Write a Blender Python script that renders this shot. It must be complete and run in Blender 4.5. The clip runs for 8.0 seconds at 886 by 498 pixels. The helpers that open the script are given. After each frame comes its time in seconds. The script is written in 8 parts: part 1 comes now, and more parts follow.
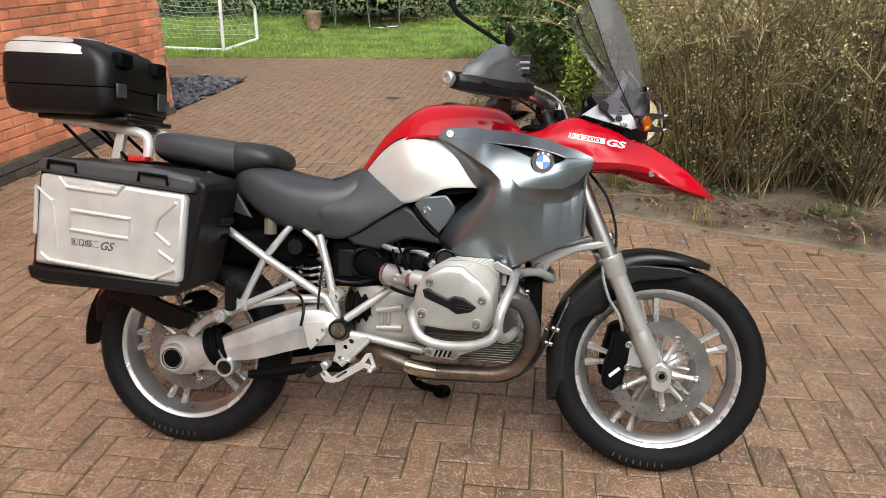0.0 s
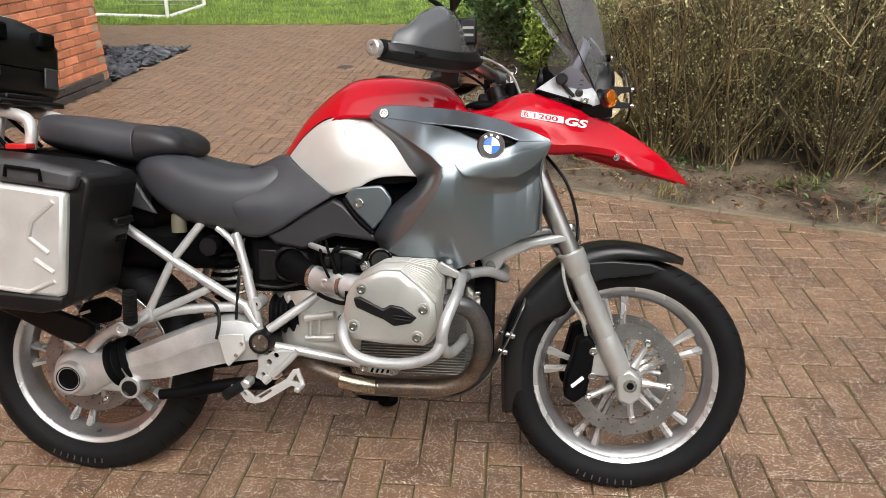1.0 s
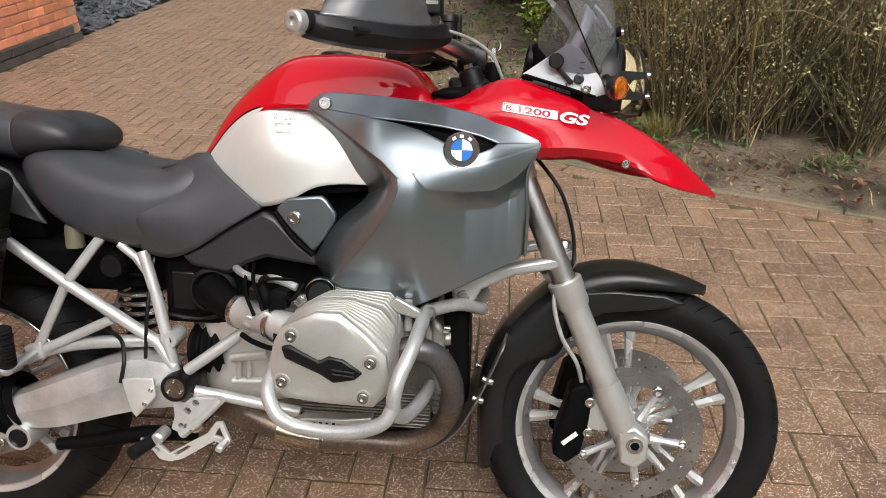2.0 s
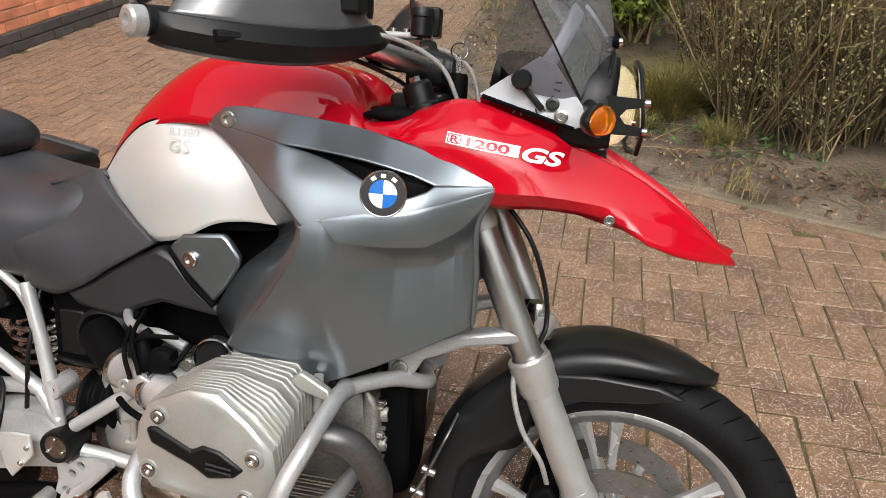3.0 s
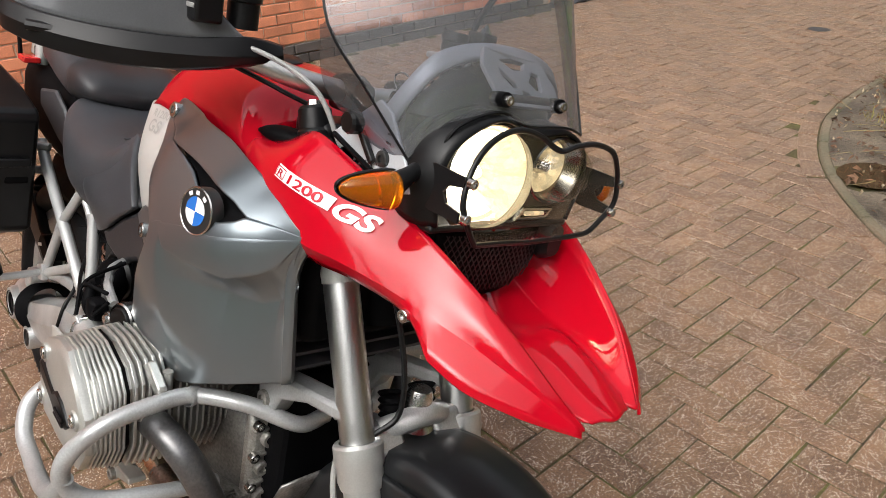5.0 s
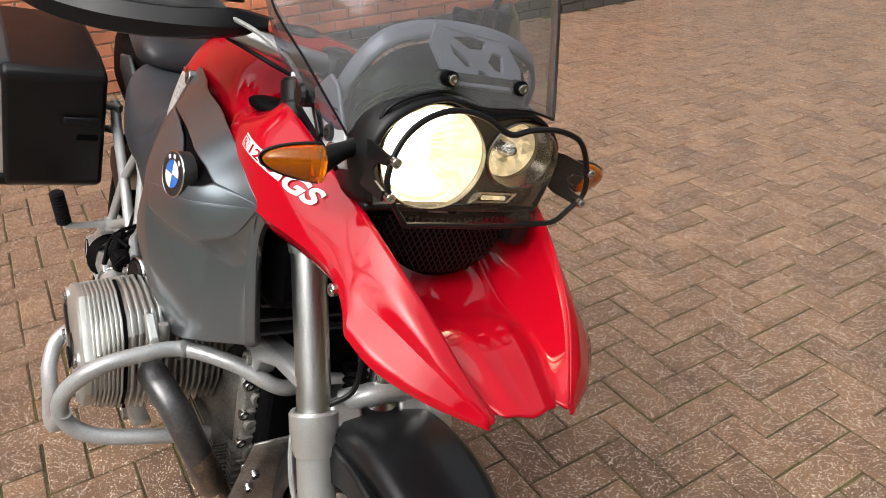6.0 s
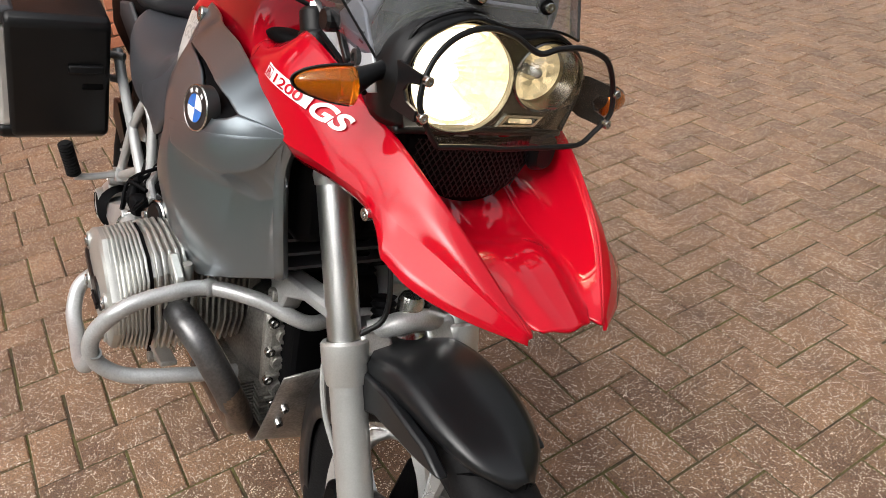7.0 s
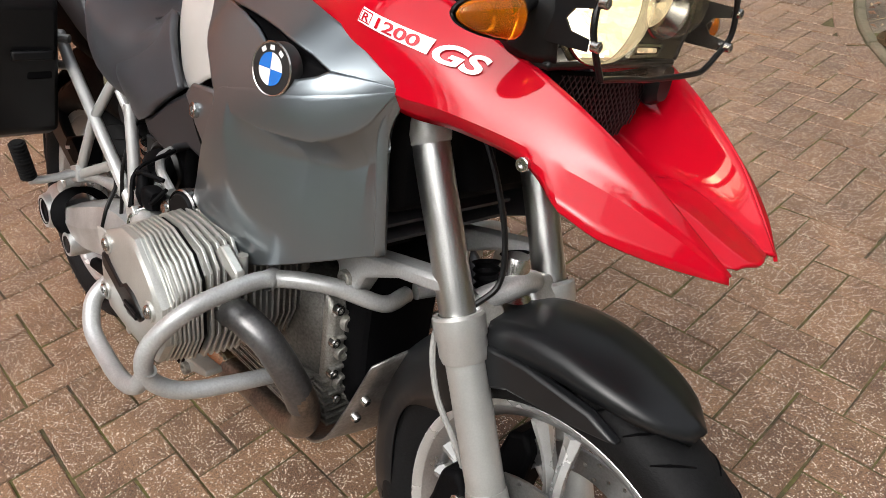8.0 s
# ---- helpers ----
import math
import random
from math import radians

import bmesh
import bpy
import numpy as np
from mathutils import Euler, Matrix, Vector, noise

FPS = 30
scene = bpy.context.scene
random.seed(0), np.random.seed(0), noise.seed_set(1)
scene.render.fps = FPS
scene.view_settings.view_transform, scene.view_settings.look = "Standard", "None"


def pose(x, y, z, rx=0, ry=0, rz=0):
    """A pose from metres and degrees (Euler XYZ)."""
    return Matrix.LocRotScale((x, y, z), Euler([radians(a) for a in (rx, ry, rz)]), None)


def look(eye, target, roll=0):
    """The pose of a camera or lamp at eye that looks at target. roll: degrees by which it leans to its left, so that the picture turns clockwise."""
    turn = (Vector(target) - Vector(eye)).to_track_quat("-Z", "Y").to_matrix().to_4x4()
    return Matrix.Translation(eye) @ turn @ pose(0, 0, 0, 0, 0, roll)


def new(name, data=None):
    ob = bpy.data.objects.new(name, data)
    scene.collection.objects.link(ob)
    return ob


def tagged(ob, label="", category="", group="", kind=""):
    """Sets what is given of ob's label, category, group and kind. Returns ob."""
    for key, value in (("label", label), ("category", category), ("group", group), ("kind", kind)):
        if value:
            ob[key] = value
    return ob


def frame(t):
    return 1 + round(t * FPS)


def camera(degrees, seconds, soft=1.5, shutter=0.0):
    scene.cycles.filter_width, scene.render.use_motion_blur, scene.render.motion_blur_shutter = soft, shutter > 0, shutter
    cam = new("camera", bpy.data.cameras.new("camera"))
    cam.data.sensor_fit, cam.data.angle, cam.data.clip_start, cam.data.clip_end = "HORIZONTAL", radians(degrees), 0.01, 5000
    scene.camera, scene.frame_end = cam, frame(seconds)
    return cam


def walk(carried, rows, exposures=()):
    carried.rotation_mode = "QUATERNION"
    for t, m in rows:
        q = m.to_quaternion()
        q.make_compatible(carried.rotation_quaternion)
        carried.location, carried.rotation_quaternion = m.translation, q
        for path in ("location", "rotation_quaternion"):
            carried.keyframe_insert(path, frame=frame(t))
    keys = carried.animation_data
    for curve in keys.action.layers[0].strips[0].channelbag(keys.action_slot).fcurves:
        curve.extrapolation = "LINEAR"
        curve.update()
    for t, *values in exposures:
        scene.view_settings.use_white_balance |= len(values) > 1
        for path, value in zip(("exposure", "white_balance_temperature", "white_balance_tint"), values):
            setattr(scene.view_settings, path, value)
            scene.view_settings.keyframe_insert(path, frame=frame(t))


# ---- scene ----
cam = camera(62.4, 8.0, soft=0.85)
PATH = [
    (0, (1.172, -1.99, 1.533), (0.883, -0.16, 0.78), -1.0),
    (0.5, (1.211, -1.885, 1.515), (0.964, -0.063, 0.729), -1.0),
    (1, (1.202, -1.681, 1.49), (1.009, 0.127, 0.656), -1.0),
    (1.2, (1.196, -1.59, 1.487), (1.021, 0.208, 0.629), -1.0),
    (2.3, (1.299, -1.121, 1.446), (1.071, 0.61, 0.471), 0.0),
    (2.5, (1.341, -1.041, 1.441), (1.074, 0.677, 0.452), 0.1),
    (3, (1.422, -0.868, 1.423), (1.039, 0.822, 0.425), -0.0),
    (3.5, (1.529, -0.671, 1.413), (0.939, 0.96, 0.416), -0.2),
    (4, (1.712, -0.562, 1.402), (0.83, 0.941, 0.421), -0.2),
    (4.5, (1.921, -0.461, 1.417), (0.782, 0.866, 0.447), -0.5),
    (4.7, (1.958, -0.403, 1.407), (0.734, 0.849, 0.44), -0.7),
    (5.8, (2.113, -0.164, 1.396), (0.62, 0.727, 0.408), -1.8),
    (6, (2.126, -0.142, 1.391), (0.62, 0.709, 0.389), -2.0),
    (6.5, (2.134, -0.137, 1.385), (0.63, 0.656, 0.333), -2.8),
    (7, (2.126, -0.193, 1.361), (0.676, 0.633, 0.259), -3.5),
    (7.5, (2.012, -0.335, 1.333), (0.655, 0.588, 0.19), -4.0),
    (8, (1.894, -0.397, 1.309), (0.654, 0.646, 0.137), -4.4),
]
walk(cam, [(t, look(eye, target, roll)) for t, eye, target, roll in PATH])

# ---- light ----
world = bpy.data.worlds.new("sky")
scene.world = world
world.use_nodes = True
wn, wl = world.node_tree.nodes, world.node_tree.links
sky = wn.new("ShaderNodeTexSky")
sky.sky_type, sky.sun_disc = "NISHITA", False
sky.sun_elevation, sky.sun_rotation = radians(48), radians(160)
sky.air_density, sky.dust_density, sky.ozone_density = 1.0, 6.0, 1.0
hs = wn.new("ShaderNodeHueSaturation")
hs.inputs["Saturation"].default_value = 0.22
wl.new(sky.outputs[0], hs.inputs["Color"])
wl.new(hs.outputs[0], wn["Background"].inputs[0])
wn["Background"].inputs[1].default_value = 0.15
sun_data = bpy.data.lights.new("sun", "SUN")
sun_data.energy, sun_data.angle, sun_data.color = 0.55, radians(68), (1.0, 0.97, 0.93)
sun = new("sun", sun_data)
# light comes down from high over the near side of the drive
sun.matrix_world = look((1.2, -2.5, 5.0), (0.9, 0.3, 0.0))
scene.view_settings.exposure = 0.80


# ---- materials ----
def mat(name, col, rough=0.5, metal=0.0, var=0.12, scale=12.0, fine=150.0, bump=0.15, depth=0.002,
        coat=0.0, rand=0.0, spec=0.5, col2=None, spots=None, island=False, placed=False, grit=(0.6, 1.35)):
    """A surface with broad stains, fine grain and relief; rand: how far single pieces differ."""
    m = bpy.data.materials.new(name)
    m.use_nodes = True
    n, l = m.node_tree.nodes, m.node_tree.links
    b = n["Principled BSDF"]
    tc = n.new("ShaderNodeTexCoord")
    big, small = n.new("ShaderNodeTexNoise"), n.new("ShaderNodeTexNoise")
    big.inputs["Scale"].default_value, small.inputs["Scale"].default_value = scale, fine
    big.inputs["Detail"].default_value, small.inputs["Detail"].default_value = 5, 3
    where = n.new("ShaderNodeNewGeometry").outputs["Position"] if placed else tc.outputs["Object"]
    for t in (big, small):
        l.new(where, t.inputs["Vector"])
    ramp = n.new("ShaderNodeMix")
    ramp.data_type = "RGBA"
    c2 = col2 or tuple(v * (1 - 2 * var) for v in col)
    ramp.inputs["A"].default_value, ramp.inputs["B"].default_value = (*c2, 1), (*[min(1, v * (1 + var)) for v in col], 1)
    mr = n.new("ShaderNodeMapRange")
    mr.inputs["From Min"].default_value, mr.inputs["From Max"].default_value = 0.3, 0.65
    l.new(big.outputs["Fac"], mr.inputs["Value"])
    l.new(mr.outputs[0], ramp.inputs["Factor"])
    out = ramp.outputs["Result"]
    grain = n.new("ShaderNodeMix")
    grain.data_type, grain.blend_type = "RGBA", "MULTIPLY"
    grain.inputs["Factor"].default_value = min(1.0, var * 3)
    l.new(out, grain.inputs["A"])
    l.new(small.outputs["Fac"], grain.inputs["B"])
    gm = n.new("ShaderNodeMapRange")
    gm.inputs["From Min"].default_value, gm.inputs["From Max"].default_value = 0.25, 0.75
    gm.inputs["To Min"].default_value, gm.inputs["To Max"].default_value = grit
    l.new(small.outputs["Fac"], gm.inputs["Value"])
    l.new(gm.outputs[0], grain.inputs["B"])
    out = grain.outputs["Result"]
    if rand:
        src = n.new("ShaderNodeNewGeometry").outputs["Random Per Island"] if island else n.new("ShaderNodeObjectInfo").outputs["Random"]
        rm = n.new("ShaderNodeMapRange")
        rm.inputs["To Min"].default_value, rm.inputs["To Max"].default_value = 1 - rand, 1 + rand
        l.new(src, rm.inputs["Value"])
        rx = n.new("ShaderNodeMix")
        rx.data_type, rx.blend_type = "RGBA", "MULTIPLY"
        rx.inputs["Factor"].default_value = 1
        l.new(out, rx.inputs["A"])
        l.new(rm.outputs[0], rx.inputs["B"])
        out = rx.outputs["Result"]
    if spots:
        scol, sscale, thr = spots
        vor = n.new("ShaderNodeTexVoronoi")
        vor.inputs["Scale"].default_value = sscale
        vn = n.new("ShaderNodeTexNoise")
        vn.inputs["Scale"].default_value, vn.inputs["Detail"].default_value = sscale * 1.4, 2
        l.new(where, vn.inputs["Vector"])
        bend = n.new("ShaderNodeVectorMath")
        bend.operation = "SCALE"
        bend.inputs["Scale"].default_value = 0.9 / sscale
        l.new(vn.outputs["Color"], bend.inputs[0])
        moved = n.new("ShaderNodeVectorMath")
        l.new(where, moved.inputs[0])
        l.new(bend.outputs[0], moved.inputs[1])
        l.new(moved.outputs[0], vor.inputs["Vector"])
        sep = n.new("ShaderNodeSeparateColor")
        l.new(vor.outputs["Color"], sep.inputs[0])
        pick = n.new("ShaderNodeMath")
        pick.operation = "GREATER_THAN"
        cl = n.new("ShaderNodeTexNoise")
        cl.inputs["Scale"].default_value, cl.inputs["Detail"].default_value = sscale * 0.12, 3
        l.new(where, cl.inputs["Vector"])
        lim = n.new("ShaderNodeMapRange")
        lim.inputs["From Min"].default_value, lim.inputs["From Max"].default_value = 0.3, 0.7
        lim.inputs["To Min"].default_value, lim.inputs["To Max"].default_value = min(1.0, thr + 0.22), thr - 0.22
        l.new(cl.outputs["Fac"], lim.inputs["Value"])
        l.new(lim.outputs[0], pick.inputs[1])
        l.new(sep.outputs[0], pick.inputs[0])
        near = n.new("ShaderNodeMath")
        near.operation = "LESS_THAN"
        near.inputs[1].default_value = 0.46
        l.new(vor.outputs["Distance"], near.inputs[0])
        both = n.new("ShaderNodeMath")
        both.operation = "MULTIPLY"
        l.new(pick.outputs[0], both.inputs[0])
        l.new(near.outputs[0], both.inputs[1])
        sx = n.new("ShaderNodeMix")
        sx.data_type = "RGBA"
        l.new(both.outputs[0], sx.inputs["Factor"])
        l.new(out, sx.inputs["A"])
        tone = n.new("ShaderNodeMapRange")
        tone.inputs["To Min"].default_value, tone.inputs["To Max"].default_value = 0.6, 1.1
        l.new(sep.outputs[1], tone.inputs["Value"])
        tn = n.new("ShaderNodeMix")
        tn.data_type, tn.blend_type = "RGBA", "MULTIPLY"
        tn.inputs["Factor"].default_value = 1
        tn.inputs["A"].default_value = (*scol, 1)
        l.new(tone.outputs[0], tn.inputs["B"])
        l.new(tn.outputs["Result"], sx.inputs["B"])
        out = sx.outputs["Result"]
    l.new(out, b.inputs["Base Color"])
    rr = n.new("ShaderNodeMapRange")
    rr.inputs["To Min"].default_value, rr.inputs["To Max"].default_value = max(0.02, rough * 0.8), min(1, rough * 1.2)
    l.new(big.outputs["Fac"], rr.inputs["Value"])
    l.new(rr.outputs[0], b.inputs["Roughness"])
    b.inputs["Metallic"].default_value = metal
    b.inputs["Specular IOR Level"].default_value = spec
    b.inputs["Coat Weight"].default_value, b.inputs["Coat Roughness"].default_value = coat, 0.04
    if bump:
        bp = n.new("ShaderNodeBump")
        bp.inputs["Strength"].default_value, bp.inputs["Distance"].default_value = bump, depth
        l.new(small.outputs["Fac"], bp.inputs["Height"])
        l.new(bp.outputs[0], b.inputs["Normal"])
    return m


def clear(name, col, rough=0.02, trans=1.0, ior=1.45):
    m = bpy.data.materials.new(name)
    m.use_nodes = True
    b = m.node_tree.nodes["Principled BSDF"]
    b.inputs["Base Color"].default_value = (*col, 1)
    b.inputs["Roughness"].default_value, b.inputs["IOR"].default_value = rough, ior
    b.inputs["Transmission Weight"].default_value = trans
    return m


def thin(name, col, gloss=0.08, shine=None, power=0.0, haze=0.0):
    """A thin clear sheet: tinted see-through with a mirror coat that grows at the rim."""
    m = bpy.data.materials.new(name)
    m.use_nodes = True
    n, l = m.node_tree.nodes, m.node_tree.links
    n.remove(n["Principled BSDF"])
    tr, gl, mx, fr = n.new("ShaderNodeBsdfTransparent"), n.new("ShaderNodeBsdfGlossy"), n.new("ShaderNodeMixShader"), n.new("ShaderNodeLayerWeight")
    tr.inputs[0].default_value = (*col, 1)
    gl.inputs["Roughness"].default_value = 0.03
    fr.inputs[0].default_value = 0.5
    pw, ad = n.new("ShaderNodeMath"), n.new("ShaderNodeMath")
    pw.operation, pw.inputs[1].default_value = "POWER", 3.0
    ad.operation, ad.inputs[1].default_value, ad.inputs[2].default_value = "MULTIPLY_ADD", 0.4, gloss
    l.new(fr.outputs["Facing"], pw.inputs[0])
    l.new(pw.outputs[0], ad.inputs[0])
    l.new(ad.outputs[0], mx.inputs[0])
    l.new(tr.outputs[0], mx.inputs[1])
    l.new(gl.outputs[0], mx.inputs[2])
    out = mx.outputs[0]
    # pale diffuse veil for the plastic's scatter and the sky mirrored in it
    if haze:
        df, hz = n.new("ShaderNodeBsdfDiffuse"), n.new("ShaderNodeMixShader")
        df.inputs[0].default_value = (0.75, 0.77, 0.8, 1)
        hz.inputs[0].default_value = haze
        l.new(out, hz.inputs[1])
        l.new(df.outputs[0], hz.inputs[2])
        out = hz.outputs[0]
    if shine:
        em, add = n.new("ShaderNodeEmission"), n.new("ShaderNodeAddShader")
        em.inputs[0].default_value, em.inputs[1].default_value = (*shine, 1), power
        l.new(out, add.inputs[0])
        l.new(em.outputs[0], add.inputs[1])
        out = add.outputs[0]
    l.new(out, n["Material Output"].inputs[0])
    return m


def glow(name, col, strength, facets=0.0, base=None):
    m = bpy.data.materials.new(name)
    m.use_nodes = True
    b = m.node_tree.nodes["Principled BSDF"]
    b.inputs["Base Color"].default_value = (*(base or col), 1)
    b.inputs["Emission Color"].default_value = (*col, 1)
    b.inputs["Emission Strength"].default_value = strength
    # emission differs from cell to cell, painting the glints of mirror facets
    if facets:
        n, l = m.node_tree.nodes, m.node_tree.links
        tc, vo, mr = n.new("ShaderNodeTexCoord"), n.new("ShaderNodeTexVoronoi"), n.new("ShaderNodeMapRange")
        vo.inputs["Scale"].default_value = facets
        mr.inputs["To Min"].default_value, mr.inputs["To Max"].default_value = strength * 0.3, strength * 1.5
        l.new(tc.outputs["Object"], vo.inputs["Vector"])
        sp = n.new("ShaderNodeSeparateColor")
        l.new(vo.outputs["Color"], sp.inputs[0])
        l.new(sp.outputs[0], mr.inputs["Value"])
        l.new(mr.outputs[0], b.inputs["Emission Strength"])
    return m


RED = mat("red_paint", (0.46, 0.0018, 0.012), 0.45, var=0.02, bump=0, coat=0.85, fine=900, spec=0.02)
GREY = mat("grey_metallic_paint", (0.236, 0.270, 0.294), 0.30, metal=0.85, var=0.04, bump=0.02, coat=0.3, fine=1800, scale=3)
SILVER = mat("silver_paint", (0.66, 0.655, 0.63), 0.4, metal=0.35, var=0.03, bump=0.02, coat=0.2, fine=1500)
SEAT = mat("seat_vinyl", (0.040, 0.042, 0.048), 0.42, var=0.1, bump=0.35, fine=700, depth=0.0006)
SEAT2 = mat("seat_vinyl_dark", (0.022, 0.022, 0.025), 0.45, var=0.1, bump=0.3, fine=700, depth=0.0006)
BLACK = mat("black_plastic", (0.0055, 0.0055, 0.006), 0.38, var=0.12, bump=0.25, fine=600, depth=0.0005, spec=0.3)
FENDER = mat("satin_fender_plastic", (0.010, 0.0105, 0.0115), 0.3, var=0.1, bump=0.15, fine=600, depth=0.0004, spec=0.38)
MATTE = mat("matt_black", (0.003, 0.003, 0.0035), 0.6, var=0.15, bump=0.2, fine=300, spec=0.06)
DKGREY = mat("dark_grey_plastic", (0.05, 0.051, 0.055), 0.5, var=0.1, bump=0.2, fine=500, depth=0.0005)
RUBBER = mat("tyre_rubber", (0.0085, 0.0085, 0.009), 0.6, var=0.2, bump=0.3, fine=250, col2=(0.0065, 0.0065, 0.007), spec=0.12)
ALU = mat("cast_aluminium", (0.56, 0.565, 0.56), 0.34, metal=0.6, var=0.12, bump=0.15, fine=400, depth=0.0006)
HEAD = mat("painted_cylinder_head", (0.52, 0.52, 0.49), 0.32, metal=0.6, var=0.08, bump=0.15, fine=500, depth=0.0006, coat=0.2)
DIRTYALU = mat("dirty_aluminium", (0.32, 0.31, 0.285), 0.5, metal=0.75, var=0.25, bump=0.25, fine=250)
ENGINE = mat("engine_casting", (0.15, 0.145, 0.135), 0.55, metal=0.6, var=0.3, bump=0.3, fine=200)
RIM = mat("wheel_silver", (0.60, 0.605, 0.60), 0.27, metal=0.6, var=0.06, bump=0.05, fine=500)
WHITE_TUBE = mat("silver_frame_paint", (0.52, 0.525, 0.52), 0.34, metal=0.45, var=0.06, bump=0.05, fine=500)
BARGREY = mat("grey_crash_bar_paint", (0.46, 0.47, 0.47), 0.38, metal=0.45, var=0.1, bump=0.15, fine=300)
FORK = mat("brushed_fork_metal", (0.62, 0.62, 0.61), 0.33, metal=1.0, var=0.05, bump=0.08, fine=500)
FORKLOW = mat("fork_slider_paint", (0.52, 0.525, 0.51), 0.34, metal=0.6, var=0.05, bump=0.05, fine=400)
STEEL = mat("steel", (0.55, 0.54, 0.52), 0.25, metal=1.0, var=0.1, bump=0.05, fine=400)
DISC = mat("brake_disc_steel", (0.33, 0.325, 0.32), 0.3, metal=0.9, var=0.12, bump=0.08, fine=300)
BARREL = mat("wheel_barrel_silver", (0.36, 0.36, 0.36), 0.3, metal=0.85, var=0.1, bump=0.05, fine=300)
EXH = mat("heat_stained_pipe", (0.24, 0.18, 0.135), 0.38, metal=0.85, var=0.3, bump=0.1, fine=200, scale=9, col2=(0.10, 0.09, 0.082))
BLUED = mat("dull_grey_pipe", (0.155, 0.155, 0.158), 0.36, metal=0.8, var=0.15, bump=0.05, fine=200, scale=12, col2=(0.11, 0.107, 0.106))
EXHB = mat("bright_pipe", (0.62, 0.55, 0.42), 0.22, metal=1.0, var=0.2, bump=0.05, fine=200)
CASE = mat("pannier_aluminium", (0.62, 0.62, 0.60), 0.38, metal=0.45, var=0.06, bump=0.06, fine=500)
WHITE = mat("white_paint", (0.78, 0.78, 0.76), 0.45, var=0.05, bump=0.05)
DECAL = mat("white_decal", (0.82, 0.80, 0.80), 0.35, var=0.03, bump=0)
DECALD = mat("dark_decal", (0.09, 0.09, 0.09), 0.4, var=0.03, bump=0)
# darker copy of the silver paint, with the embossing's shade in the colour
EMBOSS_SHADE = mat("silver_darkened_for_relief", (0.47, 0.465, 0.45), 0.4, metal=0.35, var=0.03, bump=0)
DECALK = mat("black_decal", (0.02, 0.02, 0.02), 0.35, var=0.03, bump=0)
BLUE = mat("blue_enamel", (0.02, 0.16, 0.55), 0.2, var=0.02, bump=0, coat=0.8)
AMBER = clear("amber_lens", (1.0, 0.30, 0.005), 0.10, 0.8)
SCREEN = thin("smoked_screen", (0.52, 0.53, 0.57), 0.10, haze=0.11)
# same plastic as the screen; the tint is darkened for its grazing view
WING_GRAZING = thin("screen_plastic_darkened", (0.38, 0.38, 0.42), 0.10, haze=0.05)
PANE = thin("clear_guard_pane", (0.93, 0.93, 0.91), 0.05)
LENS = thin("lamp_lens", (0.97, 0.96, 0.92), 0.07)
CHROME = mat("reflector_chrome", (0.9, 0.88, 0.8), 0.08, metal=1.0, var=0.02, bump=0)
BULB = glow("lit_bulb", (1.0, 0.86, 0.55), 14.0)
# the bulb's light mirrored in the reflector is put in as emission
BEAM = glow("glowing_reflector", (1.0, 0.90, 0.76), 4.2, 60.0, (0.25, 0.23, 0.18))
BEAM_RIM = glow("dim_warm_glow", (1.0, 0.76, 0.42), 0.42, 110.0, (0.42, 0.37, 0.26))
SMOKE = mat("smoked_chrome", (0.20, 0.19, 0.17), 0.2, metal=1.0, var=0.05, bump=0)
DEFLECT = mat("satin_grey_deflector", (0.085, 0.088, 0.093), 0.22, coat=1.0, var=0.06, bump=0.1, fine=500, depth=0.0004)
# the clear lens emits faintly, painting the lamp's golden glare onto it
LENS_GLARE = thin("glare_lens", (0.98, 0.97, 0.92), 0.05, (1.0, 0.80, 0.48), 0.17)
NAVY = mat("dark_cowl_plastic", (0.022, 0.025, 0.033), 0.35, var=0.08, bump=0.1, fine=500, depth=0.0004)
CARRIER = mat("carrier_grey", (0.56, 0.58, 0.61), 0.4, metal=0.3, var=0.05, fine=600)
REDLENS = mat("red_reflector", (0.55, 0.02, 0.02), 0.2, var=0.05, bump=0)
CABLE = mat("cable_sheath", (0.30, 0.30, 0.29), 0.45, var=0.1, bump=0.05)


# ---- shape helpers ----
BIKE = Matrix.Translation((0, -0.052, 0)) @ Matrix.Rotation(radians(1.1), 4, "Z") @ Matrix.Rotation(radians(-17.0), 4, "X")
SETTLE = BIKE.inverted() @ Matrix.Rotation(radians(-15), 4, "X")


def settle(p):
    """Squares a place on one flank of the motorcycle to its middle plane."""
    q = SETTLE @ Vector((p[0], -abs(p[1]), p[2]))
    w = min(1.0, abs(p[1]) / 0.1)
    y = min(0.0, -abs(p[1]) + (q.y + abs(p[1])) * w)
    return Vector((p[0] + (q.x - p[0]) * w, math.copysign(y, p[1]), p[2] + (q.z - p[2]) * w))


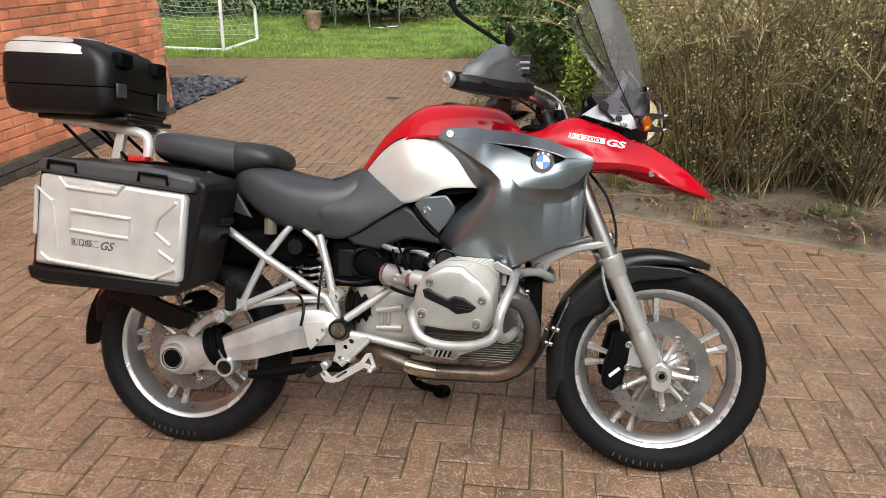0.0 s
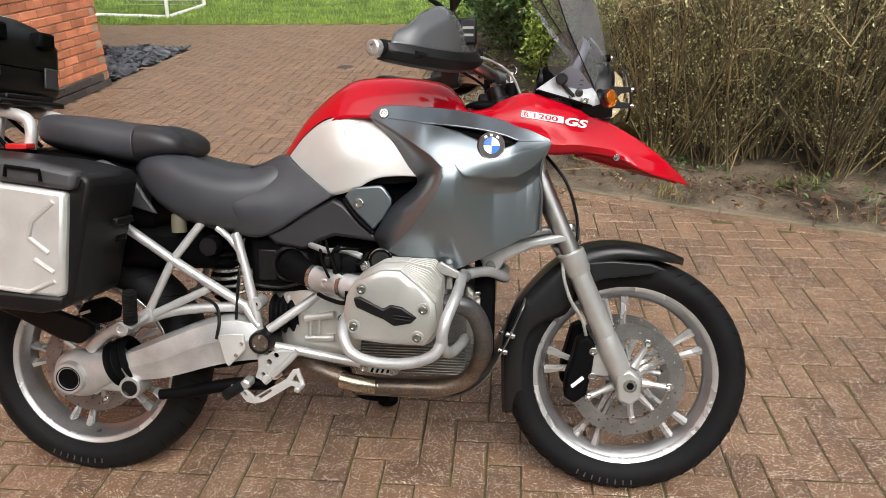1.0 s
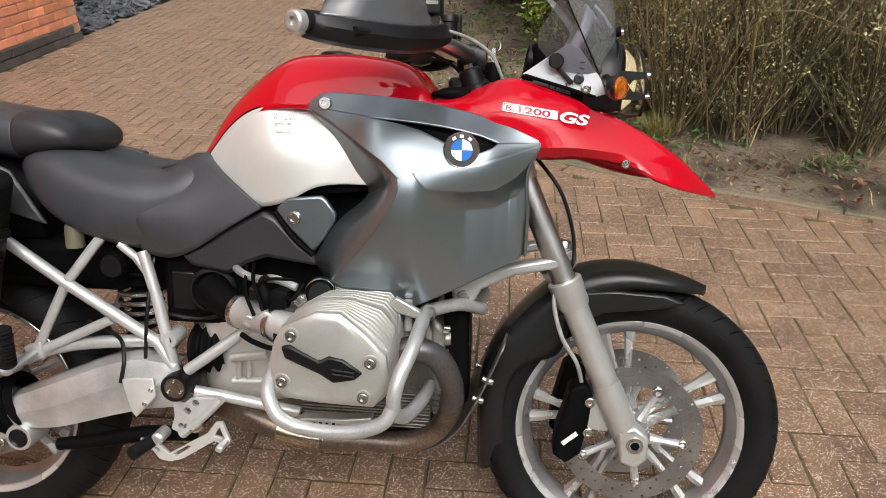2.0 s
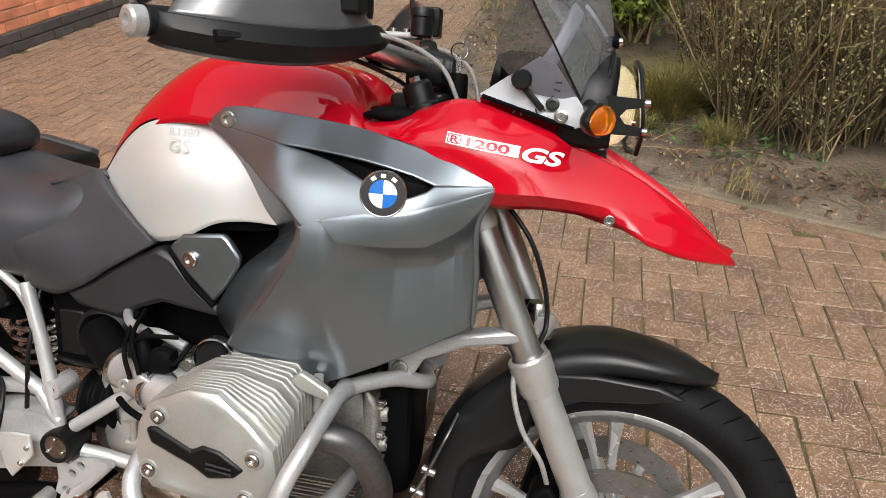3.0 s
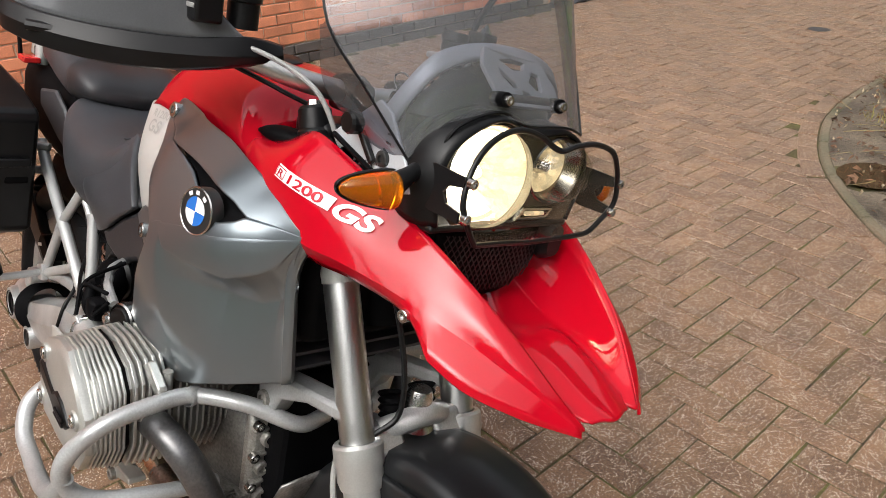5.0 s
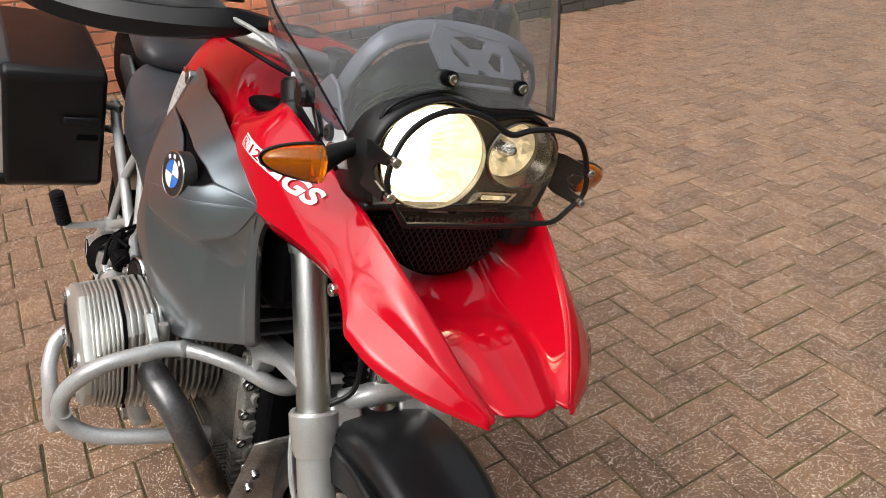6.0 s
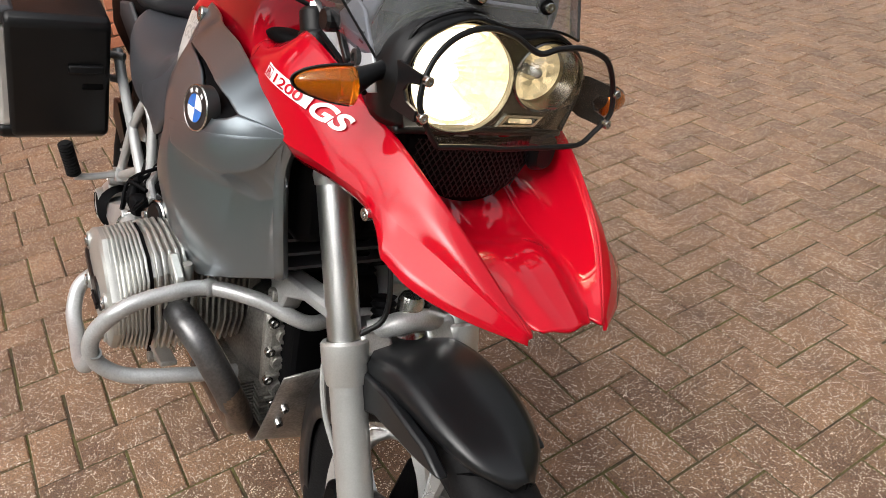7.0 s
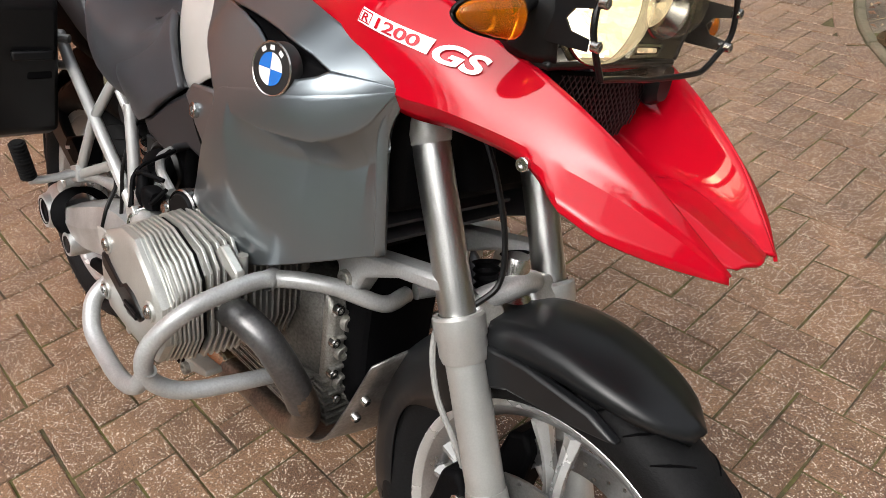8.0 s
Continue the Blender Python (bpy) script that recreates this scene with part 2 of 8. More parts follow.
def part(name, bm, material, parent=None, label="", smooth=True, bevel=0.0, thick=0.0, angle=35, offset=0.0):
    """Links a bmesh as one mesh object under a thing or a part."""
    over, top = [name], parent
    while top:
        over.append(top.name)
        top = top.parent
    if "motorcycle" in over and not any("wheel" in o for o in over):
        for v in bm.verts:
            v.co = settle(v.co)
    bmesh.ops.remove_doubles(bm, verts=bm.verts, dist=1e-5)
    bmesh.ops.recalc_face_normals(bm, faces=bm.faces)
    me = bpy.data.meshes.new(name)
    bm.to_mesh(me)
    bm.free()
    me.materials.append(material)
    if smooth:
        me.shade_smooth()
        if angle < 180:
            me.set_sharp_from_angle(angle=radians(angle))
    ob = new(name, me)
    if parent:
        ob.parent = parent
    if label:
        ob["label"] = label
    if thick:
        s = ob.modifiers.new("thickness", "SOLIDIFY")
        s.thickness, s.offset = thick, offset
    if bevel:
        b = ob.modifiers.new("edges", "BEVEL")
        b.width, b.segments, b.limit_method, b.angle_limit = bevel, 2, "ANGLE", radians(40)
    return ob


def thing(name, label, category, m=None, group=""):
    e = new(name)
    e.empty_display_size = 0.1
    if m is not None:
        e.matrix_world = m
    return tagged(e, label, category, group)


def crv(pts, n):
    """n points along a smooth curve through pts."""
    p = [Vector(v) for v in pts]
    if len(p) == 2:
        return [p[0].lerp(p[1], i / (n - 1)) for i in range(n)]
    d = [0.0]
    for a, b in zip(p, p[1:]):
        d.append(d[-1] + max(1e-6, (b - a).length) ** 0.7)
    out = []
    for i in range(n):
        t = d[-1] * i / (n - 1)
        k = max(0, min(len(p) - 2, sum(1 for v in d[1:-1] if v <= t)))
        u = (t - d[k]) / (d[k + 1] - d[k])
        m0 = (p[k + 1] - p[k - 1]) / (d[k + 1] - d[k - 1]) if k > 0 else (p[1] - p[0]) / (d[1] - d[0])
        m1 = (p[k + 2] - p[k]) / (d[k + 2] - d[k]) if k < len(p) - 2 else (p[-1] - p[-2]) / (d[-1] - d[-2])
        h = d[k + 1] - d[k]
        u2, u3 = u * u, u * u * u
        out.append((2 * u3 - 3 * u2 + 1) * p[k] + (u3 - 2 * u2 + u) * h * m0 + (3 * u2 - 2 * u3) * p[k + 1] + (u3 - u2) * h * m1)
    return out


def flip(pts, s=-1):
    return [(x, y * s, z) for x, y, z in pts]


def grid(rows, bm=None, close=False, caps=False):
    """Quads between rows of points; close: each row is a ring."""
    bm = bm or bmesh.new()
    vs = [[bm.verts.new(p) for p in r] for r in rows]
    m = len(vs[0])
    for a, b in zip(vs, vs[1:]):
        for j in range(m if close else m - 1):
            k = (j + 1) % m
            bm.faces.new((a[j], a[k], b[k], b[j]))
    if caps:
        bm.faces.new(vs[0][::-1])
        bm.faces.new(vs[-1])
    return bm


def rails(curves, nu=24, nv=4, smooth=True, bm=None):
    """A skin laid over lengthwise curves."""
    cs = [crv(c, nu) for c in curves]
    rows = []
    for i in range(nu):
        across = [c[i] for c in cs]
        if smooth:
            rows.append(crv(across, nv * (len(cs) - 1) + 1))
        else:
            r = []
            for a, b in zip(across, across[1:]):
                r += [a.lerp(b, k / nv) for k in range(nv)]
            rows.append(r + [across[-1]])
    return grid(rows, bm)


def tube(pts, r, n=None, seg=10, bm=None, caps=True, smooth=True):
    """A round bar along pts; r: one radius or one at each point."""
    if smooth and len(pts) > 2:
        n = n or len(pts) * 6
        line = crv(pts, n)
    else:
        line = [Vector(p) for p in pts]
        n = len(line)
    rad = [r] * n if not isinstance(r, (list, tuple)) else [float(np.interp(i / (n - 1), np.linspace(0, 1, len(r)), r)) for i in range(n)]
    up, rows = None, []
    for i, p in enumerate(line):
        d = (line[min(n - 1, i + 1)] - line[max(0, i - 1)]).normalized()
        if up is None:
            up = d.orthogonal().normalized()
        up = (up - d * up.dot(d)).normalized()
        side = d.cross(up)
        rows.append([p + (up * math.cos(a) + side * math.sin(a)) * rad[i] for a in (2 * math.pi * k / seg for k in range(seg))])
    return grid(rows, bm, close=True, caps=caps)


def lathe(profile, at, axis, seg=32, bm=None, closed=False):
    """Turns (radius, height) pairs round an axis."""
    axis = Vector(axis).normalized()
    u = axis.orthogonal().normalized()
    if abs(axis.y) > 0.9:
        u = (Vector((1, 0, 0)) - axis * axis.x).normalized()
    v = axis.cross(u)
    prof = list(profile) + ([profile[0]] if closed else [])
    rows = [[Vector(at) + axis * h + (u * math.cos(a) + v * math.sin(a)) * max(r, 1e-5) for a in (2 * math.pi * k / seg for k in range(seg))] for r, h in prof]
    return grid(rows, bm, close=True)


def prism(outline, y0, y1, bm=None):
    """A plate: an outline of (x, z) between y0 and y1."""
    bm = bm or bmesh.new()
    a = [bm.verts.new((x, y0, z)) for x, z in outline]
    b = [bm.verts.new((x, y1, z)) for x, z in outline]
    n = len(outline)
    bm.faces.new(a)
    bm.faces.new(b[::-1])
    for i in range(n):
        bm.faces.new((a[i], b[i], b[(i + 1) % n], a[(i + 1) % n]))
    return bm


def ease(a, lo, hi):
    t = max(0.0, min(1.0, (a - lo) / (hi - lo)))
    return t * t * (3 - 2 * t)


def pierced(outline, holes, m, bm=None):
    """A flat sheet with holes; outlines of (u, v) in the plane of the frame m."""
    bm = bm or bmesh.new()
    edges = []
    for loop in (outline, *holes):
        vs = [bm.verts.new(m @ Vector((u, v, 0))) for u, v in loop]
        edges += [bm.edges.new((a, b)) for a, b in zip(vs, vs[1:] + vs[:1])]
    bmesh.ops.triangle_fill(bm, edges=edges, use_beauty=True)
    return bm


def circle(cu, cv, r, n=24):
    return [(cu + r * math.cos(2 * math.pi * k / n), cv + r * math.sin(2 * math.pi * k / n)) for k in range(n)]


def box(lo, hi, bm=None):
    return prism([(lo[0], lo[2]), (hi[0], lo[2]), (hi[0], hi[2]), (lo[0], hi[2])], lo[1], hi[1], bm)


def rod(a, b, r, seg=12, bm=None):
    return tube([a, b], r, seg=seg, bm=bm, smooth=False)


def hull(stations, e=3.0, n=28, ns=30, bm=None, caps=True):
    """A rounded body; stations of (x, y centre, half width, z top, z bottom)."""
    cs = crv([(s[0], s[1], s[2]) for s in stations], ns)
    zs = crv([(s[0], s[3], s[4]) for s in stations], ns)
    rows = []
    for c, z in zip(cs, zs):
        mid, h = (z[1] + z[2]) / 2, (z[1] - z[2]) / 2
        row = []
        for k in range(n):
            a = 2 * math.pi * k / n
            ca, sa = math.cos(a), math.sin(a)
            row.append((c[0], c[1] + c[2] * math.copysign(abs(ca) ** (2 / e), ca), mid + h * math.copysign(abs(sa) ** (2 / e), sa)))
        rows.append(row)
    return grid(rows, bm, close=True, caps=caps)


def bolt(name, at, axis, r, h, material, parent, label=""):
    """A socket-headed bolt with a recess."""
    bm = lathe([(r, -h), (r, h * 0.75), (r * 0.85, h), (r * 0.5, h), (r * 0.45, h * 0.3), (0, h * 0.3)], at, axis, 14)
    return part(name, bm, material, parent, label)


def lettering(name, words, size, m, material, parent, label="", shear=0.0, width=1.0, depth=0.0004, bold=0.022):
    cu = bpy.data.curves.new(name, "FONT")
    cu.body, cu.size, cu.shear, cu.extrude, cu.space_character, cu.offset = words, size, shear, depth, width, size * bold
    tmp = bpy.data.objects.new(name, cu)
    me = bpy.data.meshes.new_from_object(tmp)
    bpy.data.objects.remove(tmp)
    bpy.data.curves.remove(cu)
    me.materials.append(material)
    me.transform(m)
    ob = new(name, me)
    ob.parent = parent
    if label:
        ob["label"] = label
    return ob


def conform(ob, target, s, lift):
    """Lays flat lettering onto the flank of a curved part."""
    bpy.context.view_layer.update()
    for v in ob.data.vertices:
        p = settle(v.co)
        hit, at, _, _ = target.ray_cast((p.x, -s * 0.6, p.z), (0, s, 0))
        v.co = (p.x, at.y - s * lift, p.z) if hit else p


def side_frame(at, along, up):
    """A frame whose x runs along and whose y points up, for lettering on a side."""
    x = Vector(along).normalized()
    y = (Vector(up) - x * x.dot(Vector(up))).normalized()
    return Matrix.Translation(at) @ Matrix((x, y, x.cross(y))).transposed().to_4x4()


def thin_plate(points):
    """A smooth height over a plane through control points (x, z, y)."""
    p = np.array(points, float)
    n = len(p)
    def k(r):
        return np.where(r > 1e-9, r * r * np.log(np.maximum(r, 1e-9)), 0)
    a = np.zeros((n + 3, n + 3))
    a[:n, :n] = k(np.linalg.norm(p[:, None, :2] - p[None, :, :2], axis=2)) + np.eye(n) * 1e-4
    a[:n, n], a[:n, n + 1:], a[n, :n], a[n + 1:, :n] = 1, p[:, :2], 1, p[:, :2].T
    w = np.linalg.solve(a, np.concatenate([p[:, 2], [0, 0, 0]]))
    def f(x, z):
        r = np.hypot(p[:, 0] - x, p[:, 1] - z)
        return float(w[:n] @ k(r) + w[n] + w[n + 1] * x + w[n + 2] * z)
    return f


def skin(top, low, f, nu=40, nv=16, s=1, lift=0.0, bm=None, slope=False):
    """A side panel between two edge lines of (x, z), bulging by f; s=-1: the other side."""
    a, b = crv([(x, 0, z) for x, z in top], nu), crv([(x, 0, z) for x, z in low], nu)
    rows = []
    for p, q in zip(a, b):
        row = []
        for k in range(nv + 1):
            v = p.lerp(q, k / nv)
            row.append((v.x, s * (f(v.x, v.z) - lift * (k / nv if slope else 1)), v.z))
        rows.append(row)
    return grid(rows, bm)


# ---- the motorcycle: built upright in its own frame, then leant on its side stand ----
LEAN = BIKE
bike = thing("motorcycle", "red and grey adventure touring motorcycle leaning on its side stand", "motorcycle", LEAN)
SIDES = (1, -1)

# tank: red top shell
TANK = [
    [(0.572, 0, 0.916), (0.655, 0, 1.03), (0.76, 0, 1.112), (0.85, 0, 1.126), (0.95, 0, 1.122), (1.02, 0, 1.104), (1.06, 0, 1.055)],
    [(0.575, -0.05, 0.915), (0.655, -0.06, 1.025), (0.76, -0.07, 1.105), (0.85, -0.075, 1.119), (0.95, -0.08, 1.115), (1.025, -0.08, 1.098), (1.065, -0.075, 1.052)],
    [(0.585, -0.080, 0.912), (0.655, -0.104, 1.00), (0.75, -0.127, 1.062), (0.85, -0.132, 1.079), (0.95, -0.140, 1.080), (1.035, -0.143, 1.068), (1.08, -0.138, 1.032)],
    [(0.60, -0.105, 0.900), (0.66, -0.130, 0.968), (0.75, -0.160, 1.012), (0.86, -0.168, 1.015), (0.95, -0.168, 1.013), (1.03, -0.168, 1.012), (1.085, -0.165, 1.005)],
]
tank = part("fuel_tank", rails([*TANK[:0:-1], TANK[0], *[flip(c) for c in TANK[1:]]], 40, 5), RED, bike, "glossy red tank shell", thick=0.004, angle=180)
part("filler_cap", lathe([(0.0, 0.014), (0.034, 0.014), (0.04, 0.01), (0.042, -0.004)], (0.86, 0, 1.122), (0.05, 0, 1)), BLACK, tank, "round black filler cap")

# silver knee panels
knee = thin_plate([(0.60, 0.90, -0.108), (0.66, 0.965, -0.132), (0.655, 0.862, -0.140), (0.75, 1.012, -0.156), (0.83, 1.02, -0.140), (0.731, 0.82, -0.166),
                   (0.76, 0.92, -0.186), (0.84, 0.95, -0.177), (0.90, 0.88, -0.180), (0.965, 0.885, -0.185)])
for s in SIDES:
    p = part("knee_panel", skin([(0.598, 0.905), (0.66, 0.972), (0.72, 1.010), (0.80, 1.022), (0.858, 1.016), (0.925, 0.958), (0.992, 0.880)],
                                [(0.608, 0.902), (0.655, 0.862), (0.70, 0.832), (0.73, 0.82), (0.79, 0.835), (0.86, 0.868), (0.985, 0.874)], knee, s=s), SILVER, bike, "pale silver knee panel", thick=0.006, angle=180)
    for words, size, x, z in (("R1200", 0.017, 0.765, 1.000), ("GS", 0.029, 0.768, 0.975)):
        fm = side_frame((x if s == 1 else x + 0.06, s * -0.3, z), (s, 0, 0.02 * s), (0, 0, 1))
        conform(lettering("embossed_letters", words, size, fm, EMBOSS_SHADE, p, width=1.1, depth=0), p, s, 0.0036)
    part("seam", tube([(x, s * (knee(x, z) - 0.001), z) for x, z in ((0.598, 0.908), (0.66, 0.975), (0.72, 1.013), (0.80, 1.025), (0.835, 1.022))], 0.0022, seg=6), MATTE, p)

# grey side shrouds
shroud = thin_plate([(0.829, 1.025, -0.160), (0.871, 1.033, -0.170), (0.96, 1.04, -0.178), (1.08, 1.035, -0.182), (1.20, 1.005, -0.185), (1.289, 0.966, -0.187),
                     (0.972, 1.003, -0.222), (1.142, 0.954, -0.248), (1.195, 0.956, -0.236), (1.059, 0.907, -0.268), (1.03, 0.88, -0.276),
                     (1.262, 0.905, -0.193), (1.206, 0.887, -0.238), (1.267, 0.83, -0.182), (1.267, 0.747, -0.168), (1.15, 0.82, -0.240), (1.05, 0.78, -0.268),
                     (0.90, 0.69, -0.240), (1.038, 0.640, -0.222), (1.16, 0.70, -0.215), (0.97, 0.80, -0.270), (0.93, 0.972, -0.224), (0.88, 1.01, -0.186)])
SH_CREST = [(0.835, 1.018), (0.93, 0.97), (1.005, 0.925), (1.03, 0.885), (1.01, 0.83), (0.96, 0.765), (0.893, 0.690)]
SH_OUT = [(0.829, 1.022), (0.885, 0.968), (0.936, 0.8965), (0.957, 0.868), (0.951, 0.848), (0.894, 0.798), (0.855, 0.738), (0.848, 0.716), (0.868, 0.682)]


def wing_low(x):
    return float(np.interp(x, (1.028, 1.056, 1.078, 1.144, 1.203, 1.245, 1.288), (0.897, 0.909, 0.8845, 0.880, 0.883, 0.906, 0.960)))


def under_wing(x, z):
    """How far the flank falls back below the wing's lower edge."""
    d = max(0.0, wing_low(x) - z)
    wx = max(0.0, min(1.0, (x - 1.058) / 0.09)) * max(0.3, min(1.0, (1.290 - x) / 0.06)) if x > 1.028 else 0.0
    t = min(1.0, d / 0.045)
    return wx * (0.010 + 0.030 * t * (2 - t)) * math.exp(-max(0.0, d - 0.045) / 0.085)


def lower_flank(x, z):
    return shroud(x, z) + under_wing(x, z)


def ruled(top, low, f, nu, nv, s, smooth=True):
    """A panel between two edges given as (share, x, z), laid onto f; smooth: rounds the corners of the upper edge."""
    a = crv(top, 160) if smooth else [Vector(q) for q in top]
    rows = []
    for i in range(nu + 1):
        u = i / nu
        x0, z0 = (float(np.interp(u, [q.x for q in a], [q[k] for q in a])) for k in (1, 2))
        x1, z1 = (float(np.interp(u, [q[0] for q in low], [q[k] for q in low])) for k in (1, 2))
        rows.append([(x0 + (x1 - x0) * k / nv, s * f(x0 + (x1 - x0) * k / nv, z0 + (z1 - z0) * k / nv), z0 + (z1 - z0) * k / nv) for k in range(nv + 1)])
    return grid(rows)


SHARE = (0, 0.28, 0.36, 0.44, 0.53, 0.62, 0.71, 0.80, 0.86, 1)
BROW = [(0.835, 1.0205), (0.970, 1.0040), (1.02, 1.0010), (1.063, 0.9970), (1.107, 0.9915), (1.142, 0.9850), (1.175, 0.9765), (1.197, 0.968), (1.206, 0.9645), (1.2885, 0.964)]
BROW_LOW = [(0.835, 1.0205), (0.970, 1.0040), (1.02, 0.9955), (1.063, 0.984), (1.107, 0.966), (1.142, 0.952), (1.175, 0.9485), (1.197, 0.957), (1.206, 0.9645), (1.2885, 0.964)]


def brow(x, z):
    """The panel above the scoop: its lower edge stands out over the badge."""
    dz = max(0.0, z - float(np.interp(x, *zip(*BROW))))
    out = ease(x, 0.97, 1.12) * (1 - ease(x, 1.13, 1.205)) * max(0.0, 1 - dz / 0.04) ** 1.5
    return shroud(x, z) - 0.010 * out


UP_TOP = [(0, 0.837, 1.029), (0.08, 0.865, 1.046), (0.30, 0.96, 1.044), (0.55, 1.08, 1.032), (0.80, 1.20, 1.003), (1, 1.289, 0.966)]
UP_LOW = [(0, 0.835, 1.018), (0.10, 0.89, 0.992), (0.22, 0.945, 0.960), (0.34, 0.996, 0.928), (0.42, 1.028, 0.897), (0.49, 1.056, 0.909), (0.55, 1.078, 0.8845), (0.68, 1.144, 0.880), (0.80, 1.203, 0.883), (0.89, 1.245, 0.906), (1, 1.288, 0.960)]
FL_TOP = [(0, 1.027, 0.899), (0.16, 1.056, 0.910), (0.28, 1.080, 0.887), (0.50, 1.144, 0.884), (0.75, 1.203, 0.887), (0.87, 1.243, 0.910), (1, 1.285, 0.962)]
FL_LOW = [(0, 1.028, 0.897), (0.04, 1.030, 0.880), (0.10, 1.012, 0.832), (0.20, 0.962, 0.767), (0.32, 0.893, 0.690), (0.42, 0.95, 0.662), (0.55, 1.038, 0.636), (0.66, 1.15, 0.688), (0.76, 1.252, 0.735), (0.79, 1.266, 0.752), (0.87, 1.268, 0.83), (0.95, 1.262, 0.907), (1, 1.284, 0.958)]


for s in SIDES:
    sp = part("side_shroud", ruled(UP_TOP, [(u, x, z) for u, (x, z) in zip(SHARE, BROW)], brow, 140, 16, s), GREY, bike, "grey metallic tank shroud", thick=0.004, angle=50)
    part("badge_panel", ruled([(u, x, z) for u, (x, z) in zip(SHARE, BROW_LOW)], UP_LOW, shroud, 140, 20, s, False), GREY, sp, thick=0.005, angle=50)
    part("lower_flank", ruled(FL_TOP, FL_LOW, lower_flank, 150, 60, s), GREY, sp, thick=0.005, angle=60)
    # hollow flank behind the crest
    crest = crv([(x, shroud(x, z), z) for x, z in SH_CREST], 30)
    outer = crv([(x, -0.170 - 0.016 * (z < 0.90), z) for x, z in SH_OUT], 30)
    bm = grid([[(a.x, s * a.y, a.z), (a.x * 0.62 + b.x * 0.38, s * (a.y * 0.42 + b.y * 0.58), a.z * 0.62 + b.z * 0.38), (b.x, s * b.y, b.z)] for a, b in zip(crest, outer)])
    part("hollow_flank", bm, GREY, sp, thick=0.004, angle=60)
    # front return towards the fork
    fr = crv([(1.289, 0.966, -0.187), (1.262, 0.907, -0.190), (1.265, 0.83, -0.188), (1.264, 0.742, -0.180)], 18)
    part("front_return", grid([[(p.x, s * p.z, p.y), (p.x + 0.004, s * (p.z + 0.012), p.y), (p.x - 0.004, s * (p.z + 0.022), p.y - 0.002)] for p in fr]), GREY, sp, thick=0.003)
    # raised wing below the badge
    wing = [(1.056, 0.910), (1.075, 0.915), (1.116, 0.924), (1.17, 0.930), (1.205, 0.938), (1.245, 0.948), (1.285, 0.960)], [(1.057, 0.908), (1.078, 0.8845), (1.083, 0.882), (1.144, 0.880), (1.199, 0.881), (1.206, 0.884), (1.245, 0.906), (1.284, 0.956)]
    part("shroud_wing", skin(*wing, lambda x, z: shroud(x, z) - 0.0045 * max(0.0, min(1.0, (1.16 - x) / 0.08)) - 0.0006, 48, 8, s), GREY, sp, thick=0.005, bevel=0.0012)
    # air scoop behind the badge: shallow, its deep shade put into the near-black colour
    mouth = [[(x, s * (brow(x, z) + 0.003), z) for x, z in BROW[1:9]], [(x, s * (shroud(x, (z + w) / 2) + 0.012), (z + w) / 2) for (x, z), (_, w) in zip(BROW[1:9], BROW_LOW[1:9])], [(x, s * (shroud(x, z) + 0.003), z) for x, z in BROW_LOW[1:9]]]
    part("air_scoop", rails(mouth, 60, 5), MATTE, sp, "shallow air scoop, coloured near-black for its shaded depth")
    # round enamel badge, quartered blue and white in a black ring
    n = Vector((0.20, -s, 0.12)).normalized()
    c = Vector((1.142, s * (shroud(1.142, 0.954) - 0.0105), 0.954))
    badge = part("badge", lathe([(0, 0.004), (0.0300, 0.004), (0.0322, 0.0), (0.0322, -0.016)], c, n, 40), DECALK, sp, "round badge with black ring")
    part("badge_rim", lathe([(0.0302, 0.0042), (0.0314, 0.0048), (0.0326, 0.003)], c, n, 40), STEEL, badge)
    u = (Vector((1, 0, 0)) - n * n.x).normalized()
    v = n.cross(u) * (1 if n.cross(u).z > 0 else -1)
    for q in range(4):
        bm = bmesh.new()
        arc = [c + n * 0.0052 + (u * math.cos(a) + v * math.sin(a)) * 0.0195 for a in (math.pi / 2 * (q + k / 8) for k in range(9))]
        bm.faces.new([bm.verts.new(p) for p in [c + n * 0.0052, *arc]])
        part("badge_quarter", bm, BLUE if q % 2 else DECAL, badge, "blue enamel" if q % 2 else "white enamel", smooth=False)
    for k, a in enumerate((125, 92, 55)):
        d = u * math.cos(radians(a)) + v * math.sin(radians(a))
        t = (u * -math.sin(radians(a)) + v * math.cos(radians(a)))
        bm = bmesh.new()
        o = c + n * 0.0052 + d * 0.0248
        bm.faces.new([bm.verts.new(o + t * i * 0.0036 + d * j * 0.0028) for i, j in ((-1, -1), (1, -1), (1, 1), (-1, 1))])
        part("badge_mark", bm, DECAL, badge, smooth=False)
    bolt("shroud_bolt", (0.871, s * (shroud(0.871, 1.028) - 0.005), 1.028), (0, -s, 0.15), 0.013, 0.006, STEEL, sp)
    part("knee_plate", prism([(0.769, 0.820), (0.794, 0.843), (0.862, 0.850), (0.872, 0.844), (0.892, 0.816), (0.890, 0.800), (0.869, 0.765), (0.844, 0.735), (0.800, 0.778)], s * -0.193, s * -0.178), GREY, sp, "grey plate below the knee panel", bevel=0.005)
    bolt("knee_bolt", (0.808, s * -0.194, 0.803), (-0.1, -s, 0.1), 0.013, 0.006, STEEL, sp)
    # dark duct in the gap behind the shroud
    part("duct", prism([(0.80, 0.845), (0.86, 0.868), (0.93, 0.885), (0.975, 0.888), (0.97, 0.862), (0.90, 0.852)], -0.165 * s, -0.14 * s), MATTE, sp, bevel=0.003)

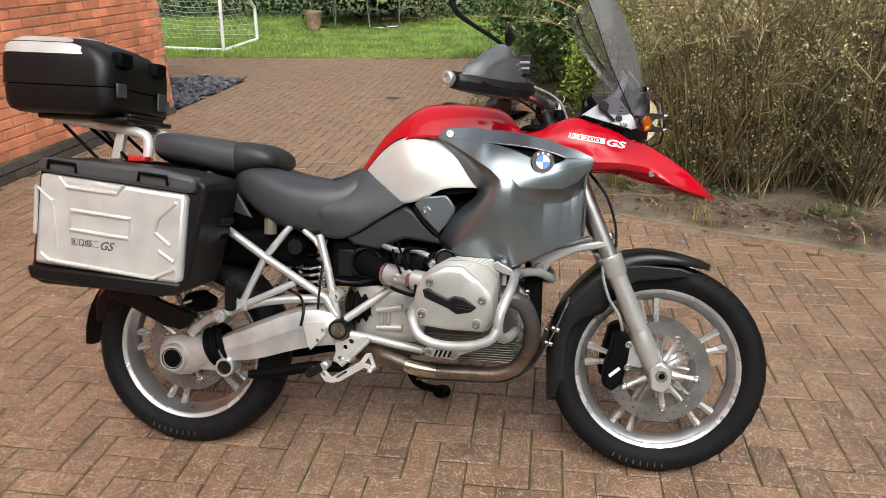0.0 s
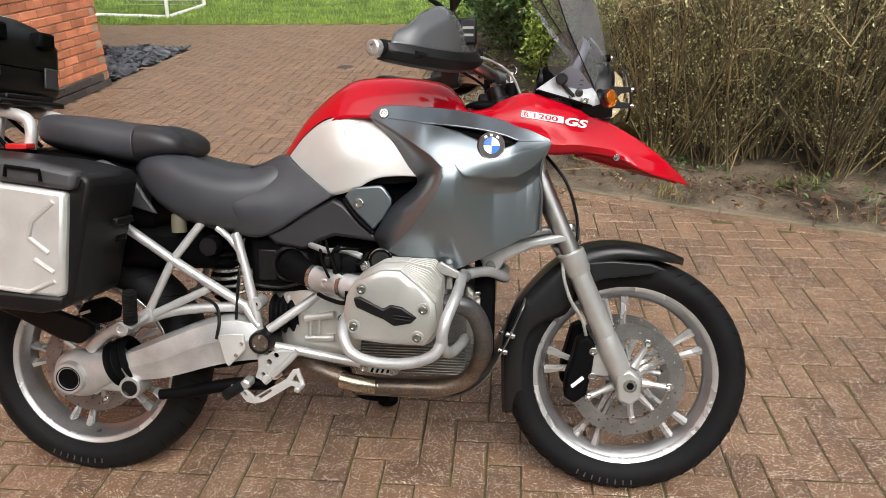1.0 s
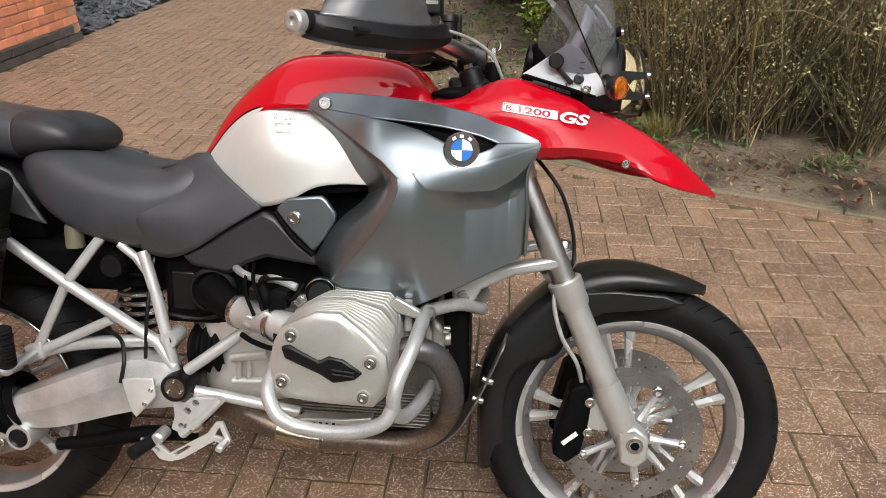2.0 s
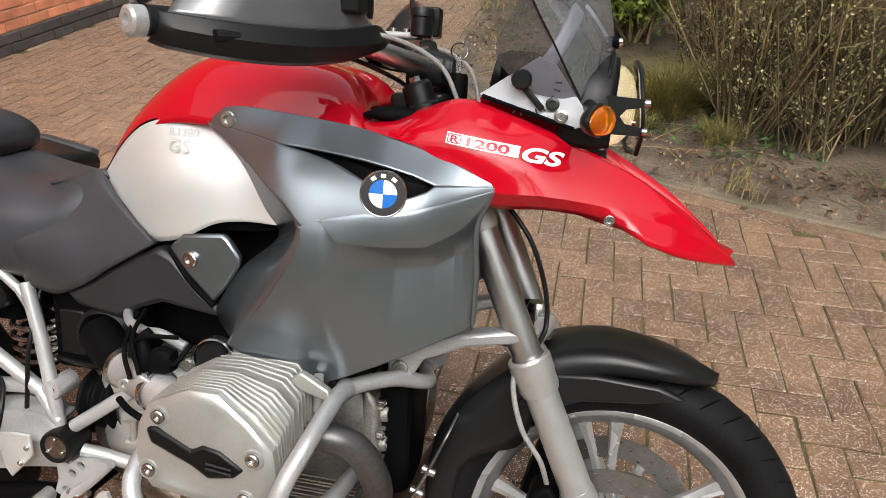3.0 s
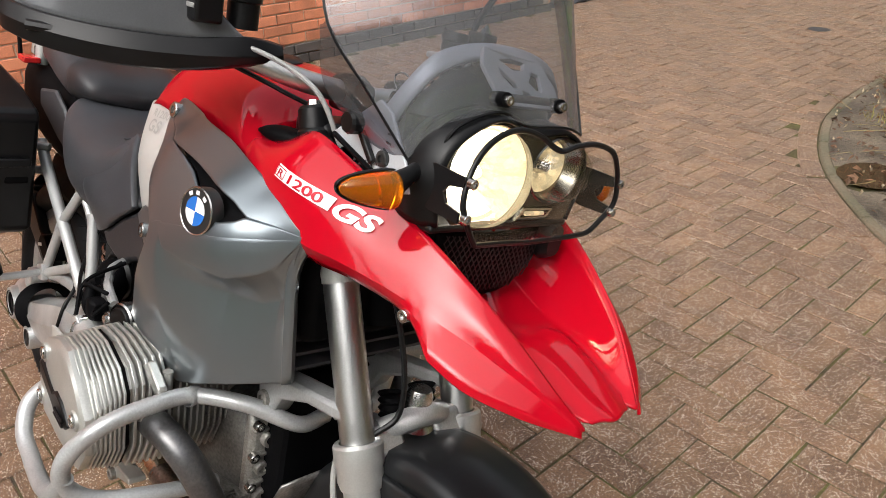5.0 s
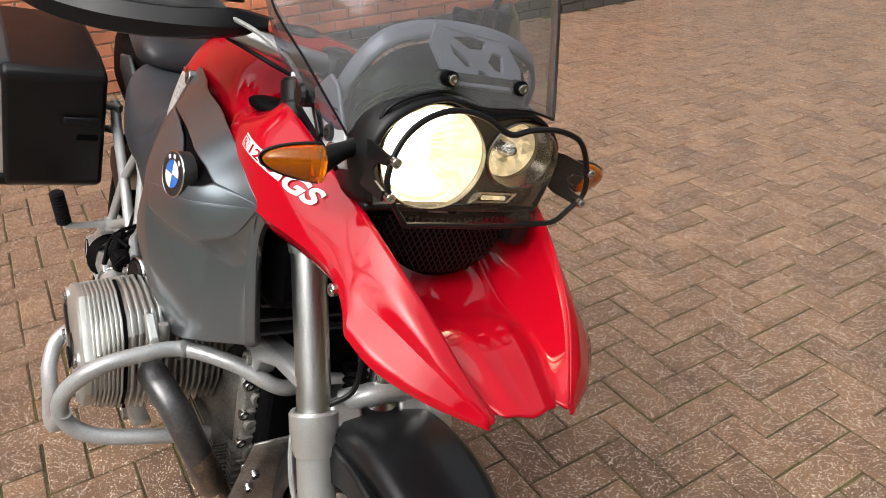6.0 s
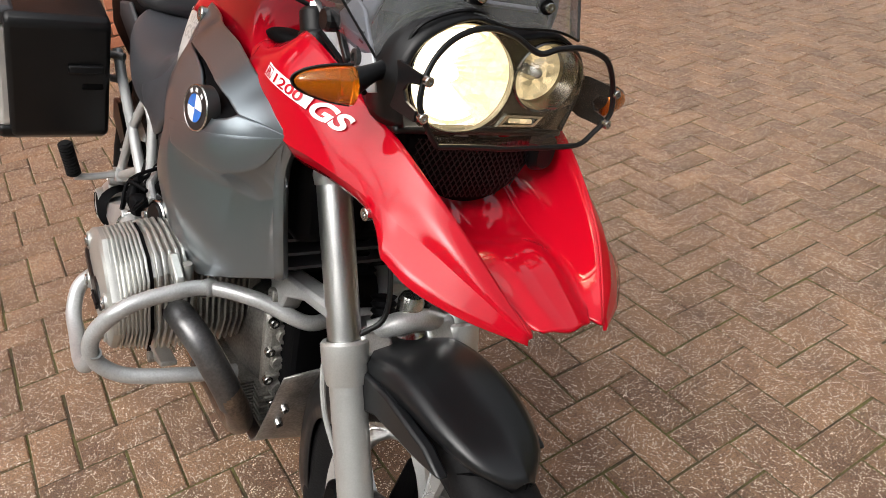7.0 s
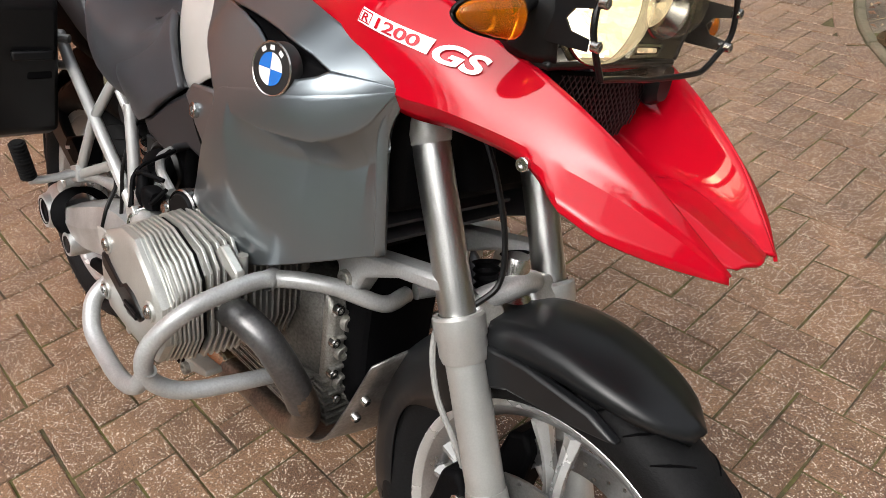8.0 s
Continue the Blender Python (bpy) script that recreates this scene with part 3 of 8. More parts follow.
# beak: red upper fender with a hollow middle and a three-pointed nose
BK = {
    "top": [(1.075, -0.085, 1.04), (1.112, -0.10, 1.045), (1.165, -0.128, 1.063), (1.225, -0.143, 1.081), (1.29, -0.135, 1.064), (1.37, -0.124, 1.035), (1.46, -0.108, 0.995), (1.555, -0.083, 0.938), (1.612, -0.062, 0.892), (1.648, -0.046, 0.860)],
    "mid": [(1.07, -0.14, 1.035), (1.12, -0.165, 1.033), (1.18, -0.182, 1.033), (1.24, -0.185, 1.03), (1.31, -0.172, 1.012), (1.38, -0.153, 0.985), (1.465, -0.126, 0.965), (1.548, -0.101, 0.932), (1.608, -0.076, 0.892), (1.647, -0.048, 0.860)],
    "crease": [(1.085, -0.165, 1.025), (1.14, -0.188, 1.003), (1.21, -0.193, 0.972), (1.285, -0.190, 0.958), (1.35, -0.177, 0.957), (1.425, -0.153, 0.947), (1.475, -0.139, 0.935), (1.540, -0.112, 0.916), (1.60, -0.083, 0.890), (1.648, -0.0495, 0.8585)],
    "low": [(1.085, -0.155, 1.015), (1.14, -0.176, 0.986), (1.21, -0.174, 0.948), (1.285, -0.170, 0.933), (1.36, -0.156, 0.934), (1.445, -0.140, 0.922), (1.506, -0.157, 0.897), (1.552, -0.142, 0.881), (1.605, -0.101, 0.866), (1.650, -0.050, 0.853)],
}


def beak_skin(s):
    """Two smooth upper strips and a flat facet under the crease."""
    c = {}
    for k, v in BK.items():
        pts = [(x, y * s * (1.17 if s < 0 else 1), z) for x, y, z in v]
        if k in ("crease", "low"):
            c[k] = crv(pts[:7], 40)[:-1] + crv(pts[6:], 21)
            continue
        line = crv(pts, 601)
        cut = min(range(601), key=lambda i: (line[i] - Vector(pts[6])).length)
        c[k] = [line[round(cut * i / 39)] for i in range(39)] + [line[round(cut + (600 - cut) * i / 20)] for i in range(21)]
    rows = []
    for i in range(60):
        up = crv([c["top"][i], c["mid"][i], c["crease"][i]], 13)
        rows.append(up + [c["crease"][i].lerp(c["low"][i], k / 3) for k in (1, 2, 3)])
    return grid(rows)



beak = part("beak", beak_skin(1), RED, bike, "glossy red front beak", thick=0.004, angle=15)
beak_left = part("beak_side", beak_skin(-1), RED, beak, thick=0.004, angle=15)
# hollow middle with a raised tongue that runs out into the nose
TONGUE = list(zip(*[(q.x, q.z) for q in crv([(1.37, 0, 0.925), (1.43, 0, 0.905), (1.48, 0, 0.897), (1.525, 0, 0.906), (1.57, 0, 0.899), (1.61, 0, 0.883), (1.66, 0, 0.862)], 80)]))
ts = crv(BK["top"][5:], 56)
rows = []
for i, p in enumerate(ts):
    f = i / 55
    floor = float(np.interp(p.x, (1.37, 1.50, 1.60, 1.645), (0.925, 0.890, 0.872, 0.864)))
    tongue = float(np.interp(p.x, *TONGUE))
    row = []
    for k in range(57):
        u = -1 + k / 28
        a = abs(u)
        z = floor + (tongue - floor) * (1 - ease(a, 0.28, 0.80)) + (p.z - floor) * max(0.0, (a - 0.58) / 0.42) ** (2.6 - f)
        x = p.x + f ** 7 * (0.010 * (1 - ease(a, 0.0, 0.62)) - 0.014 * math.exp(-((a - 0.80) / 0.10) ** 2) * (a < 0.97))
        row.append((x, u * abs(p.y) * (1.17 if u > 0 else 1), z))
    rows.append(row)
part("beak_hollow", grid(rows), RED, beak, thick=0.004, angle=180)
for s in SIDES:
    bolt("beak_bolt", (1.449, s * -0.151, 0.926), (0.1, -s, 0), 0.008, 0.004, STEEL, beak)
    # model lettering on the flank
    fm = side_frame((1.2105, s * -0.183, 1.0225) if s == 1 else (1.381, 0.152, 0.998), (0.171, s * 0.034, -0.0255) if s == 1 else (-0.171, 0.034, 0.0255), (-0.02, s * 0.25, 1))
    off = Matrix.Translation((0, 0, 0.004))
    plate = bmesh.new()
    cells = 26
    for k in range(cells):
        xa, xb = 0.106 * k / cells, 0.106 * (k + 1) / cells
        for j in range(3):
            ya, yb = 0.0165 * j / 3, 0.0165 * (j + 1) / 3
            plate.faces.new([plate.verts.new(fm @ Vector(v)) for v in ((xa, ya, 0), (xb, ya, 0), (xb, yb, 0), (xa, yb, 0))])
    dp = part("decal_band", plate, DECAL, None, "white model decal", smooth=False)
    dp.parent = beak
    cell = bmesh.new()
    for x0, y0, x1, y1 in ((0.0018, 0.0018, 0.0218, 0.0030), (0.0018, 0.0135, 0.0218, 0.0147), (0.0018, 0.0018, 0.0030, 0.0147), (0.0206, 0.0018, 0.0218, 0.0147)):
        cell.faces.new([cell.verts.new(fm @ Vector(v)) for v in ((x0, y0, 0.001), (x1, y0, 0.001), (x1, y1, 0.001), (x0, y1, 0.001))])
    cl2 = part("decal_cell", cell, RED, None, smooth=False)
    cl2.parent = beak
    decal = [(dp, 0.0030), (cl2, 0.0042), (lettering("decal_letter", "R", 0.0125, fm @ Matrix.Translation((0.0052, 0.0039, 0)) @ Matrix.Diagonal((1.75, 1, 1, 1)), RED, beak, depth=0, bold=0.02), 0.0042),
             (lettering("decal_number", "1200", 0.0165, fm @ Matrix.Translation((0.0245, 0.0026, 0)) @ Matrix.Diagonal((2.05, 1, 1, 1)), RED, beak, depth=0, bold=0.02), 0.0042),
             (lettering("decal_letters", "GS", 0.0275, fm @ Matrix.Translation((0.1065, -0.0015, 0)) @ Matrix.Diagonal((1.75, 1, 1, 1)), DECAL, beak, shear=0.22, depth=0, bold=0.035), 0.0034)]
    for ob, lift in decal:
        conform(ob, beak if s == 1 else beak_left, s, lift)

# mesh grille between lamp and beak
gr = part("grille_back", grid([[(1.415 + 0.012 * (1 - (u / 8 - 1) ** 2), (u / 8 - 1) * 0.092, 1.012 - v * 0.085 * math.sqrt(max(0.06, 1 - abs(u / 8 - 1) ** 2.2)) / 4) for u in range(17)] for v in range(5)]), MATTE, bike, "black mesh grille", thick=0.004)
bm = bmesh.new()
for k in range(-22, 23):
    for d in (1, -1):
        y0 = k * 0.008
        pts = []
        for j in range(9):
            y, z = y0 + d * (j - 4) * 0.0065, 1.008 - j * 0.0105
            lim = 1.012 - 0.085 * math.sqrt(max(0.06, 1 - min(1, abs(y) / 0.092) ** 2.2))
            if abs(y) < 0.09 and z > lim:
                pts.append((1.421 + 0.012 * (1 - (y / 0.092) ** 2), y, z))
        if len(pts) > 1:
            tube(pts, 0.0009, seg=4, bm=bm, smooth=False, caps=False)
part("grille_mesh", bm, BLACK, gr)
for y in (0.098,):
    part("grille_bracket", hull([(1.405, y, 0.014, 1.022, 0.978), (1.425, y * 0.97, 0.018, 1.022, 0.966), (1.442, y * 0.94, 0.013, 1.018, 0.975)], 3, 16, 8), BLACK, gr)

# headlamp: two reflectors in a black housing, the larger one lit
lamp = part("headlamp", rails([
    [(1.36, -0.125, 1.03), (1.365, -0.130, 1.08), (1.37, -0.11, 1.125), (1.375, -0.05, 1.158), (1.375, 0.01, 1.148), (1.375, 0.065, 1.150), (1.37, 0.115, 1.12), (1.365, 0.13, 1.08), (1.36, 0.12, 1.03)],
    [(1.405, -0.125, 1.022), (1.41, -0.132, 1.08), (1.412, -0.112, 1.13), (1.415, -0.05, 1.160), (1.415, 0.012, 1.146), (1.415, 0.065, 1.150), (1.412, 0.117, 1.12), (1.41, 0.132, 1.08), (1.405, 0.12, 1.022)],
    [(1.436, -0.112, 1.025), (1.438, -0.121, 1.08), (1.440, -0.104, 1.122), (1.442, -0.05, 1.154), (1.440, 0.014, 1.139), (1.440, 0.065, 1.145), (1.438, 0.108, 1.117), (1.436, 0.121, 1.08), (1.434, 0.112, 1.025)],
], 50, 3), BLACK, bike, "black twin headlamp housing, dipped beam lit", thick=0.004, angle=180)
part("lamp_floor", box((1.36, -0.12, 1.016), (1.434, 0.115, 1.026)), BLACK, lamp, bevel=0.004)
part("lamp_back", box((1.36, -0.12, 1.02), (1.372, 0.12, 1.14)), MATTE, lamp)


LAMP_FACE = [(-0.090, 1.026), (-0.112, 1.046), (-0.121, 1.075), (-0.111, 1.112), (-0.080, 1.141), (-0.048, 1.151), (-0.015, 1.147), (0.014, 1.137), (0.035, 1.139), (0.066, 1.142), (0.100, 1.131), (0.119, 1.104), (0.117, 1.068), (0.103, 1.026)]
FACING = Matrix(((0, 0, 1, 1.4335), (1, 0, 0, 0), (0, 1, 0, 0), (0, 0, 0, 1)))
part("lamp_face", pierced(LAMP_FACE, [circle(-0.048, 1.085, 0.0625, 40), circle(0.066, 1.094, 0.0425, 32)], FACING), SMOKE, lamp, "smoked chrome surround of the two lamps", smooth=False, thick=0.002)


def bowl(y, z, prof, a0, a1, step, ribs=0.0):
    """A stretch of a reflector bowl between two angles; ribs: how far every other facet stands out."""
    rows = []
    n = max(2, round((a1 - a0) / step))
    for k in range(n + 1):
        a = radians(a0 + (a1 - a0) * k / n)
        rows.append([(1.435 + d + (ribs if k % 2 and 0 < j < len(prof) - 1 else 0), y + r * math.cos(a), z + r * math.sin(a)) for j, (r, d) in enumerate(prof)])
    return grid(rows)


def reflector(y, z, r, lit):
    prof = [(0.012, -0.052), (r * 0.34, -0.049), (r * 0.60, -0.038), (r * 0.82, -0.021), (r, 0.0)]
    if lit:
        part("reflector", bowl(y, z, prof, 62, 305, 9), BEAM, lamp, "reflector with the bulb's light put in as emission")
        # dimmer emission here, for the weaker light sent off to the side
        part("reflector_facets", bowl(y, z, prof, -55, 62, 6.5, 0.005), BEAM_RIM, lamp, "ribbed side of the reflector with a dim golden glow put in", smooth=False)
        part("reflector_rim", lathe([(r * 0.86, -0.012), (r * 0.93, -0.008), (r, 0.0015)], (1.4345, y, z), (1, 0, 0), 48), BEAM_RIM, lamp)
    else:
        part("reflector", bowl(y, z, prof, 0, 360, 10, 0.0006), SMOKE, lamp)
        # this lamp is off; emission stands in for golden light it mirrors
        part("reflector_centre", lathe([(0.010, -0.050), (r * 0.45, -0.043), (r * 0.84, -0.019)], (1.4365, y - 0.006, z + 0.002), (1, 0, 0), 28), BEAM_RIM, lamp, "inner bowl of the unlit lamp with an added warm glow")
    part("bezel_ring", lathe([(r - 0.001, 0.0008), (r + 0.0008, 0.0026), (r + 0.0024, 0.001)], (1.435, y, z), (1, 0, 0), 48), SMOKE, lamp)
    part("bulb", lathe([(0, 0.0), (0.006, -0.002), (0.011, -0.012), (0.012, -0.05)], (1.420, y, z), (1, 0, 0), 16), BULB if lit else STEEL, lamp)
    part("lens", lathe([(0, 0.036), (r * 0.4, 0.034), (r * 0.72, 0.027), (r * 0.92, 0.014), (r, -0.001)], (1.437, y, z), (1, 0, 0), 40), LENS_GLARE if lit else LENS, lamp, "clear lens with golden glare put in as emission" if lit else "")


reflector(-0.048, 1.085, 0.063, True)
reflector(0.066, 1.094, 0.043, False)
side_lamp = part("side_light", pierced([(0.012, 1.030), (0.064, 1.030), (0.074, 1.044), (0.022, 1.046)], [[(0.018, 1.033), (0.061, 1.033), (0.068, 1.0415), (0.025, 1.043)]], Matrix.Translation((0.003, 0, 0)) @ FACING), CHROME, lamp, "small clear side light", smooth=False, thick=0.003)
part("side_bulb", rod((1.437, 0.028, 1.038), (1.437, 0.058, 1.037), 0.003, 8), BEAM_RIM, side_lamp)
for k in range(3):
    part("housing_rib", tube([(1.385 + 0.018 * k, -0.127 + 0.004 * k, 1.10), (1.392 + 0.018 * k, -0.105, 1.138), (1.397 + 0.018 * k, -0.05, 1.1625), (1.398 + 0.018 * k, 0.0, 1.152)], 0.0022, 24, 6), BLACK, lamp)

# clear lamp guard with a black rim on two brackets
GUARD = [(1.478, -0.091, 1.017), (1.480, -0.112, 1.045), (1.479, -0.123, 1.072), (1.474, -0.112, 1.108), (1.470, -0.085, 1.137), (1.468, -0.05, 1.150), (1.472, -0.015, 1.146), (1.480, 0.014, 1.132),
         (1.482, 0.035, 1.139), (1.484, 0.068, 1.142), (1.483, 0.105, 1.130), (1.482, 0.130, 1.10), (1.481, 0.142, 1.066), (1.477, 0.130, 1.042), (1.470, 0.106, 1.017)]
guard = part("lamp_guard", tube(GUARD + [GUARD[0]], 0.0036, 110, seg=8), BLACK, bike, "clear lamp guard with black rim")
bm = bmesh.new()
bm.faces.new([bm.verts.new(p) for p in crv(GUARD + [GUARD[0]], 80)[:-1]])
part("pane", bm, PANE, guard, smooth=False).visible_shadow = False
for s, y in ((1, -0.123), (-1, 0.142)):
    br = [(1.385, 1.092), (1.43, 1.10), (1.478, 1.098), (1.478, 1.086), (1.455, 1.082), (1.447, 1.072), (1.455, 1.062), (1.478, 1.058), (1.478, 1.046), (1.43, 1.046), (1.385, 1.060)]
    part("guard_bracket", prism(br, y - 0.003, y), BLACK, guard, smooth=False)
    for z in (1.092, 1.052):
        bolt("guard_bolt", (1.484, y + s * 0.004, z), (1, 0, 0), 0.006, 0.004, STEEL, guard)

# turn signals
for s in SIDES:
    ax = Vector((-0.26, -s, 0.0)).normalized()
    c = Vector((1.418, -0.176 if s > 0 else 0.189, 1.0685))
    stalk = part("turn_signal", tube([(1.395, s * -0.10, 1.09), (1.41, s * -0.15, 1.078), c], [0.012, 0.010, 0.015], seg=12), BLACK, bike, "amber turn signal on a black stalk")
    rows, rows2 = [], []
    for k in range(25):
        f = k / 24
        w = math.sqrt(max(0.0004, 1 - f ** 2.3)) * (1.10 - 0.22 * f) * (0.985 if k % 2 else 1.0)
        o, o2 = c + ax * 0.062 * f, c + ax * 0.065 * f
        up, fw = Vector((0, 0, 1)), Vector((1, 0, 0))
        rows.append([o + up * math.sin(a) * 0.0197 * w + fw * ((0.017 * math.cos(a) if math.cos(a) > 0 else 0.003 * math.cos(a)) * w + 0.005) for a in (2 * math.pi * j / 18 for j in range(18))])
        rows2.append([o2 + up * math.sin(a) * 0.0206 * w + fw * (math.cos(a) * 0.022 * w + 0.0045) for a in (math.pi / 2 + math.pi * j / 9 for j in range(10))])
    part("lens", grid(rows, close=True, caps=True), AMBER, stalk, "ribbed amber lens", angle=180)
    part("shell", grid(rows2), BLACK, stalk, thick=0.002, angle=180)

# windscreen on two side plates
WS_C = [(1.442, -0.006, 1.152), (1.428, -0.004, 1.22), (1.40, 0, 1.31), (1.35, 0, 1.42), (1.305, 0, 1.50)]
WS_M = [(1.419, -0.088, 1.143), (1.405, -0.11, 1.205), (1.376, -0.115, 1.30), (1.325, -0.11, 1.41), (1.285, -0.09, 1.485)]
WS_E = [(1.390, -0.133, 1.092), (1.352, -0.175, 1.160), (1.314, -0.214, 1.228), (1.272, -0.203, 1.34), (1.232, -0.165, 1.44)]
WS_N = [(1.440, 0.056, 1.152), (1.412, 0.072, 1.215), (1.372, 0.085, 1.30), (1.322, 0.09, 1.41), (1.282, 0.08, 1.485)]
WS_F = [(1.4225, 0.1075, 1.141), (1.375, 0.127, 1.213), (1.330, 0.147, 1.272), (1.272, 0.158, 1.36), (1.232, 0.142, 1.445)]
screen = part("windscreen", rails([WS_E, WS_M, WS_C, WS_N, WS_F], 30, 6), SCREEN, bike, "tall smoked plastic windscreen", angle=180)
part("screen_edge", tube(WS_E, 0.0016, 24, seg=6), BLACK, screen)
part("screen_edge", tube(WS_F, 0.0020, 24, seg=6), BLACK, screen)
part("lower_edge", tube([WS_E[0], (1.409, -0.108, 1.133), (1.429, -0.05, 1.155), WS_C[0], WS_N[0], WS_F[0]], 0.0018, 30, seg=6), BLACK, screen)
# wings folded back along both edges
part("screen_wing", rails([WS_E[:3], [(1.352, -0.138, 1.092), (1.316, -0.174, 1.150), (1.309, -0.214, 1.222)], [(1.312, -0.142, 1.098), (1.270, -0.176, 1.150), (1.304, -0.215, 1.220)]], 14, 4), WING_GRAZING, screen, "smoked wing folded back from the screen", angle=180)
part("screen_wing", rails([WS_F, [(x - 0.012, y + 0.010, z) for x, y, z in WS_F], [(x - 0.030, y + 0.014, z - 0.003) for x, y, z in WS_F]], 20, 3), WING_GRAZING, screen, angle=180)
for y in (-0.047, 0.040):
    bolt("screen_bolt", (1.441, y, 1.178), (1, 0, 0.1), 0.006, 0.003, STEEL, screen)
    part("bolt_seat", lathe([(0, 0), (0.009, 0), (0.009, -0.02)], (1.438, y, 1.178), (1, 0, 0.1), 16), MATTE, screen)
# arch and side plates that carry the screen
arch = part("screen_carrier", rails([
    [(1.30, -0.125, 1.10), (1.345, -0.118, 1.17), (1.362, -0.085, 1.215), (1.368, 0, 1.235), (1.362, 0.085, 1.215), (1.345, 0.118, 1.17), (1.30, 0.125, 1.10)],
    [(1.327, -0.125, 1.091), (1.363, -0.112, 1.161), (1.378, -0.078, 1.2015), (1.383, 0, 1.219), (1.378, 0.078, 1.2015), (1.363, 0.112, 1.161), (1.327, 0.125, 1.091)],
], 36, 3), CARRIER, bike, "grey screen carrier arch", thick=0.006, angle=180)
part("cowl", rails([
    [(1.322, -0.118, 1.083), (1.355, -0.106, 1.154), (1.369, -0.073, 1.194), (1.374, 0, 1.211), (1.369, 0.073, 1.194), (1.355, 0.106, 1.154), (1.322, 0.118, 1.083)],
    [(1.372, -0.112, 1.07), (1.390, -0.085, 1.125), (1.398, -0.05, 1.150), (1.400, 0, 1.152), (1.398, 0.05, 1.148), (1.390, 0.085, 1.125), (1.372, 0.112, 1.07)],
], 30, 3), NAVY, arch, "dark cowl under the screen", thick=0.003, angle=180)
RISE = Matrix(((0, -0.61, 0.79, 1.430), (1, 0, 0, 0), (0, 0.79, 0.61, 1.170), (0, 0, 0, 1)))
part("bracket_plate", pierced([(-0.046, 0.0), (0.046, 0.0), (0.050, 0.030), (0.036, 0.066), (-0.050, 0.074), (-0.060, 0.05)],
                              [[(-0.012, 0.050), (-0.030, 0.060), (-0.010, 0.066), (0.010, 0.062), (0.006, 0.052)], [(-0.036, 0.050), (-0.014, 0.032), (-0.012, 0.026), (-0.020, 0.026), (-0.034, 0.040)],
                               [(0.018, 0.050), (0.028, 0.046), (0.026, 0.024), (0.018, 0.026), (0.010, 0.036)], [(-0.004, 0.024), (0.004, 0.022), (0.016, 0.008), (-0.006, 0.009)]], RISE), CARRIER, arch, "pale grey pierced screen bracket", smooth=False, thick=0.006, bevel=0.0015)
part("crossbar", rod((1.42, -0.05, 1.176), (1.42, 0.05, 1.176), 0.008), DKGREY, arch)
for s in SIDES:
    pl = part("side_plate", prism([(1.245, 1.090), (1.385, 1.050), (1.405, 1.056), (1.398, 1.078), (1.352, 1.138), (1.328, 1.148)], s * -0.136, s * -0.131), CARRIER, arch, "satin grey adjuster plate", bevel=0.0015)
    part("knob", lathe([(0, 0.016), (0.012, 0.016), (0.0145, 0.012), (0.0145, 0.0), (0.01, -0.002)], (1.307, s * -0.148, 1.115), (0, -s, 0), 12), BLACK, pl, "black adjuster knob", angle=20)
    part("lever", prism([(1.312, 1.108), (1.342, 1.078), (1.336, 1.071), (1.304, 1.104)], s * -0.146, s * -0.138), BLACK, pl, bevel=0.002)
    for k in range(9):
        a = radians(-110 + k * 14)
        o = Vector((1.313 + 0.040 * math.cos(a), s * -0.1365, 1.112 + 0.040 * math.sin(a)))
        part("notch", rod(o, o + Vector((0.009 * math.cos(a), 0, 0.009 * math.sin(a))), 0.0014, 5), DKGREY, pl)
    bolt("plate_bolt", (1.352, s * -0.138, 1.083), (0, -s, 0), 0.010, 0.004, DECALK, pl)
    bolt("plate_bolt", (1.366, s * -0.138, 1.066), (0, -s, 0), 0.010, 0.004, STEEL, pl)
    part("plate_lip", tube([(1.25, s * -0.139, 1.088), (1.385, s * -0.139, 1.05)], 0.0035, seg=6, smooth=False), MATTE, pl)
# instruments behind the screen
inst = part("instrument_panel", box((1.262, -0.08, 1.085), (1.33, 0.085, 1.155)), MATTE, bike, "black instrument panel", bevel=0.015)
for y in (-0.045, 0.045):
    part("dial", lathe([(0, 0), (0.031, 0), (0.033, 0.006), (0.035, 0.0), (0.035, -0.02)], (1.26, y * 0.9, 1.12), (-1, 0, 0.2), 28), BLACK, inst)

# seats
seat = part("rider_seat", hull([(0.165, 0, 0.085, 0.895, 0.855), (0.20, 0, 0.125, 0.922, 0.80), (0.27, 0, 0.168, 0.925, 0.752), (0.36, 0, 0.190, 0.902, 0.718), (0.46, 0, 0.192, 0.888, 0.702),
                                (0.54, 0, 0.178, 0.892, 0.700), (0.60, 0, 0.160, 0.912, 0.728), (0.655, 0, 0.166, 0.880, 0.765), (0.70, 0, 0.174, 0.846, 0.796), (0.732, 0, 0.184, 0.824, 0.814)], 3.2, 40, 44), SEAT, bike, "dark grey vinyl rider seat", angle=180)
wing = thin_plate([(0.47, 0.87, -0.105), (0.47, 0.80, -0.181), (0.47, 0.72, -0.160), (0.56, 0.90, -0.118), (0.60, 0.915, -0.128), (0.65, 0.88, -0.155), (0.70, 0.85, -0.172), (0.735, 0.82, -0.183), (0.56, 0.80, -0.184), (0.60, 0.73, -0.180), (0.65, 0.80, -0.182)])
for s in SIDES:
    part("seat_wing", skin([(0.47, 0.875), (0.54, 0.895), (0.60, 0.918), (0.65, 0.885), (0.70, 0.848), (0.737, 0.820)], [(0.47, 0.715), (0.54, 0.708), (0.60, 0.732), (0.65, 0.765), (0.70, 0.796), (0.735, 0.817)], wing, 30, 12, s), SEAT, seat, thick=0.012, angle=180)
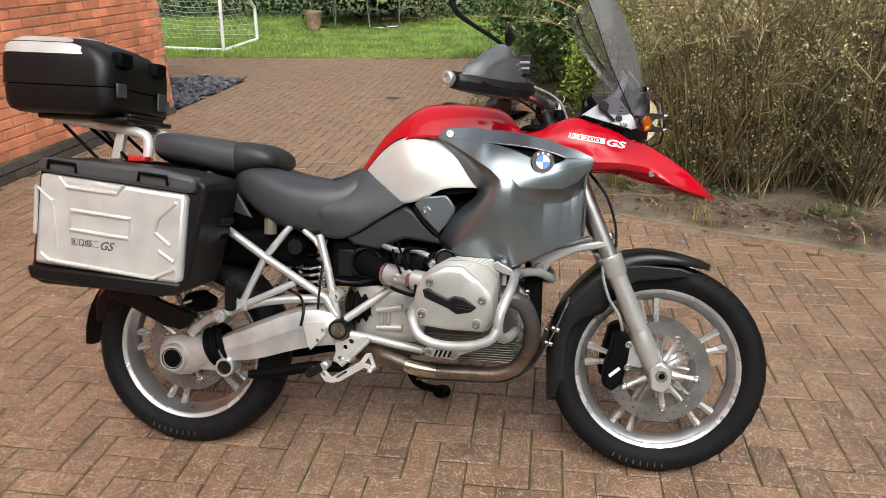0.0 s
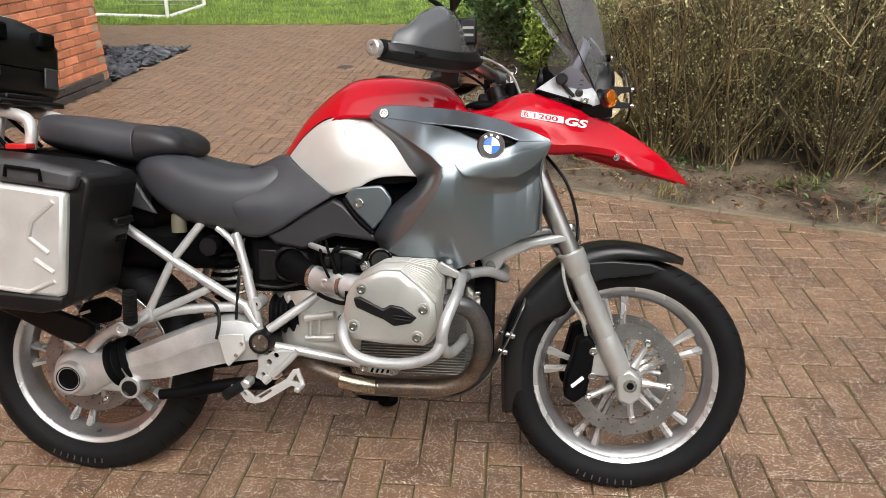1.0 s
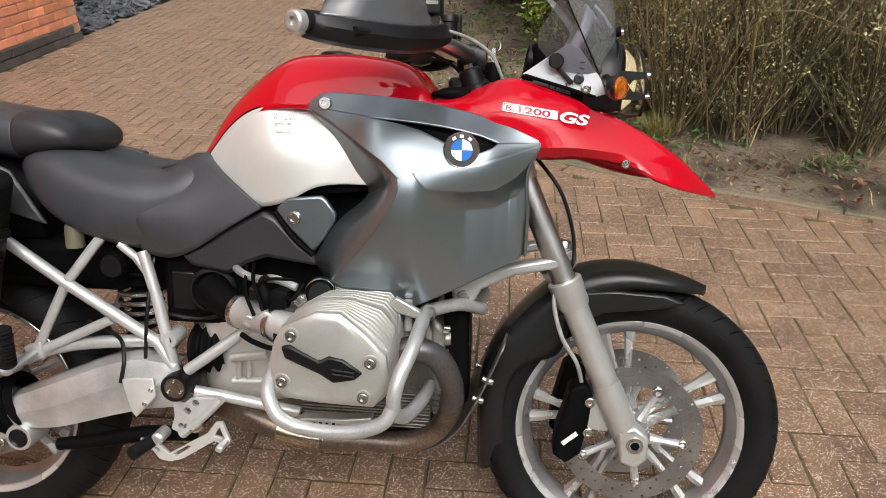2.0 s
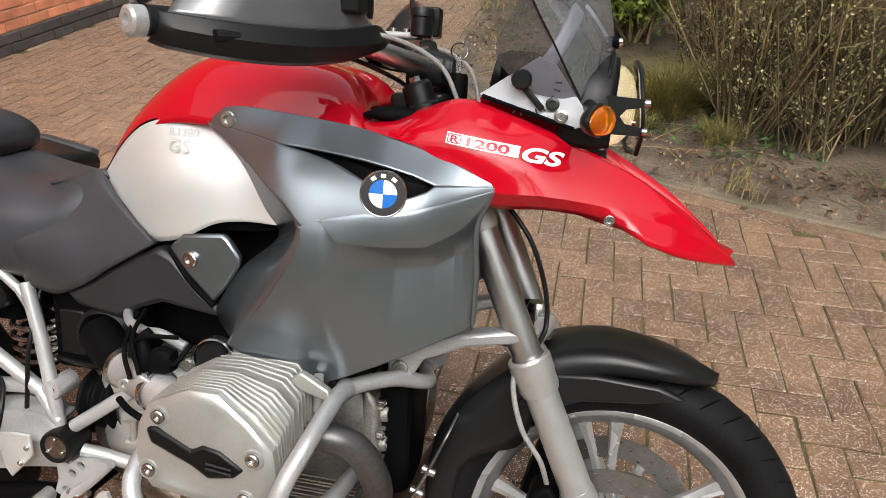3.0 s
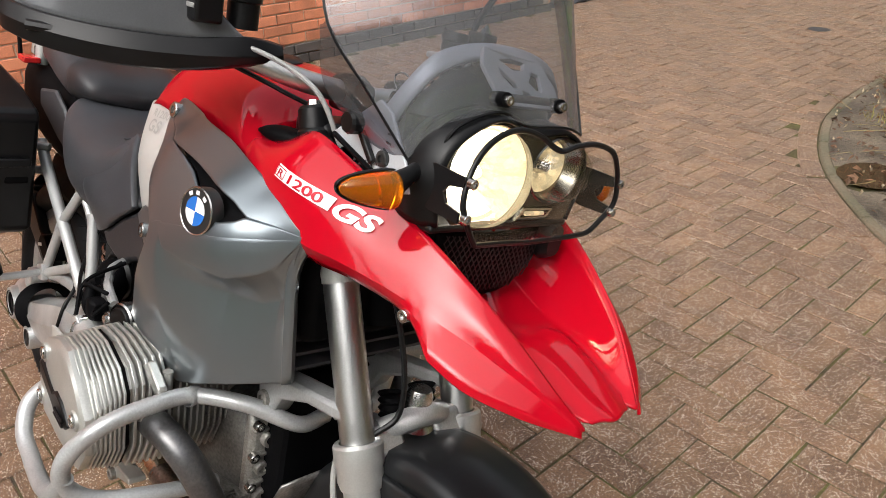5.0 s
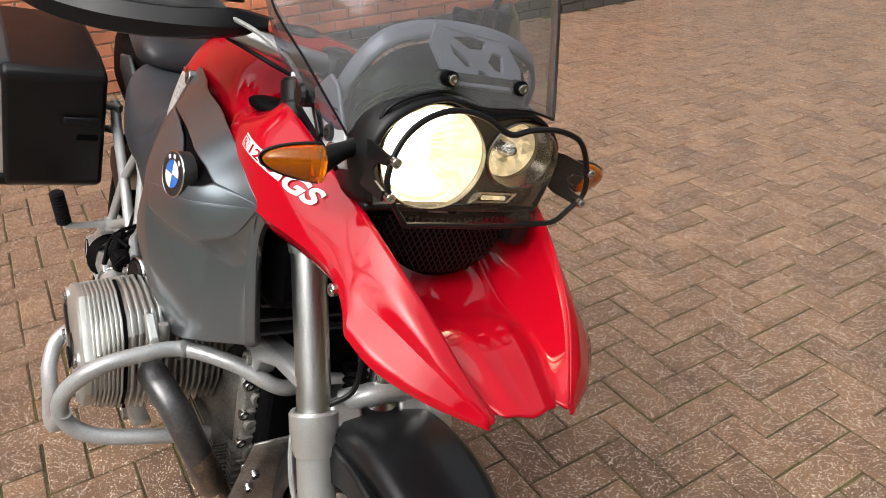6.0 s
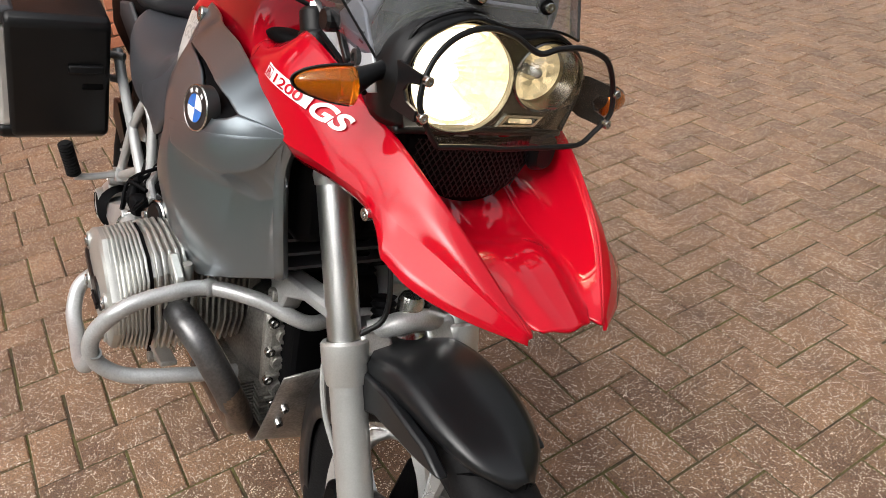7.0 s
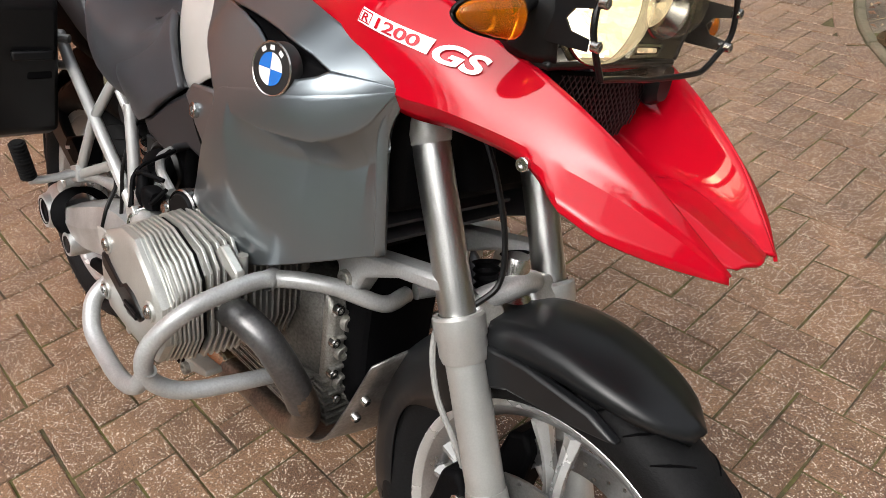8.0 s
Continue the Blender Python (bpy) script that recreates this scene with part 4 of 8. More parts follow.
part("seat_nose", rails([[(0.50, -0.12, 0.885), (0.57, -0.118, 0.905), (0.605, -0.124, 0.915), (0.615, -0.12, 0.905)], [(0.50, 0, 0.89), (0.56, 0, 0.912), (0.59, 0, 0.925), (0.60, 0, 0.91)],
                         [(0.50, 0.12, 0.885), (0.57, 0.118, 0.905), (0.605, 0.124, 0.915), (0.615, 0.12, 0.905)]], 14, 8), SEAT, seat, thick=0.004)
part("pillion_seat", hull([(-0.115, 0, 0.07, 0.985, 0.955), (-0.09, 0, 0.115, 1.022, 0.935), (0.0, 0, 0.128, 1.022, 0.915), (0.10, 0, 0.135, 1.008, 0.895), (0.165, 0, 0.138, 0.998, 0.885), (0.185, 0, 0.138, 0.998, 0.885)], 3.0, 36, 30), SEAT, bike, "dark grey vinyl pillion seat", angle=180)
part("pillion_nose", hull([(0.183, 0, 0.139, 1.0, 0.885), (0.22, 0, 0.142, 0.998, 0.895), (0.265, 0, 0.14, 0.985, 0.905), (0.30, 0, 0.125, 0.96, 0.912), (0.315, 0, 0.09, 0.94, 0.918)], 3.0, 36, 24), SEAT2, bike, "black front roll of the pillion seat", angle=180)
for s in SIDES:
    part("tail_panel", prism([(-0.02, 0.88), (0.10, 0.90), (0.17, 0.87), (0.215, 0.80), (0.245, 0.755), (0.12, 0.79), (-0.02, 0.84)], s * -0.140, s * -0.128), DKGREY, bike, bevel=0.006)

# handlebar, guards, mirrors
bar = part("handlebar", tube([(0.925, -0.41, 1.163), (1.00, -0.30, 1.160), (1.075, -0.19, 1.150), (1.13, -0.10, 1.128), (1.145, 0, 1.122), (1.13, 0.10, 1.128), (1.075, 0.19, 1.150), (1.00, 0.30, 1.160), (0.925, 0.41, 1.163)],
                         [0.011, 0.0115, 0.0135, 0.016, 0.016, 0.016, 0.0135, 0.0115, 0.011], 60, 14), FORK, bike, "silver tapered handlebar")
for s in SIDES:
    part("grip", tube([(0.908, s * -0.435, 1.162), (0.995, s * -0.305, 1.161)], 0.0175, seg=16, smooth=False), RUBBER, bar, "black rubber grip")
    part("bar_end", lathe([(0, 0.006), (0.006, 0.006), (0.007, 0.012), (0.013, 0.012), (0.0172, 0.009), (0.0178, 0.002), (0.0178, -0.02)], (0.899, s * -0.440, 1.161), (-0.45, -s, 0), 24), ALU, bar, "steel bar end weight")
    part("switch_box", hull([(0.975, s * -0.30, 0.026, 1.188, 1.13), (1.0, s * -0.275, 0.03, 1.195, 1.125), (1.03, s * -0.245, 0.024, 1.185, 1.13)], 4, 20, 8), BLACK, bar)
    HG = [(0.912, s * -0.432, 1.160), (0.938, s * -0.432, 1.155), (0.995, s * -0.402, 1.147), (1.050, s * -0.340, 1.143), (1.088, s * -0.262, 1.146), (1.108, s * -0.19, 1.153), (1.105, s * -0.135, 1.158)]
    up = [(x - 0.006, y, z + w) for (x, y, z), w in zip(HG, (0.014, 0.016, 0.018, 0.019, 0.019, 0.022, 0.010))]
    low = [(x, y, z - w) for (x, y, z), w in zip(HG, (0.016, 0.018, 0.019, 0.019, 0.016, 0.009, 0.006))]
    hg = part("hand_guard", rails([[(x - 0.012, y + s * 0.012, z) for x, y, z in up], up, [(x + 0.003, y - s * 0.003, z) for x, y, z in HG], low, [(x - 0.014, y + s * 0.014, z - 0.004) for x, y, z in low]], 36, 3, smooth=False), BLACK, bar, "black hand guard with wind deflector", thick=0.004, angle=30, bevel=0.002)
    df_low = [(x - 0.008, y + s * 0.006, z + 0.016) for x, y, z in HG[1:6]]
    df_mid = [(0.935, s * -0.405, 1.195), (0.985, s * -0.385, 1.208), (1.035, s * -0.335, 1.222), (1.068, s * -0.27, 1.222), (1.088, s * -0.215, 1.195)]
    df_top = [(0.962, s * -0.375, 1.214), (0.988, s * -0.352, 1.244), (1.020, s * -0.318, 1.262), (1.046, s * -0.28, 1.256), (1.068, s * -0.228, 1.214)]
    part("wind_deflector", rails([df_low, df_mid, df_top], 26, 5), DEFLECT, hg, "satin grey deflector", thick=0.003, angle=180)
    part("perch", box((0.98, min(s * -0.255, s * -0.215), 1.182), (1.065, max(s * -0.255, s * -0.215), 1.194)), BARGREY, bar, "silver clamp plate", bevel=0.004)
    for d in (0, 0.027):
        bolt("perch_bolt", (1.008 + d, s * -0.236, 1.197), (0, 0, 1), 0.008, 0.005, STEEL, bar)
    sb = part("slotted_bracket", box((1.062, min(s * -0.262, s * -0.225), 1.188), (1.102, max(s * -0.262, s * -0.225), 1.245)), BLACK, bar, "black slotted bracket", bevel=0.004)
    for z in (1.204, 1.220):
        part("slot", box((1.069, min(s * -0.2632, s * -0.2615), z), (1.096, max(s * -0.2632, s * -0.2615), z + 0.006)), CABLE, sb, bevel=0.002)
    part("reservoir", lathe([(0, 0.03), (0.022, 0.03), (0.024, 0.024), (0.024, 0.015), (0.021, 0.013), (0.021, -0.02)], (1.075, s * -0.185, 1.205), (0, 0, 1), 20), BLACK, bar, "black fluid reservoir")
    part("brake_lever", tube([(1.06, s * -0.23, 1.158), (1.055, s * -0.30, 1.152), (1.01, s * -0.38, 1.150), (0.985, s * -0.42, 1.150)], [0.008, 0.006, 0.006, 0.007], seg=8), BLACK, bar)
    # mirrors
    base, hd = ((1.055, -0.235, 1.185), (0.895, -0.40, 1.362)) if s == 1 else ((1.055, 0.235, 1.185), (0.998, 0.35, 1.385))
    mi = part("mirror", tube([base, (base[0] - 0.02, base[1] * 1.15, base[2] + 0.07), (hd[0] + 0.02, hd[1] * 0.97, hd[2] - 0.035), hd], [0.006, 0.006, 0.006, 0.009], seg=8), BLACK, bar, "black mirror on a curved stalk")
    rows = []
    for k in range(9):
        f = k / 8
        w = math.sin(math.pi * (0.5 + 0.5 * f)) if f else 1.0
        rows.append([(hd[0] + 0.035 * f, hd[1] + 0.068 * w * math.cos(a), hd[2] + 0.035 + 0.042 * w * math.sin(a)) for a in (2 * math.pi * j / 20 for j in range(20))])
    part("shell", grid(rows, close=True), BLACK, mi, angle=180)
    bm = bmesh.new()
    bm.faces.new([bm.verts.new((hd[0] - 0.002, hd[1] + 0.064 * math.cos(a), hd[2] + 0.035 + 0.038 * math.sin(a))) for a in (2 * math.pi * j / 24 for j in range(24))])
    part("glass", bm, CHROME, mi, "mirror glass", smooth=False)
yoke = part("top_yoke", box((1.100, -0.105, 1.050), (1.180, 0.105, 1.082)), BLACK, bike, "black top yoke", bevel=0.010)
for s in SIDES:
    part("bar_clamp", hull([(1.115, s * -0.045, 0.018, 1.145, 1.095), (1.145, s * -0.045, 0.02, 1.152, 1.095), (1.172, s * -0.045, 0.018, 1.142, 1.095)], 4, 16, 8), BLACK, yoke)
    part("fork_cap", lathe([(0, 0.052), (0.019, 0.052), (0.023, 0.047), (0.0235, 0.020), (0.0265, 0.016), (0.028, -0.05)], (1.158, s * -0.1, 1.050), (-0.35, 0, 0.94), 24), BLACK, yoke)
    part("fork_nut", lathe([(0, 0.060), (0.009, 0.060), (0.010, 0.050)], (1.158, s * -0.1, 1.050), (-0.35, 0, 0.94), 6), STEEL, yoke)
for s in SIDES:
    # solid black body in place of the cutout's shade
    part("recess_body", hull([(1.072, s * -0.141, 0.003, 1.051, 1.045), (1.10, s * -0.132, 0.018, 1.062, 1.040), (1.135, s * -0.118, 0.022, 1.062, 1.036), (1.165, s * -0.108, 0.012, 1.056, 1.040)], 2.5, 20, 14), MATTE, bike, "black body standing in for the shaded recess between tank and beak", angle=180)
part("ignition_lock", lathe([(0, 0.02), (0.014, 0.02), (0.017, 0.014), (0.017, -0.02)], (1.19, 0.0, 1.10), (0, 0, 1), 20), MATTE, yoke)
key = part("key", box((1.186, -0.003, 1.12), (1.194, 0.003, 1.15)), STEEL, yoke, "steel key in the lock")
part("key_ring", tube([(1.19 + 0.014 * math.cos(a), 0.003 * math.sin(2 * a), 1.155 + 0.014 * math.sin(a)) for a in (2 * math.pi * k / 14 for k in range(15))], 0.0014, 40, 6), STEEL, key)
for k, pts in enumerate(([(1.02, -0.24, 1.15), (1.10, -0.19, 1.165), (1.18, -0.13, 1.13), (1.215, -0.10, 1.06)], [(1.02, 0.24, 1.15), (1.10, 0.19, 1.165), (1.18, 0.13, 1.13), (1.21, 0.10, 1.06)],
                         [(1.04, -0.20, 1.14), (1.10, -0.13, 1.11), (1.13, -0.07, 1.08), (1.14, -0.05, 1.03)])):
    part("cable", tube(pts, 0.0035, seg=8), CABLE if k < 2 else BLACK, bike)

# fork and telelever
fork = part("front_fork", tube([(1.348, -0.06, 0.685), (1.37, 0, 0.71), (1.348, 0.06, 0.685)], 0.017, seg=12), ALU, bike, "brushed aluminium telescopic fork")
A, Bt = Vector((1.243, -0.1, 0.915)), Vector((1.508, -0.1, 0.322))
for s in SIDES:
    def at(f):
        p = A.lerp(Bt, f)
        return Vector((p.x, s * p.y, p.z))
    d = (at(1) - at(0)).normalized()
    leg = part("upper_tube", rod(at(-0.12), at(0.46), 0.0250, 28), FORK, fork, "brushed upper fork tube")
    part("collar", lathe([(0.0262, -0.01), (0.0285, -0.01), (0.0295, 0.0), (0.0295, 0.026), (0.027, 0.040)], at(-0.005), d, 28), FORKLOW, leg)
    part("clamp", lathe([(0.027, -0.034), (0.033, -0.034), (0.036, -0.03), (0.036, -0.004), (0.034, 0), (0.034, 0.02), (0.031, 0.03)], at(0.45), d, 28), FORKLOW, leg)
    part("slider", rod(at(0.47), at(0.80), 0.0278, 28), FORKLOW, fork, "pale grey fork slider")
    part("slider_foot", tube([at(0.775), at(0.79), at(0.98), at(1.0)], [0.029, 0.0325, 0.031, 0.024], 12, 28), FORKLOW, fork)
    part("axle_lug", prism([(1.478, 0.355), (1.515, 0.37), (1.545, 0.345), (1.545, 0.295), (1.52, 0.272), (1.487, 0.285)], s * -0.130, s * -0.075), FORKLOW, fork, bevel=0.006)
    # flat black hexagon, painting the darkness inside the axle recess
    part("axle_recess_disc", lathe([(0, 0.0035), (0.0105, 0.0035)], (1.516, s * -0.130, 0.328), (0, -s, 0), 6), MATTE, fork)
    part("axle_end", lathe([(0, -0.012), (0.011, -0.012), (0.012, 0.003), (0.018, 0.003), (0.019, -0.03)], (1.516, s * -0.130, 0.328), (0, -s, 0), 20), STEEL, fork)
    part("fork_bridge", prism([(1.30, 0.685), (1.36, 0.70), (1.385, 0.665), (1.34, 0.645)], s * -0.085, s * -0.03), ALU, fork, bevel=0.008)
    part("bellow", lathe([(0.016 + 0.005 * (k % 2), -0.03 + k * 0.0055) for k in range(12)], (1.335, s * -0.03, 0.70), (-0.3, 0, 0.95), 18), MATTE, fork)
    arm = part("telelever_arm", prism([(1.08, 0.672), (1.20, 0.700), (1.33, 0.728), (1.345, 0.708), (1.25, 0.688), (1.180, 0.655), (1.160, 0.618), (1.142, 0.608), (1.122, 0.620), (1.118, 0.650)], s * -0.125, s * -0.085), BARGREY, bike, "cast aluminium fork arm", bevel=0.006)
    bolt("arm_bolt", (1.143, s * -0.127, 0.638), (0, -s, 0), 0.014, 0.006, DIRTYALU, arm)
part("ball_joint", lathe([(0, 0.03), (0.016, 0.03), (0.02, 0.02), (0.02, -0.02), (0.03, -0.03)], (1.355, 0, 0.715), (0, 0, 1), 20), STEEL, fork)
part("oil_cooler", box((1.10, -0.12, 0.68), (1.16, 0.12, 0.90)), MATTE, bike, "black oil cooler behind the fork", bevel=0.01)
for k in range(9):
    part("cooler_fin", box((1.16, -0.142, 0.725 + k * 0.024), (1.215, 0.142, 0.730 + k * 0.024)), DKGREY, bike, smooth=False)
part("steering_head", tube([(1.15, 0, 1.06), (1.20, 0, 0.92), (1.24, 0, 0.80)], 0.045, seg=20), MATTE, bike)
# plain matt black box filling the space between the shrouds
part("inner_filler", box((1.06, -0.145, 0.78), (1.25, 0.145, 1.03)), MATTE, bike, bevel=0.02)
part("front_spring", lathe([(0.026 + 0.007 * math.cos(k * 1.2), k * 0.004) for k in range(60)], (1.19, 0.0, 0.70), (-0.25, 0, 0.97), 16), MATTE, bike)
part("abs_cable", tube([(1.28, -0.05, 0.93), (1.335, -0.055, 0.86), (1.365, -0.05, 0.78), (1.372, -0.055, 0.72), (1.36, -0.085, 0.69)], 0.0042, seg=8), BLACK, bike)
part("brake_hose", tube([(1.345, -0.098, 0.70), (1.330, -0.118, 0.64), (1.350, -0.12, 0.56), (1.385, -0.11, 0.50), (1.40, -0.095, 0.45)], 0.0045, seg=8), CABLE, bike, "grey brake hose")


# wheels
def wheel(name, label, c, R, half, rim_r, rim_half, seats, discs, turn):
    cx, cz = c
    hub = part(name, lathe([(0.0, -0.07), (0.028, -0.07), (0.034, -0.05), (0.045, -0.04), (0.045, 0.04), (0.034, 0.05), (0.028, 0.07), (0, 0.07)], (cx, 0, cz), (0, 1, 0), 32), RIM, bike, label)
    prof = []
    for k in range(25):
        a = math.pi * (k / 24) - math.pi / 2
        prof.append((R - half * 0.80 + half * 0.80 * math.cos(a) ** 0.9 if abs(math.cos(a)) > 1e-6 else R - half * 0.80, half * math.copysign(abs(math.sin(a)) ** 0.85, math.sin(a))))
    prof = [(rim_r - 0.006, -rim_half * 0.9), (rim_r + 0.012, -half * 0.92)] + prof + [(rim_r + 0.012, half * 0.92), (rim_r - 0.006, rim_half * 0.9)]
    ty = part("tyre", lathe(prof, (cx, 0, cz), (0, 1, 0), 96), RUBBER, hub, "black road tyre", angle=60)
    # tread grooves as raised lines, blacker than the rubber to paint their shade
    bm = bmesh.new()
    rng = random.Random(3)
    for k in range(44):
        for s in SIDES:
            a0 = 2 * math.pi * (k + (0.5 if s < 0 else 0)) / 44
            pts = []
            for j in range(5):
                f = j / 4
                th = a0 + 0.10 * f
                b = radians(12 + 52 * f)
                r = R - half * 0.80 + half * 0.80 * math.cos(b) ** 0.9 - 0.0004
                y = s * half * math.sin(b) ** 0.85
                pts.append((cx + r * math.cos(th), y, cz + r * math.sin(th)))
            tube(pts, [0.0012, 0.0022, 0.0022, 0.0012], seg=4, bm=bm, n=6)
    part("groove_line", bm, MATTE, ty)["kind"] = "stuff"
    if seats:
        # raised maker's mark on the side wall, kept as plain bars
        bm = bmesh.new()
        for k in range(8):
            th = radians(-115 + 4.2 * k)
            for j in range(2):
                r0 = rim_r + 0.036 + 0.0
                t0, t1 = th + radians(0.3), th + radians(1.0 if j else 3.2)
                pts = [(cx + r0 * math.cos(t), -half * 0.99, cz + r0 * math.sin(t)) for t in (t0, t1)] + [(cx + (r0 + 0.014) * math.cos(t), -half * 1.0, cz + (r0 + 0.014) * math.sin(t)) for t in (t1, t0)]
                if j:
                    bm.faces.new([bm.verts.new(p) for p in pts])
        part("side_wall_mark", bm, DKGREY, ty, smooth=False, thick=0.001)
    for e in (-1, 1):
        lip = [(rim_r - 0.004, rim_half), (rim_r, rim_half - 0.003), (rim_r - 0.002, rim_half - 0.009), (rim_r - 0.010, rim_half - 0.014), (rim_r - 0.017, rim_half - 0.010), (rim_r - 0.012, rim_half - 0.003)]
        part("rim_lip", lathe([(r, e * h) for r, h in lip], (cx, 0, cz), (0, 1, 0), 96, closed=True), RIM, hub, "bright silver rim lip", angle=40)
    w = rim_half
    ri = [(rim_r - 0.010, -w + 0.012), (rim_r - 0.024, -w * 0.35), (rim_r - 0.024, w * 0.35), (rim_r - 0.010, w - 0.012), (rim_r - 0.016, w - 0.010), (rim_r - 0.032, w * 0.4), (rim_r - 0.038, w * 0.15), (rim_r - 0.038, -w * 0.15), (rim_r - 0.032, -w * 0.4), (rim_r - 0.016, -w + 0.010)]
    part("rim", lathe(ri, (cx, 0, cz), (0, 1, 0), 96, closed=True), BARREL, hub, "silver cast rim", angle=40)
    for k in range(5):
        for e in (-1, 1):
            a = radians(turn + 72 * k)
            b = a + e * radians(7.5)
            p0 = (cx + 0.040 * math.cos(a + e * 0.35), 0, cz + 0.040 * math.sin(a + e * 0.35))
            p1 = (cx + 0.12 * math.cos(a + e * 0.10), e * 0.006, cz + 0.12 * math.sin(a + e * 0.10))
            p2 = (cx + (rim_r - 0.034) * math.cos(b), 0, cz + (rim_r - 0.034) * math.sin(b))
            sp = part("spoke", tube([p0, p1, p2], [0.015, 0.0095, 0.0085, 0.0090, 0.0135], 14, 6), RIM, hub, angle=25)
            sp.data.transform(Matrix.Diagonal((1, 1.6, 1, 1)))
    for y, ro, rin in discs:
        bm = bmesh.new()
        nseg, bands = 40, 3
        for i in range(nseg):
            for j in range(bands):
                a0, a1 = 2 * math.pi * i / nseg, 2 * math.pi * (i + 1) / nseg
                r0, r1 = rin + (ro - rin) * j / bands, rin + (ro - rin) * (j + 1) / bands
                am, rm, hr = (a0 + a1) / 2, (r0 + r1) / 2, 0.0034 if (i + j) % 2 else 0.0
                edge = [(a0, r0), (am, r0), (a1, r0), (a1, rm), (a1, r1), (am, r1), (a0, r1), (a0, rm)]
                ev = [bm.verts.new((cx + r * math.cos(a), y, cz + r * math.sin(a))) for a, r in edge]
                if not hr:
                    bm.faces.new(ev)
                    continue
                hv = []
                for a, r in edge:
                    dx, dr = (a - am) * rm, r - rm
                    q = hr / math.hypot(dx, dr)
                    aa, rr = am + dx * q / rm, rm + dr * q
                    hv.append(bm.verts.new((cx + rr * math.cos(aa), y, cz + rr * math.sin(aa))))
                for q in range(8):
                    bm.faces.new((ev[q], ev[(q + 1) % 8], hv[(q + 1) % 8], hv[q]))
        dk = part("brake_disc", bm, DISC, hub, "drilled steel brake disc", smooth=False, thick=0.005)
        if R > 0.325:
            for k in range(5):
                a = radians(turn + 36 + 72 * k)
                o = Vector((cx, y, cz))
                w = Vector((math.cos(a), 0, math.sin(a)))
                part("disc_carrier", tube([o + w * 0.04, o + w * 0.075, o + w * 0.116], [0.013, 0.008, 0.010], seg=8, smooth=False), ALU, dk)
                bolt("bobbin", o + w * 0.114 + Vector((0, -0.004 if y < 0 else 0.004, 0)), (0, -1 if y < 0 else 1, 0), 0.012, 0.005, STEEL, dk)
    return hub


fw = wheel("front_wheel", "silver cast front wheel with twin brake discs", (1.516, 0.329), 0.329, 0.056, 0.254, 0.036, True, ((-0.062, 0.155, 0.114), (0.062, 0.155, 0.114)), 27)
wheel("rear_wheel", "silver cast rear wheel", (0.0, 0.324), 0.330, 0.076, 0.243, 0.055, True, ((-0.045, 0.145, 0.10),), 250)
cal = part("brake_caliper", prism([(1.375, 0.44), (1.405, 0.455), (1.425, 0.43), (1.418, 0.36), (1.405, 0.29), (1.375, 0.265), (1.345, 0.285), (1.35, 0.34), (1.365, 0.39)], -0.115, -0.045), MATTE, bike, "black front brake caliper", bevel=0.008)
part("caliper_mark", prism([(1.362, 0.318), (1.392, 0.345), (1.398, 0.337), (1.368, 0.31)], -0.1165, -0.1155), DECAL, cal, smooth=False)
for x, z in ((1.418, 0.415), (1.418, 0.345)):
    bolt("caliper_bolt", (x, -0.117, z), (0, -1, 0), 0.011, 0.005, STEEL, cal)
part("caliper_lug", prism([(1.41, 0.44), (1.45, 0.40), (1.475, 0.36), (1.46, 0.34), (1.41, 0.345)], -0.10, -0.08), FORKLOW, cal, bevel=0.004)
part("left_caliper", prism([(1.375, 0.44), (1.405, 0.455), (1.425, 0.43), (1.418, 0.36), (1.405, 0.29), (1.375, 0.265), (1.345, 0.285), (1.35, 0.34)], 0.045, 0.115), MATTE, bike, bevel=0.008)

# front fender
FD = [(1.183, 0.040, 0.205), (1.180, 0.066, 0.28), (1.180, 0.074, 0.40), (1.203, 0.078, 0.50), (1.262, 0.080, 0.590), (1.335, 0.080, 0.656), (1.40, 0.078, 0.688), (1.48, 0.076, 0.700), (1.56, 0.070, 0.690), (1.625, 0.050, 0.672), (1.665, 0.014, 0.655)]
cl = crv(FD, 46)
rows = []
for i, p in enumerate(cl):
    w = Vector((p.x - 1.516, 0, p.z - 0.329)).normalized()
    f = i / 45
    drop = 0.045 + 0.06 * math.exp(-((f - 0.46) / 0.10) ** 2) if 0.05 < f else 0.02
    drop *= 1.0 if f < 0.62 else max(0.12, 1 - (f - 0.62) / 0.40)
    row = []
    for k in range(17):
        u = -1 + k / 8
        a = abs(u)
        y = p.y * math.copysign(min(1, 0.06 + a * 1.25) if a > 0.01 else 0.0, u)
        d = 0.014 * a + drop * max(0, (a - 0.625) / 0.375) ** 1.15
        q = Vector((p.x, y, p.z)) - w * d
        row.append(q)
    rows.append(row)
part("front_fender", grid(rows), FENDER, bike, "satin black front fender", thick=0.004, angle=180)

for s in SIDES:
    part("fender_bracket", prism([(1.335, 0.588), (1.385, 0.648), (1.46, 0.655), (1.56, 0.650), (1.605, 0.632), (1.54, 0.618), (1.44, 0.606), (1.385, 0.578)], s * -0.089, s * -0.070), FENDER, bike, bevel=0.005)

